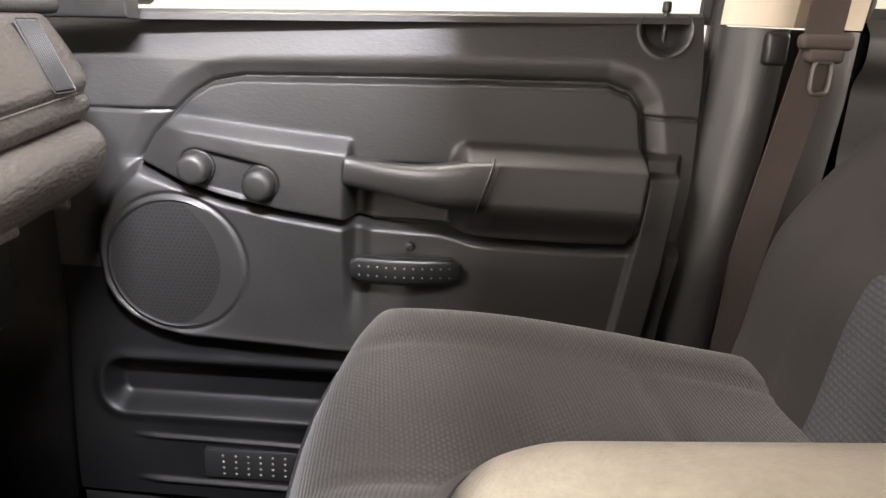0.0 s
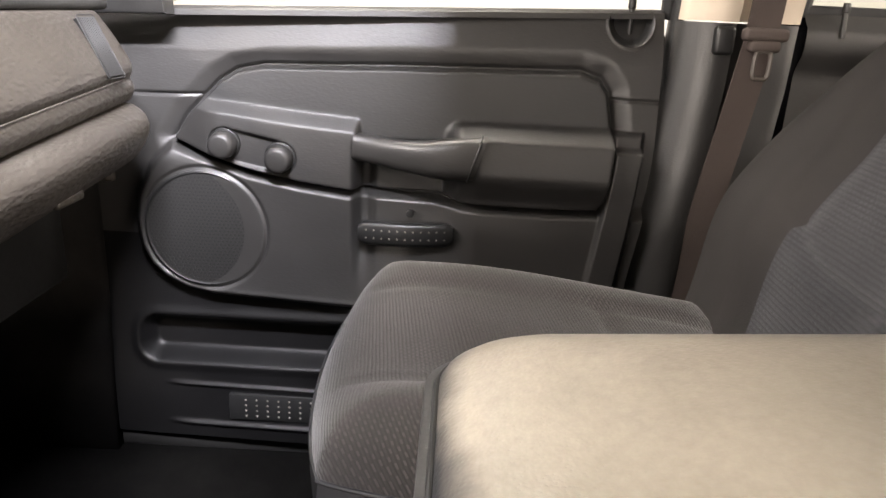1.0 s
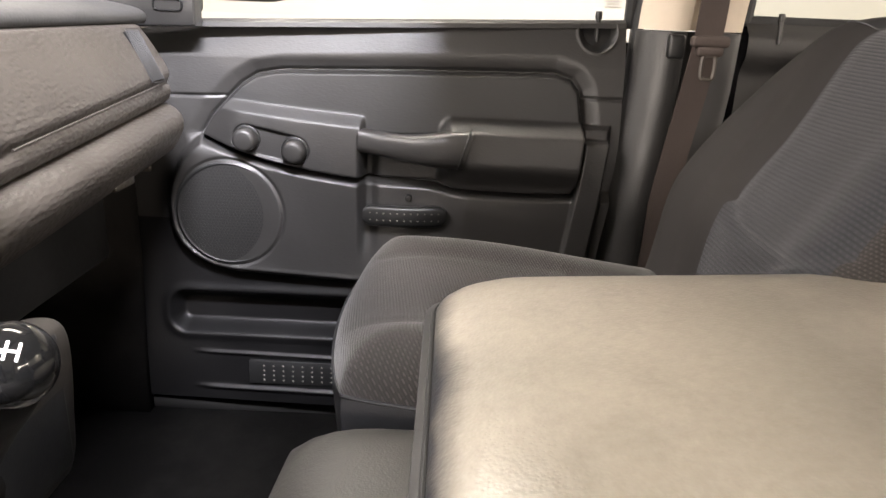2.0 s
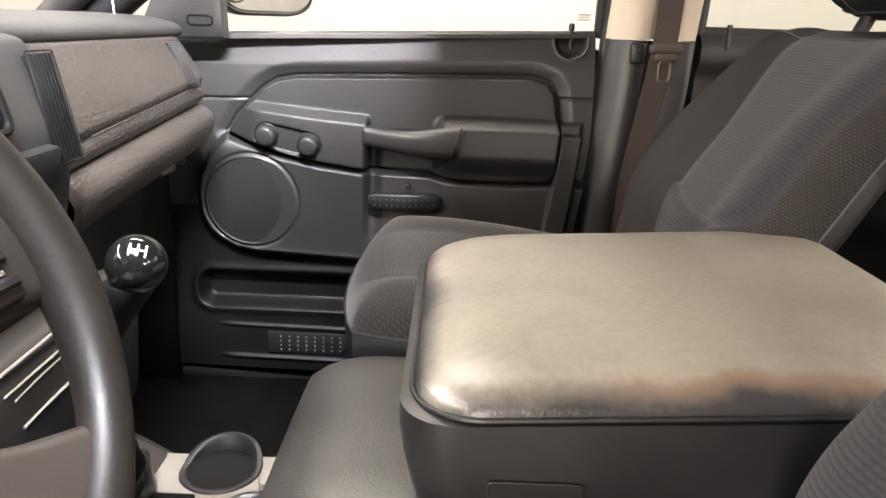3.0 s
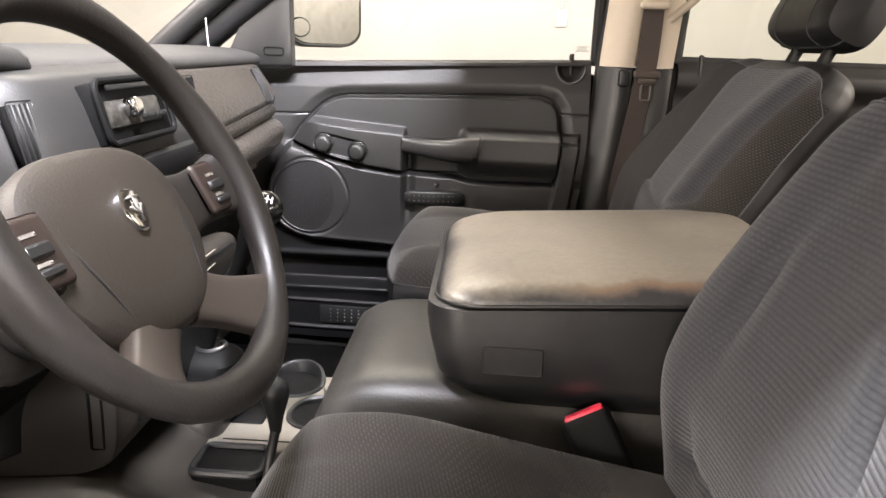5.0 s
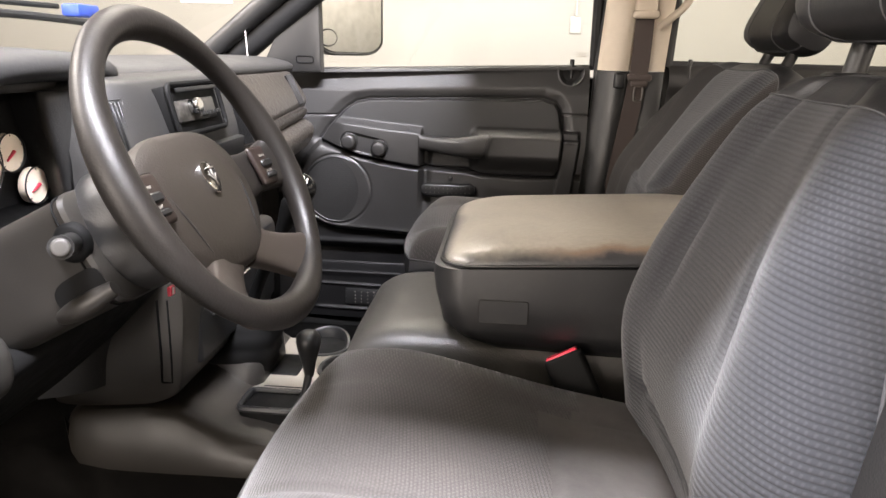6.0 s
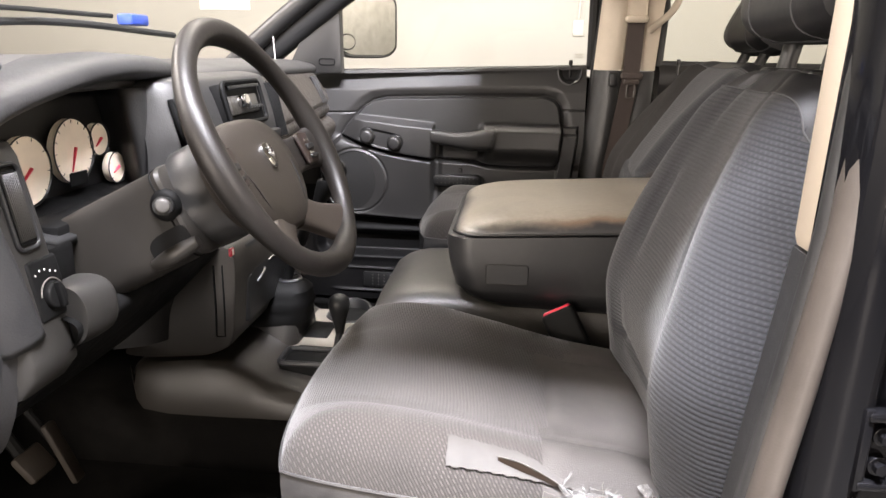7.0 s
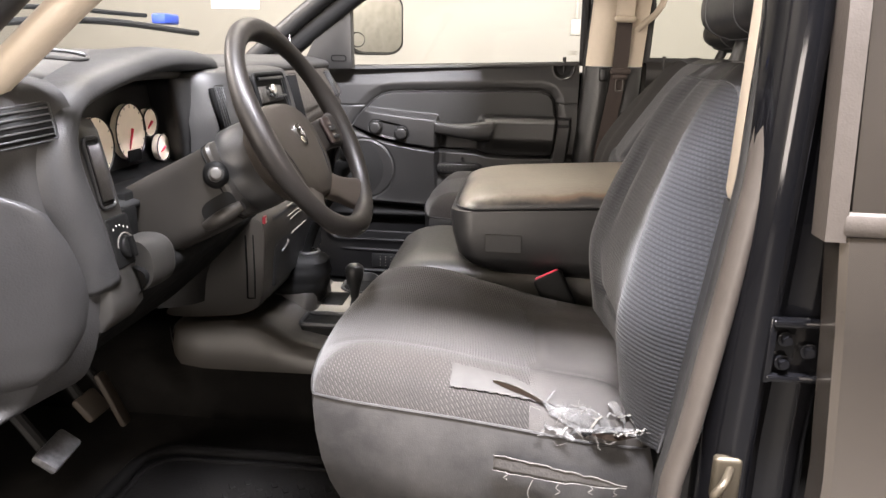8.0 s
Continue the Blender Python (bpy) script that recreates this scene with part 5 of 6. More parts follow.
under(part("panel_groove", tube([(-0.370, -0.2315, 0.446), (-0.370, -0.2325, 0.36), (-0.372, -0.2315, 0.312), (-0.387, -0.2320, 0.311)], 0.0018, 6), M_WELL, None, "dark upright groove"), dash)
for zz in (0.405, 0.43):
    under(part("panel_slot", tube([(-0.349, -0.16, zz), (-0.350, -0.13, zz + 0.008)], 0.002, 6), M_GREY), dash)

under(part("drawer_panel", box((-0.372, -0.175, 0.318), (-0.3475, 0.19, 0.472), 0.007, 3), M_BLACK, None, "black lower drawer front"), dash)
# light-coloured tubes painted in for the highlights on the panel edges
for y0, y1, zz, dz in ((-0.082, 0.10, 0.474, 0.004), (-0.080, 0.095, 0.452, 0.003), (-0.066, 0.02, 0.441, 0.005), (-0.058, 0.05, 0.408, 0.004)):
    under(part("highlight_line", tube([(-0.3470, y0, zz), (-0.3465, (y0 + y1) / 2, zz + dz * 0.7), (-0.3470, y1, zz + dz)], 0.0016, 6), M_CONSOLE, None, "edge highlight put in as a light line"), dash)
under(part("drawer_pull", tube(spline([(-0.347, -0.125, 0.385), (-0.343, -0.115, 0.392), (-0.343, -0.095, 0.398), (-0.347, -0.085, 0.400)], 12), 0.0022, 8), M_METAL), dash)

# ---- steering column and wheel ----
TILT_W = radians(27.75)
WC = Vector((-0.190, -0.4445, 0.681))
AX = Vector((math.cos(TILT_W), 0, math.sin(TILT_W)))
UPW = Vector((-math.sin(TILT_W), 0, math.cos(TILT_W)))
LAT = Vector((0.0638, 0.9978, -0.02))


def wp(a, b, c=0.0):
    """A point of the wheel: a across, b up, c out towards the driver."""
    return WC + LAT * a + UPW * b + AX * c


wheel = thing("steering_wheel", tuple(WC), "dark grey leather steering wheel with padded hub", "steering wheel")
R = 0.1713
rimr = [0.0161 + 0.002 * math.cos(4 * (2 * math.pi * k / 96)) for k in range(96)]
under(part("rim", tube([wp(R * math.cos(2 * math.pi * k / 96), R * math.sin(2 * math.pi * k / 96)) for k in range(96)], rimr, 18, True), M_WHEEL, None, "worn leather-wrapped rim"), wheel)
hubr = []
for c, k in ((-0.075, 0.60), (-0.062, 0.84), (-0.042, 0.97), (-0.030, 1.0), (-0.021, 0.975), (-0.015, 0.88), (-0.0125, 0.6), (-0.012, 0.1)):
    ring = []
    for i in range(56):
        a = 2 * math.pi * i / 56
        x, z = 0.106 * spow(math.cos(a), 0.62), 0.076 * spow(math.sin(a), 0.62)
        x *= 1 - 0.34 * max(0, -z / 0.076) ** 1.5
        z += 0.008 * (1 - (x / 0.106) ** 2) if z > 0 else -0.006 * (1 - (x / 0.106) ** 2)
        ring.append(wp(x * k - 0.012, z * k - 0.026, c))
    hubr.append(ring)
under(part("hub", loft(hubr), M_HUB, None, "padded vinyl hub"), wheel)


def spoke(a0, b0, a1, b1, w0, w1):
    rings = []
    d = Vector((a1 - a0, b1 - b0)).normalized()
    n = Vector((-d.y, d.x))
    for i in range(11):
        t = i / 10
        w = w0 + (w1 - w0) * sstep(0.0, 1.0, t) - 0.006 * math.sin(math.pi * t)
        c = -0.030 + 0.026 * t - 0.004 * math.sin(math.pi * t)
        ca, cb = a0 + (a1 - a0) * t, b0 + (b1 - b0) * t
        rings.append([wp(ca + n.x * w * spow(math.cos(q), 0.6), cb + n.y * w * spow(math.cos(q), 0.6), c + 0.012 * spow(math.sin(q), 0.7)) for q in [2 * math.pi * k / 20 for k in range(20)]])
    return loft(rings)


WM = Matrix(((LAT.x, UPW.x, AX.x, 0), (LAT.y, UPW.y, AX.y, 0), (LAT.z, UPW.z, AX.z, 0), (0, 0, 0, 1)))
M_SWITCH = vinyl("switch_plastic", (0.018, 0.012, 0.010), 0.4, 900, 0.0001, 0.1)
M_SPOKE = vinyl("spoke_cover", (0.026, 0.0205, 0.0165), 0.42, 700, 0.0002, 0.12)
for sg in (1, -1):
    under(part("spoke", spoke(sg * 0.085, -0.012, sg * 0.168, -0.008, 0.032, 0.036), M_WHEEL, None, "upper spoke with switches"), wheel)
    under(part("spoke", spoke(sg * 0.030, -0.085, sg * 0.104, -0.136, 0.030, 0.036), M_SPOKE, None, "smooth grey lower spoke"), wheel)
    pad = part("switch_pad", moved(box((-0.024, -0.026, -0.006), (0.024, 0.026, 0.0015), 0.005, 3), Matrix.Translation(wp(sg * 0.130, -0.008, -0.006)) @ WM), M_SWITCH, None, "brown-black cruise switch pad")
    under(pad, wheel)
    for nm, b0, b1, mt in (("switch", -0.004, 0.006, M_BLACK), ("switch", -0.018, -0.011, M_BLACK), ("switch_mark", 0.0115, 0.0128, M_GREY), ("switch_mark", -0.0090, -0.0078, M_GREY)):
        deep = 0.0055 if mt is M_BLACK else 0.0022
        hw = 0.013 if mt is M_BLACK else 0.008
        bt = part(nm, moved(box((-hw, b0, 0), (hw, b1, deep), 0.0008 if mt is M_WHITE else 0.002, 1), Matrix.Translation(wp(sg * 0.130, -0.008, -0.006)) @ WM), mt)
        bt.parent = pad
em = [wp(-0.004 + 0.0145 * spow(math.cos(a), 0.7) * (1 - 0.35 * max(0, -math.sin(a))), -0.003 + 0.0185 * spow(math.sin(a), 0.8), -0.0125) for a in [2 * math.pi * k / 28 for k in range(28)]]
ec = wp(-0.004, -0.003, -0.0125)
under(part("emblem", loft([em, [p + AX * 0.004 for p in em], [ec + (p - ec) * 0.86 + AX * 0.0055 for p in em]]), M_CHROME, None, "plain chrome shield badge"), wheel)
for e0, e1 in (((-0.012, 0.007), (0.004, 0.007)), ((-0.004, 0.010), (-0.004, -0.014)), ((-0.011, 0.0), (-0.004, -0.008)), ((0.003, 0.0), (-0.004, -0.008))):
    under(part("emblem_line", tube([wp(e0[0], e0[1], -0.006), wp(e1[0], e1[1], -0.006)], 0.0011, 6), M_GREY), wheel)
for sg in (1, -1):
    under(part("hub_seam", tube(spline([wp(sg * 0.085 - 0.012, 0.022, -0.019), wp(sg * 0.070 - 0.012, -0.036, -0.0125), wp(sg * 0.052 - 0.012, -0.088, -0.0165)], 20), 0.0012, 6), M_BLACK), wheel)

column = thing("steering_column", (-0.33, -0.46, 0.58), "grey plastic steering column shroud with stalk", "steering column")
crings = []
for c, hw, hh in ((-0.112, 0.070, 0.040), (-0.113, 0.088, 0.056), (-0.116, 0.0945, 0.0625), (-0.121, 0.0965, 0.0645), (-0.127, 0.0945, 0.0625), (-0.20, 0.095, 0.063), (-0.245, 0.094, 0.064), (-0.30, 0.090, 0.064), (-0.36, 0.082, 0.06)):
    crings.append([wp(hw * spow(math.cos(q), 0.24), -0.020 + hh * spow(math.sin(q), 0.30), c) for q in [2 * math.pi * k / 64 for k in range(64)]])
under(part("shroud", loft(crings), M_SHROUD, None, "angular grey-brown plastic shroud"), column)
under(part("shroud_joint", tube([wp(0.0955 * spow(math.cos(q), 0.24), -0.020 + 0.0635 * spow(math.sin(q), 0.30), -0.129) for q in [2 * math.pi * k / 64 for k in range(64)]], 0.0012, 6, True), M_WELL, None, "dark joint line"), column)
ccol = []
for c, hw, hh in ((-0.052, 0.050, 0.050), (-0.056, 0.068, 0.064), (-0.066, 0.078, 0.070), (-0.100, 0.082, 0.072), (-0.116, 0.083, 0.072)):
    ccol.append([wp(hw * spow(math.cos(q), 0.7), -0.014 + hh * spow(math.sin(q), 0.75), c) for q in [2 * math.pi * k / 40 for k in range(40)]])
under(part("collar", loft(ccol), M_PLASTIC, None, "dark collar behind the wheel"), column)
st0 = Vector((-0.305, -0.538, 0.619))
st1 = Vector((-0.277, -0.600, 0.632))
under(part("stalk", tube([st0, st0 * 0.5 + st1 * 0.5, st1], [0.011, 0.0105, 0.0115], 16), M_BLACK, None, "black turn-signal stalk"), column)
under(part("stalk_end", cyl(st0 * 0.02 + st1 * 0.98, st1 + (st1 - st0) * 0.06, 0.0095, 0.0085, 20, 0.003), M_TIP, None, "grey stalk tip"), column)
under(part("boot", loft([[Vector((-0.305, -0.537, 0.619)) + Vector((0.021 * math.cos(q) * k, -o * 0.6, 0.022 * math.sin(q) * k)) for q in [2 * math.pi * j / 20 for j in range(20)]] for o, k in ((0, 1.0), (0.008, 0.92), (0.013, 0.75), (0.015, 0.5))]), M_WELL, None, "rubber stalk boot"), column)
pocket = [wp(-0.0962, -0.056 + 0.021 * spow(math.sin(q), 0.5) + 0.12 * (0.030 * math.cos(q)), -0.146 + 0.030 * spow(math.cos(q), 0.6)) for q in [2 * math.pi * k / 32 for k in range(32)]]
under(part("lever_pocket", loft([pocket, [p + LAT * -0.0015 for p in pocket]]), M_WELL, None, "dark pocket of the tilt lever"), column)
under(part("tilt_lever", tube(spline([wp(-0.094, -0.068, -0.182), wp(-0.104, -0.067, -0.146), wp(-0.100, -0.064, -0.108)], 12), [0.008 + 0.004 * math.sin(math.pi * k / 12) for k in range(13)], 12), M_SHROUD, None, "tilt lever"), column)
fob = thing("key_fob", (-0.298, -0.362, 0.500), "small red and white tag hanging below the column", "key tag")
under(part("tag", box((-0.299, -0.368, 0.503), (-0.294, -0.355, 0.516), 0.0015), M_RED), fob)
under(part("tag_band", box((-0.2945, -0.364, 0.505), (-0.293, -0.360, 0.514), 0.0004), M_WHITE), fob)

# ---- floor console, levers ----
console = thing("floor_console", (-0.35, 0.0, 0.0), "floor console with grey cup-holder top and black sides", "console")
crn = []
for x, zt, hw, zb in ((-0.575, 0.225, 0.19, 0.20), (-0.565, 0.234, 0.20, 0.165), (-0.55, 0.240, 0.205, 0.148), (-0.50, 0.246, 0.207, 0.142), (-0.44, 0.254, 0.207, 0.142), (-0.385, 0.252, 0.206, 0.142), (-0.345, 0.232, 0.204, 0.142), (-0.305, 0.208, 0.203, 0.142), (-0.24, 0.196, 0.202, 0.142), (-0.05, 0.196, 0.200, 0.142)):
    crn.append([(x, y, z) for y, z in ((-hw - 0.012, zb), (-hw - 0.014, zb + 0.03), (-hw - 0.006, zt - 0.018), (-hw + 0.004, zt - 0.004), (-hw + 0.02, zt), (hw - 0.02, zt), (hw - 0.004, zt - 0.004), (hw + 0.006, zt - 0.018), (hw + 0.014, zb + 0.03), (hw + 0.012, zb))])
under(part("body", loft(crn), M_COLUMN, None, "dark plastic console body"), console)
slab("floor_tunnel", (-0.95, -0.17, -0.004), (0.30, 0.17, 0.143), M_CARPET, "black carpeted tunnel under the console", "floor")
under(part("top_plate", box((-0.345, -0.062, 0.19), (-0.07, 0.196, 0.216), 0.008, 3), M_CONSOLE, None, "light grey cup-holder plate"), console)
under(part("plate_seam", tube([(-0.298, -0.036, 0.2162), (-0.08, -0.034, 0.2162)], 0.0014, 6), M_BLACK), console)
for cx, cy, r, high in ((-0.236, 0.158, 0.052, 0.022), (-0.172, 0.052, 0.049, 0.008)):
    rings = []
    for rr, zz, lift in ((r, 0.212, 0.0), (r + 0.002, 0.2165, 0.4), (r + 0.0005, 0.219, 1.0), (r - 0.005, 0.2195, 1.0), (r - 0.008, 0.2175, 0.9), (r - 0.009, 0.208, 0.3), (r - 0.010, 0.1985, 0.0), (r * 0.5, 0.198, 0.0), (0.001, 0.198, 0.0)):
        rings.append([(cx + rr * math.cos(a), cy + rr * math.sin(a), zz + lift * high * max(0.0, math.sin(a + 0.15)) ** 0.8) for a in [2 * math.pi * k / 48 for k in range(48)]])
    under(part("cup_holder", loft(rings, True, False), M_BLACK, None, "black cup holder with raised rim"), console)
    under(part("cup_well", cyl((cx, cy, 0.206), (cx, cy, 0.2178), r - 0.0075, None, 40), M_WELL, None, "dark bottom of the cup holder"), console)
under(part("divider", loft([[(-0.166 + w * math.cos(a), 0.128 + 0.026 * math.sin(a), z) for a in [2 * math.pi * k / 20 for k in range(20)]] for w, z in ((0.011, 0.214), (0.011, 0.232), (0.008, 0.236))]), M_CONSOLE, None, "grey thumb between the cup holders"), console)
under(part("tray", tube([(-0.262 + x, -0.100 + y, 0.222) for x, y in round_rect(0, 0, 0.048, 0.036, 0.012, 5)], 0.006, 8, True), M_BLACK, None, "rim of an open black tray"), console)
under(part("tray_floor", box((-0.309, -0.135, 0.19), (-0.215, -0.0645, 0.2205), 0.003), M_WELL, None, "black tray floor"), console)
under(part("coin_well", box((-0.306, 0.010, 0.20), (-0.250, 0.106, 0.2185), 0.006, 3), M_WELL, None, "black square well in the plate"), console)

shifter = thing("gear_shifter", (-0.40, 0.05, 0.22), "tall gear lever with black ball knob and rubber boot", "gear shifter")
kc = Vector((-0.196, -0.115, 0.600))
under(part("knob", ball(kc, 0.0240, (1, 1, 1.0), 40), plain("black_gloss", (0.006, 0.006, 0.006), 0.1, 0, 0.1, 10, 0.4), None, "glossy black ball knob"), shifter)
under(part("collar", loft([[kc + Vector((-0.50 * d + r * math.cos(q), 0.15 * d + r * math.sin(q), -d)) for q in [2 * math.pi * j / 28 for j in range(28)]] for d, r in ((0.014, 0.016), (0.016, 0.021), (0.020, 0.0222), (0.034, 0.0195), (0.055, 0.0145), (0.075, 0.0115), (0.103, 0.0105))]), M_WELL), shifter)
under(part("lever", tube(spline([kc + Vector((-0.048, 0.014, -0.095)), (-0.285, -0.03, 0.45), (-0.326, 0.008, 0.37), (-0.36, 0.02, 0.25)], 24), 0.011, 12), M_WELL, None, "black steel lever"), shifter)
br = []
for t in range(13):
    k = t / 12
    r = 0.066 - 0.020 * k ** 2 - 0.026 * k ** 8 + 0.0018 * math.sin(k * 24)
    br.append([(-0.375 + 0.045 * k + 1.1 * r * spow(math.cos(q), 0.7), 0.03 - 0.014 * k + r * spow(math.sin(q), 0.7), 0.225 + 0.122 * k) for q in [2 * math.pi * j / 28 for j in range(28)]])
under(part("boot", loft(br), M_WELL, None, "black ribbed rubber boot"), shifter)
under(part("boot_ring", tube([(-0.330 + 0.023 * math.cos(q), 0.016 + 0.022 * math.sin(q), 0.346) for q in [2 * math.pi * j / 24 for j in range(24)]], 0.004, 8, True), M_METAL, None, "metal boot clamp"), shifter)
bz = []
for (ox, oy), (ix, iy) in zip(round_rect(0, 0, 0.078, 0.084, 0.026, 8), round_rect(0, 0, 0.066, 0.072, 0.020, 8)):
    zt = 0.250 + float(sstep(-0.03, 0.06, ox)) * (0.012 + 0.032 * math.exp(-((oy - 0.036) / 0.036) ** 2))
    mx, my = (ox + ix) / 2, (oy + iy) / 2
    bz.append([(-0.385 + ox * 1.06, 0.045 + oy * 1.06, 0.205), (-0.385 + ox, 0.045 + oy, zt - 0.006), (-0.385 + 0.6 * ox + 0.4 * ix, 0.045 + 0.6 * oy + 0.4 * iy, zt), (-0.385 + 0.3 * ox + 0.7 * ix, 0.045 + 0.3 * oy + 0.7 * iy, zt - 0.001), (-0.385 + ix, 0.045 + iy, zt - 0.006), (-0.385 + ix, 0.045 + iy, 0.205)])
bz.append(bz[0])
under(part("boot_bezel", loft(bz, False, False), M_BEZEL, None, "raised glossy plastic wall round the boot"), shifter)
# shift pattern on the knob
nrm = Vector((0.36, -0.62, 0.70)).normalized()
sx = Vector((1, 0.30, -0.25)) - nrm * Vector((1, 0.30, -0.25)).dot(nrm)
sx.normalize()
sy = nrm.cross(sx)


def on_knob(a, b):
    d = nrm + sx * a + sy * b
    return kc + d.normalized() * 0.0242


marks = [tube([on_knob(a, -0.22), on_knob(a, 0.0), on_knob(a, 0.22)], 0.0009, 5) for a in (-0.26, 0.0, 0.26)] + [tube([on_knob(a, 0.0) for a in (-0.26, -0.13, 0.0, 0.13, 0.26)], 0.0009, 5)]
under(part("shift_pattern", merged(*marks), M_WHITE, None, "white shift pattern"), shifter)

xfer = thing("transfer_lever", (-0.19, -0.16, 0.19), "short black transfer-case lever with pear knob", "lever")
xk = Vector((-0.192, -0.112, 0.335))
under(part("knob", loft([[xk + Vector((r * math.cos(q), r * math.sin(q), z)) for q in [2 * math.pi * j / 24 for j in range(24)]] for r, z in ((0.008, -0.055), (0.012, -0.03), (0.019, -0.005), (0.021, 0.008), (0.019, 0.018), (0.012, 0.024), (0.002, 0.026))]), M_BLACK, None, "black pear-shaped knob"), xfer)
under(part("rod", tube([xk + Vector((0, 0, -0.05)), (-0.195, -0.135, 0.25), (-0.20, -0.15, 0.19)], 0.007, 10), M_BLACK), xfer)


# ---- driver door opening: pillar, sill, rear door, pedals ----
dp = thing("driver_pillar", (0.42, -0.86, -0.04), "black painted pillar at the open driver door with grey seal", "pillar")
strip("pillar_body", [(0.40, -0.84, -0.05, 1), (0.40, -0.84, 0.40, 1), (0.408, -0.84, 0.60, 1), (0.412, -0.845, 0.84, 1), (0.425, -0.78, 1.20, 1)],
      [(-0.030, 0.02), (-0.018, -0.004), (-0.010, -0.010), (0.004, -0.013), (0.013, -0.009), (0.019, 0.003), (0.027, 0.011), (0.038, 0.010), (0.048, 0.005), (0.058, 0.003), (0.066, 0.006), (0.074, 0.014), (0.085, 0.03), (0.085, 0.06), (-0.030, 0.06)], M_PAINT, dp, "glossy black paint")
seal_line = [(0.322, -0.815, -0.02, 1), (0.338, -0.815, 0.33, 1), (0.351, -0.815, 0.40, 1), (0.370, -0.818, 0.55, 1), (0.386, -0.818, 0.68, 1), (0.396, -0.812, 0.86, 1), (0.404, -0.765, 1.18, 1)]
strip("seal", seal_line, [(0.012 * math.cos(a) + 0.003, 0.020 * math.sin(a)) for a in [2 * math.pi * k / 16 for k in range(16)]], M_SEAL, dp, "tan-grey rubber door seal")
strip("seal_lip", [(x - 0.006, y + 0.018, z, k) for x, y, z, k in seal_line], [(0.006 * math.cos(a), 0.010 * math.sin(a)) for a in [2 * math.pi * k / 12 for k in range(12)]], M_PLASTIC, dp, "dark grey seal lip")
trim_profile = [(0.0, 0.038), (0.0, -0.003), (0.005, -0.008), (0.012, -0.010), (0.10, 0.0), (0.10, 0.045), (0.006, 0.046)]
strip("beige_trim", [(0.386, -0.776, 0.652, 1), (0.383, -0.776, 0.662, 1), (0.388, -0.773, 0.86, 1), (0.396, -0.735, 1.18, 1)], trim_profile, M_BEIGE, dp, "beige upper pillar trim")
strip("lower_trim", [(0.340, -0.776, 0.0, 1), (0.346, -0.776, 0.35, 1), (0.364, -0.776, 0.50, 1), (0.383, -0.776, 0.650, 1)], trim_profile, M_PLASTIC, dp, "dark grey lower pillar trim")

rd = thing("driver_rear_door", (0.9, -0.87, -0.05), "closed pewter metallic rear door, black hinges at its edge", "door")
M_DOORPAINT = plain("rear_door_paint", (0.19, 0.165, 0.14), 0.2, 0.85, 0.08, 3.0, 0.6, 1.0)
skin = []
for z, x0, y0 in ((-0.12, 0.470, -0.895), (0.15, 0.470, -0.905), (0.40, 0.466, -0.905), (0.55, 0.456, -0.898), (0.645, 0.451, -0.885)):
    skin.append([(x0, y0 + 0.04, z), (x0, y0 + 0.006, z), (x0 + 0.006, y0, z), (0.9, y0 - 0.004, z), (1.32, y0, z), (1.32, y0 + 0.04, z)])
under(part("door_skin", loft(skin), M_DOORPAINT, None, "glossy pewter metallic door skin"), rd)
under(part("door_belt", box((0.449, -0.888, 0.645), (1.32, -0.855, 0.668), 0.006, 2), M_SEAL, None, "belt moulding"), rd)
strip("window_frame", [(0.442, -0.872, 0.640, 1), (0.432, -0.868, 0.85, 1), (0.43, -0.80, 1.19, 1)], [(-0.006, -0.012), (0.012, -0.014), (0.014, 0.02), (-0.006, 0.02)], M_SEAL, rd, "grey window seal")
strip("window_pillar", [(0.470, -0.868, 0.660, 1), (0.460, -0.862, 0.85, 1), (0.46, -0.795, 1.19, 1)], [(-0.012, -0.012), (0.08, -0.012), (0.08, 0.02), (-0.012, 0.02)], M_DOORPAINT, rd, "glossy pewter window pillar")
for zz in (0.520, 0.24):
    hg = under(part("hinge", merged(box((0.410, -0.856, zz - 0.040), (0.418, -0.832, zz + 0.032), 0.002), box((0.412, -0.858, zz + 0.022), (0.476, -0.842, zz + 0.030), 0.003), box((0.412, -0.858, zz - 0.038), (0.476, -0.842, zz - 0.030), 0.003), box((0.411, -0.845, zz - 0.036), (0.47, -0.840, zz + 0.028), 0.002)), M_PAINT, None, "black door hinge"), rd)
    for bx, bz in ((0.428, 0.008), (0.428, -0.018), (0.452, -0.004)):
        b = part("bolt", merged(cyl((bx, -0.844, zz + bz), (bx, -0.853, zz + bz), 0.0085, 0.0085, 20, 0.001), cyl((bx, -0.850, zz + bz), (bx, -0.859, zz + bz), 0.0055, 0.005, 6)), M_PAINT)
        b.parent = hg

striker = thing("door_striker", (0.385, -0.85, 0.35), "brass-coloured door striker loop on the pillar", "striker")
M_STRIKER = plain("striker_metal", (0.07, 0.058, 0.04), 0.45, 0.6)
under(part("plate", box((0.374, -0.856, 0.335), (0.404, -0.842, 0.388), 0.005, 3), M_STRIKER), striker)
under(part("loop", tube(spline([(0.385, -0.850, 0.348), (0.372, -0.878, 0.350), (0.368, -0.886, 0.362), (0.378, -0.880, 0.374), (0.392, -0.852, 0.376)], 24), 0.0045, 10), M_STRIKER), striker)

# A-pillars, windshield
ap = thing("passenger_a_pillar", (-0.6, 0.78, 0.76), "dark windshield pillar trim beside the mirror", "pillar")
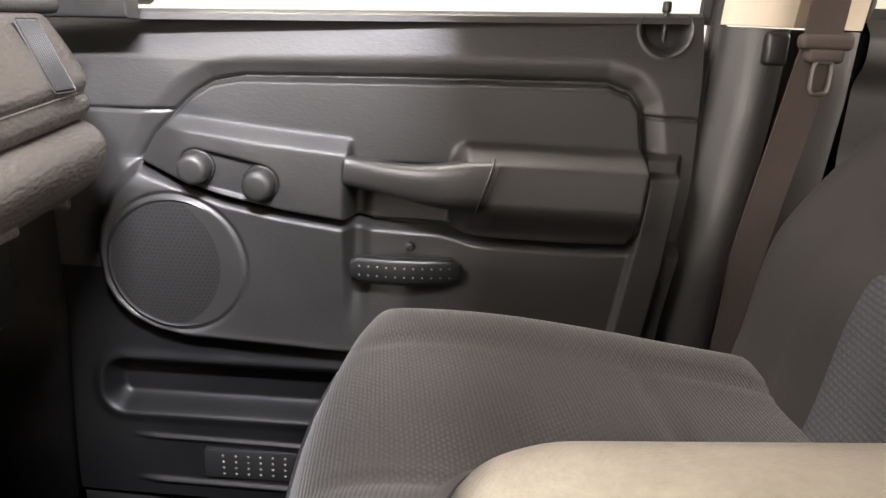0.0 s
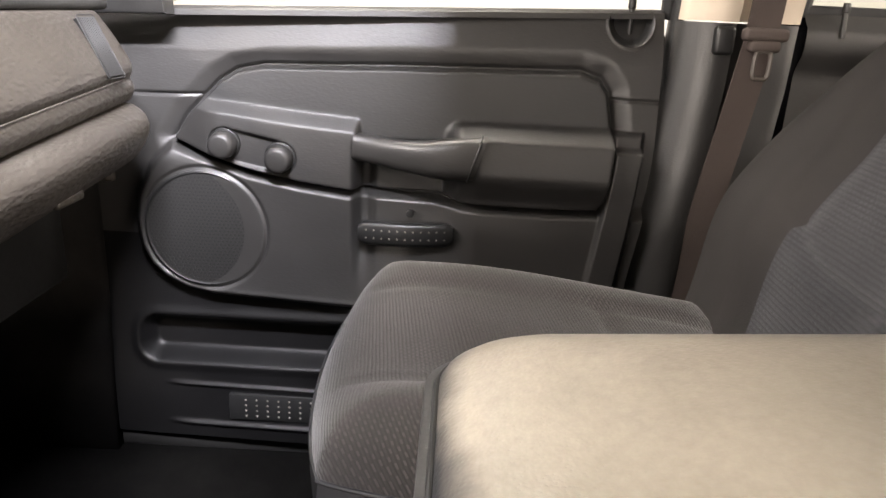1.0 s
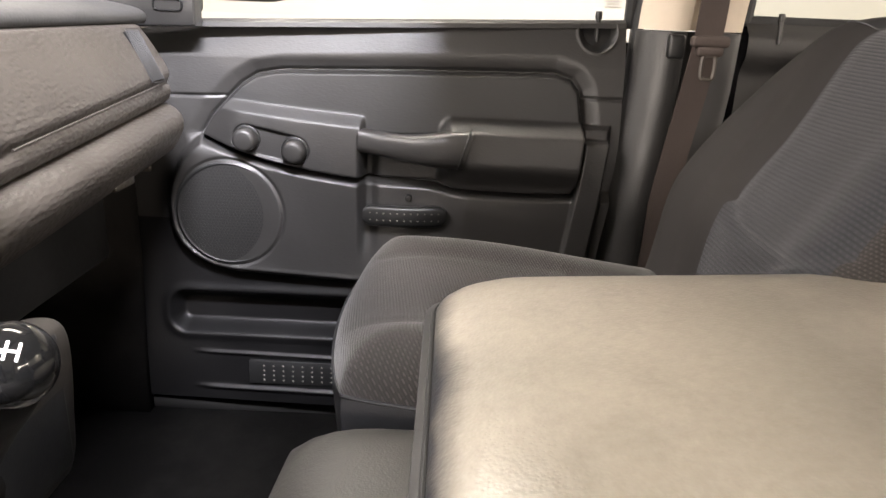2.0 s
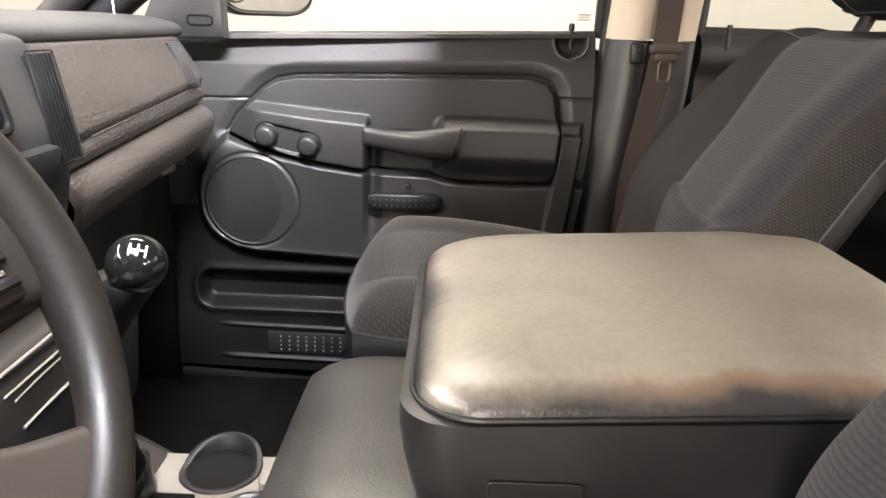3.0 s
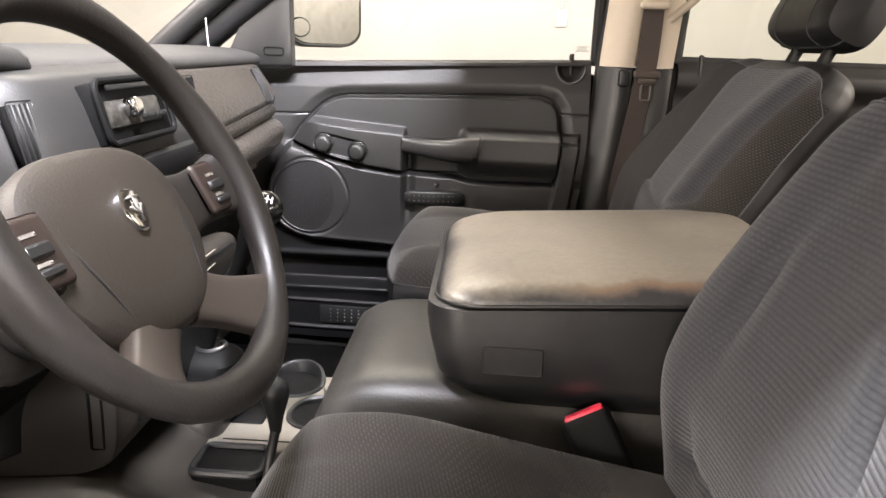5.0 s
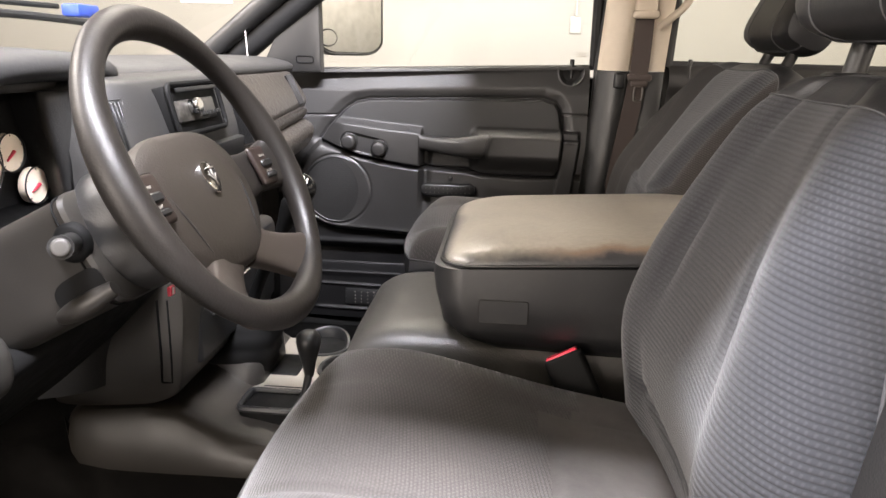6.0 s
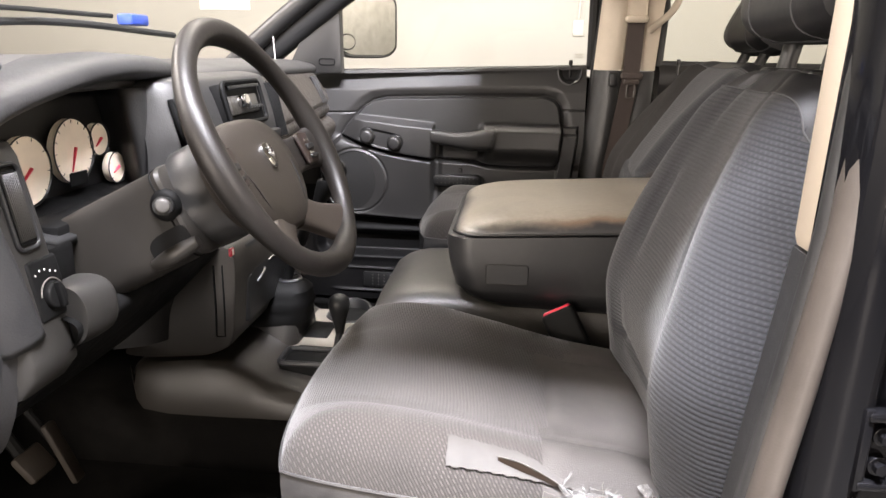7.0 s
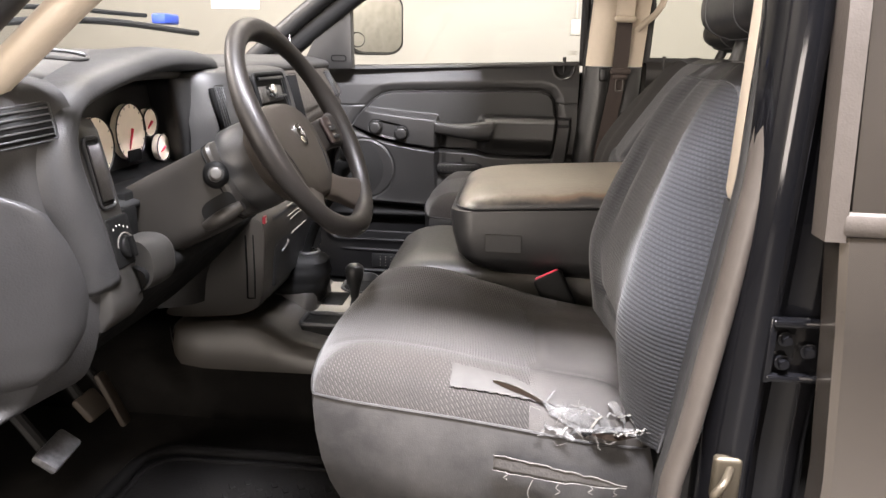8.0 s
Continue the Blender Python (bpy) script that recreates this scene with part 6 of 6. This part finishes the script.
line = spline([(-0.86, 0.80, 0.68), (-0.76, 0.79, 0.75), (-0.69, 0.78, 0.807), (-0.543, 0.765, 0.920), (-0.40, 0.75, 1.02), (-0.20, 0.735, 1.13), (-0.04, 0.715, 1.20)], 40)
under(part("trim", tube(line, 0.034, 14, False, 0.8), M_PLASTIC, None, "dark plastic trim"), ap)
under(part("seal", tube([p + Vector((0.050, 0.045, -0.010)) for p in line], 0.040, 10), M_RUBBER, None, "black rubber seal"), ap)
ap2 = thing("driver_a_pillar", (-0.45, -0.78, 0.74), "beige windshield pillar trim at the open driver door", "pillar")
line = spline([(-0.62, -0.785, 0.63), (-0.53, -0.778, 0.703), (-0.456, -0.770, 0.769), (-0.405, -0.770, 0.811), (-0.357, -0.768, 0.852), (-0.25, -0.755, 0.945), (-0.12, -0.735, 1.09), (-0.02, -0.72, 1.20)], 44)
under(part("trim", tube(line, 0.024, 14, False, 0.8), M_BEIGE, None, "beige plastic trim"), ap2)
under(part("seal", tube([p + Vector((-0.012, -0.034, 0.040)) for p in line], 0.021, 10), M_RUBBER, None, "black rubber seal"), ap2)
shield = thing("windshield", (-0.9, 0.0, 0.75), "clear raked windshield ahead of the dashboard", "windshield")
ws = under(sheet("glass", [[(-1.02 + 0.10 * (y / 0.8) ** 2, y * 1.0, 0.765), (-0.03 + 0.03 * (y / 0.8) ** 2, y * 0.90, 1.20)] for y in [-0.8 + 0.1 * k for k in range(17)]], M_GLASS), shield)
ws.visible_shadow = False
under(part("header_seal", tube([(-0.03 + 0.03 * (y / 0.72) ** 2, y, 1.205) for y in [-0.72 + 0.12 * k for k in range(13)]], 0.014, 8), M_RUBBER), shield)
under(part("base_seal", tube([(-1.02 + 0.10 * (y / 0.8) ** 2, y, 0.762) for y in [-0.8 + 0.1 * k for k in range(17)]], 0.012, 8), M_RUBBER), shield)
roofs = slab("roof", (-0.03, -0.78, 1.241), (1.40, 0.78, 1.27), M_PAINT, "black painted cab roof", "roof")
bonnet = slab("bonnet", (-2.1, -0.85, 0.30), (-1.05, 0.85, 0.66), M_PAINT, "black truck bonnet ahead of the windshield", "bonnet")
slab("body_side", (-0.95, -0.87, -0.16), (1.40, -0.80, -0.03), M_PAINT, "black rocker panel under the driver door", "sill")

# pedals
def pad_at(c, hw, hl, t, lean, yaw=0.0):
    return moved(box((-hl, -hw, -t), (hl, hw, t), min(0.006, t * 0.8), 2), Matrix.Translation(c) @ Matrix.Rotation(radians(yaw), 4, "Z") @ Matrix.Rotation(radians(lean), 4, "Y"))


M_STEEL = plain("worn_steel", (0.05, 0.05, 0.052), 0.55, 0.3, 0.5, 120.0)
pedals = thing("clutch_pedal", (-0.55, -0.66, 0.2), "worn clutch pedal with bare metal face", "pedal")
under(part("pad", pad_at((-0.526, -0.668, 0.210), 0.042, 0.020, 0.007, 38, 8), M_STEEL, None, "worn bare metal pad"), pedals)
under(part("arm", tube([(-0.545, -0.672, 0.215), (-0.60, -0.66, 0.27), (-0.70, -0.66, 0.42)], 0.010, 8), M_WELL), pedals)
M_PAD = vinyl("dusty_rubber", (0.024, 0.0175, 0.012), 0.7, 300, 0.001, 0.3)
brake = thing("brake_pedal", (-0.62, -0.42, 0.12), "dusty brown brake pedal pad", "pedal")
under(part("pad", pad_at((-0.630, -0.420, 0.150), 0.030, 0.026, 0.008, 50), M_PAD, None, "dusty brown rubber pad"), brake)
under(part("arm", tube([(-0.645, -0.425, 0.16), (-0.70, -0.425, 0.25), (-0.78, -0.425, 0.42)], 0.010, 8), M_WELL), brake)
gas = thing("gas_pedal", (-0.64, -0.33, 0.0), "long narrow dusty accelerator pedal", "pedal")
under(part("pad", pad_at((-0.640, -0.334, 0.118), 0.014, 0.060, 0.007, 66), M_PAD, None, "dusty accelerator pad"), gas)
under(part("arm", tube([(-0.66, -0.332, 0.14), (-0.74, -0.332, 0.25), (-0.80, -0.332, 0.42)], 0.008, 8), M_WELL), gas)

# floor mat
mat_ob = thing("floor_mat", (-0.4, -0.5, 0.0), "raised-edge brown-black rubber floor mat", "mat")
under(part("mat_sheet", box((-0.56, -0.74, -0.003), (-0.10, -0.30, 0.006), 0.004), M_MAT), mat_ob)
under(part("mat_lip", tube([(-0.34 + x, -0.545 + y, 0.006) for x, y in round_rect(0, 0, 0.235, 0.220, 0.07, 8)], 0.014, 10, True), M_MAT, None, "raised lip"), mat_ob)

# driver belt buckle
buckle = thing("belt_buckle", (0.24, -0.22, 0.32), "black seat belt buckle with red release button", "belt buckle")
bmx = Matrix.Translation((0.232, -0.207, 0.355)) @ Matrix.Rotation(radians(-28), 4, "Y") @ Matrix.Rotation(radians(-16), 4, "X")
under(part("case", moved(box((-0.030, -0.015, -0.055), (0.030, 0.015, 0.034), 0.008, 3), bmx), M_WELL, None, "black plastic case"), buckle)
under(part("button", moved(box((-0.0245, -0.0105, 0.026), (0.0245, 0.0105, 0.0365), 0.003, 3), bmx), M_RED, None, "red release button"), buckle)

# wipers and a cable on the dash
wiper = thing("windshield_wiper", (-0.95, 0.2, 0.80), "black wiper arm with a blue cap", "wiper")
under(part("arm", tube(spline([(-1.10, -0.45, 0.84), (-0.98, 0.0, 0.885), (-0.86, 0.35, 0.885)], 20), 0.006, 8), M_BLACK), wiper)
under(part("blade", tube(spline([(-1.06, -0.35, 0.82), (-0.95, 0.2, 0.865), (-0.90, 0.75, 0.85)], 20), 0.009, 8), M_RUBBER), wiper)
under(part("cap", box((-0.81, 0.28, 0.862), (-0.77, 0.36, 0.888), 0.006, 2), plain("blue_plastic", (0.03, 0.06, 0.30), 0.4), None, "blue plastic clip"), wiper)
under(part("mat_rib", tube([(-0.34 + x, -0.545 + y, 0.006) for x, y in round_rect(0, 0, 0.205, 0.190, 0.06, 8)], 0.005, 8, True), M_MAT), mat_ob)
for a in range(9):
    for b in range(6):
        under(part("mat_stud", moved(box((-0.006, -0.010, 0), (0.006, 0.010, 0.004), 0.0015, 1), Matrix.Translation((-0.36 + 0.026 * a, -0.43 - 0.030 * b + 0.013 * (a % 2), 0.005)) @ Matrix.Rotation(radians(30), 4, "Z")), M_MAT), mat_ob)

# loose cable on the dash, note on the windshield, aerial lead
cable = thing("dash_cable", (-0.47, -0.70, 0.77), "thin black cable looped on the dash top", "cable")
under(part("wire", tube(spline([(-0.62, -0.79, 0.785), (-0.53, -0.745, 0.795), (-0.46, -0.69, 0.798), (-0.425, -0.655, 0.793), (-0.415, -0.668, 0.786), (-0.45, -0.715, 0.790), (-0.50, -0.735, 0.796), (-0.56, -0.70, 0.800), (-0.62, -0.66, 0.800)], 60), 0.0028, 8), M_BLACK), cable)
paper = thing("wall_notice", (-1.80, 3.398, 1.20), "pale grey paper notice pinned to the cream wall", "paper")
under(part("sheet", box((-1.98, 3.394, 1.068), (-1.64, 3.3985, 1.40), 0.001, 1), M_WHITE), paper)
lead = thing("aerial_lead", (-0.592, 0.76, 0.79), "thin white lead with plug standing on the dash", "cable")
under(part("wire", tube(spline([(-0.590, 0.752, 0.785), (-0.594, 0.756, 0.83), (-0.596, 0.758, 0.87)], 14), 0.0014, 8), M_WHITE), lead)
under(part("plug", box((-0.602, 0.752, 0.868), (-0.590, 0.764, 0.908), 0.003, 2), M_CONSOLE), lead)
outlet = thing("wall_outlet", (0.50, 3.4, 0.95), "white wall outlet with a conduit above it", "outlet")
under(part("plate", box((0.465, 3.388, 0.935), (0.535, 3.40, 1.035), 0.006, 2), M_OFFWHITE), outlet)
under(part("conduit", cyl((0.50, 3.39, 1.04), (0.50, 3.39, 3.2), 0.009), M_OFFWHITE), outlet)

# torn and taped outer edge of the driver cushion
tape = thing("torn_tape", (0.20, -0.71, 0.30), "crumpled clear tape and torn cloth on the driver cushion edge", "tape")
n = Nodes("clear_tape")
n.bsdf.inputs["Base Color"].default_value = (0.11, 0.108, 0.105, 1)
n.bsdf.inputs["Roughness"].default_value = 0.22
n.join(n.math("ADD", n.math("MULTIPLY", n.noise(n.coords(), 55.0, 4.0), 0.7), 0.30), n.bsdf.inputs["Alpha"])
n.join(n.bump(n.noise(n.coords(), 130.0, 4.0, 0.6), 1.0, 0.004), n.bsdf.inputs["Normal"])
M_TAPE = n.mat
n = Nodes("tape_film")
n.bsdf.inputs["Roughness"].default_value = 0.62
n.bsdf.inputs["Specular IOR Level"].default_value = 0.25
n.join(n.ramp(n.noise(n.coords(), 30.0, 4.0), [(0.3, (0.032, 0.029, 0.026)), (0.7, (0.044, 0.041, 0.037))]), n.bsdf.inputs["Base Color"])
M_FILM = n.mat
M_GAP = plain("dark_tear", (0.008, 0.005, 0.003), 0.95, 0, 0.12, 40, 0.1)
M_FRAY = plain("frayed_foam", (0.1050, 0.0980, 0.0875), 0.9, 0.0, 0.4, 120.0)
M_WORN = vinyl("worn_backing", (0.040, 0.036, 0.032), 0.8, 300, 0.0010, 0.35)


cushion_mesh = [c for c in driver_seat.children if c.name.split(".")[0] == "cushion"][0].data
cushion_tree = BVHTree.FromPolygons([v.co for v in cushion_mesh.vertices], [tuple(p.vertices) for p in cushion_mesh.polygons])


def rest(x, y, up):
    """Lay a point on the driver cushion."""
    hit = cushion_tree.ray_cast(Vector((x, max(y, -0.706), 0.6)), Vector((0, 0, -1)))[0]
    return (hit.z if hit else 0.318) + up - 1.0 * max(0.0, -0.706 - y)


film = []
for k in range(33):
    x = 0.070 + 0.0050 * k
    lo = -0.682 + 0.001 * math.sin(k * 2.1)
    hi = -0.648 - 0.012 * (k / 32) + 0.0008 * math.sin(k * 1.3) - 0.02 * float(sstep(0.5, 0.9, k / 32))
    film.append([(x + 0.0004 * math.sin(q * 5 + k), hi + (lo - hi) * q / 8, rest(x, hi + (lo - hi) * q / 8, 0.0044)) for q in range(9)])
under(sheet("tape_film", film, M_FILM, None, "thin yellowed tape film"), tape)
gap = []
for k in range(13):
    t = k / 12
    x = 0.128 + 0.088 * t
    yc = -0.668 - 0.012 * t - 0.010 * t * t
    h = 0.0030 * math.sin(math.pi * min(1.0, 0.08 + t)) ** 0.8 + 0.0004 + 0.0006 * math.sin(7 * t)
    gap.append([(x, yc + h * q, rest(x, yc + h * q, 0.0054)) for q in (-1, -0.5, 0, 0.5, 1)])
under(sheet("tear", gap, M_GAP, None, "dark tear in the cloth"), tape)
lip = [(g[-1][0], g[-1][1] + 0.001, g[-1][2] + 0.001) for g in gap]
under(part("torn_lip", tube(spline(lip, 24), 0.0005, 6), M_FRAY, None, "frayed pale edge"), tape)
gap2 = []
for k in range(9):
    t = k / 8
    x = 0.262 + 0.058 * t
    h = 0.006 * math.sin(math.pi * min(1.0, 0.1 + 0.9 * t)) + 0.0006
    gap2.append([(x, -0.703 + h * q, rest(x, -0.703 + h * q, 0.0026)) for q in (-1, 0, 1)])
under(sheet("tear", gap2, M_GAP, None, "dark tear in the cloth"), tape)


def shard(seed, x0, x1, y0, y1, wide, lift):
    """A crinkled sliver of tape lying along the tear."""
    r = random.Random(seed)
    rows = []
    for i in range(11):
        t = i / 10
        w = 0.55 * wide * (0.25 + math.sin(math.pi * (0.08 + 0.84 * t))) * r.uniform(0.7, 1.2)
        x, y = x0 + (x1 - x0) * t, y0 + (y1 - y0) * t + r.uniform(-0.002, 0.002)
        rows.append([(x + r.uniform(-0.002, 0.002), y + w * (q - 0.5), rest(x, y + w * (q - 0.5), 0.003) + lift * math.sin(math.pi * (0.15 + 0.7 * t)) * (0.4 + 0.6 * q) + r.uniform(0, 0.0035)) for q in (0, 0.25, 0.5, 0.75, 1)])
    return rows


for seed, x0, x1, y0, y1, wide, lift in ((1, 0.196, 0.262, -0.684, -0.700, 0.014, 0.004), (2, 0.205, 0.300, -0.692, -0.688, 0.012, 0.007), (3, 0.235, 0.318, -0.700, -0.690, 0.014, 0.006),
                                         (5, 0.270, 0.318, -0.682, -0.706, 0.011, 0.008), (6, 0.200, 0.240, -0.700, -0.712, 0.010, 0.003), (7, 0.286, 0.308, -0.668, -0.684, 0.010, 0.012)):
    under(sheet("tape_sliver", shard(seed, x0, x1, y0, y1, wide, lift), M_TAPE, None, "crumpled shiny clear tape"), tape)
rag = random.Random(23)
for k in range(26):
    x, y = rag.uniform(0.19, 0.325), -0.692 + rag.gauss(0, 0.009)
    a, ln = rag.uniform(-0.7, 0.7), rag.uniform(0.010, 0.026)
    flake = []
    for i in range(5):
        t = i / 4
        px_, py_ = x + ln * t * math.cos(a), y + ln * t * math.sin(a) + rag.uniform(-0.0015, 0.0015)
        wide = 0.0026 * (0.2 + math.sin(math.pi * (0.1 + 0.8 * t))) * rag.uniform(0.6, 1.3)
        up = rest(px_, py_, 0.003) + rag.uniform(0.0, 0.006) + 0.006 * t * rag.random()
        flake.append([(px_ - wide * math.sin(a), py_ + wide * math.cos(a), up), (px_, py_, up + rag.uniform(0, 0.003)), (px_ + wide * math.sin(a), py_ - wide * math.cos(a), up + rag.uniform(-0.001, 0.002))])
    under(sheet("tape_flake", flake, M_TAPE if k % 3 else M_FRAY, None, "torn white flake"), tape)
fibres = []
for k in range(34):
    x, y, a = rag.uniform(0.185, 0.335), -0.692 + rag.gauss(0, 0.010), rag.uniform(0, 6.28)
    line = []
    for i in range(5):
        line.append(Vector((x, y, rest(x, y, 0.004) + rag.uniform(0, 0.004))))
        a += rag.uniform(-0.8, 0.8)
        x, y = x + 0.0045 * math.cos(a), y + 0.0035 * math.sin(a)
    fibres.append(tube(line, rag.uniform(0.0002, 0.0005), 5))
tagged(under(part("fibres", merged(*fibres), M_FRAY), tape), "white torn fibres", kind="stuff")
# the long tear in the vinyl side, with two frayed edges and hanging threads
rnd = random.Random(11)


def side_y(z):
    return -0.7185 - 0.0035 * float(sstep(0.30, 0.25, z))


up_l = [(0.134 + 0.176 * k / 22, 0.289 - 0.030 * (k / 22) ** 1.2 + rnd.uniform(-0.0015, 0.0015)) for k in range(23)]
dn_l = [(0.134 + 0.176 * k / 22, 0.270 - 0.014 * (k / 22) - 0.006 * math.sin(math.pi * k / 22) + rnd.uniform(-0.0018, 0.0018)) for k in range(23)]
under(thick(sheet("side_tear", [[(a[0], side_y(a[1] * (1 - q) + b[1] * q), a[1] * (1 - q) + b[1] * q) for q in (0, 0.25, 0.5, 0.75, 1)] for a, b in zip(up_l, dn_l)], M_WORN, None, "worn backing bared in the vinyl side"), 0.001), tape)
for line in (up_l, dn_l):
    under(part("frayed_edge", tube([(x, side_y(z) - 0.001, z) for x, z in line], [rnd.uniform(0.0003, 0.0010) for _ in line], 6), M_FRAY, None, "pale frayed edge"), tape)
for tx, tz, ln, bend in ((0.187, 0.258, 0.055, 0.006), (0.150, 0.268, 0.012, -0.003), (0.222, 0.256, 0.016, 0.004), (0.262, 0.256, 0.012, -0.004), (0.296, 0.254, 0.010, 0.003)):
    under(part("loose_thread", tube(spline([(tx, side_y(tz) - 0.001, tz), (tx - bend, side_y(tz) - 0.003, tz - ln * 0.35), (tx + bend * 0.4, side_y(tz) - 0.003, tz - ln * 0.7), (tx - bend, side_y(tz) - 0.002, tz - ln)], 14), 0.0007, 5), M_FRAY), tape)

dome = thing("dome_light", (0.32, 0.0, 1.20), "small cream dome light on the headliner", "light")
under(part("bezel", box((0.23, -0.07, 1.176), (0.41, 0.07, 1.200), 0.008, 3), M_HEAD), dome)
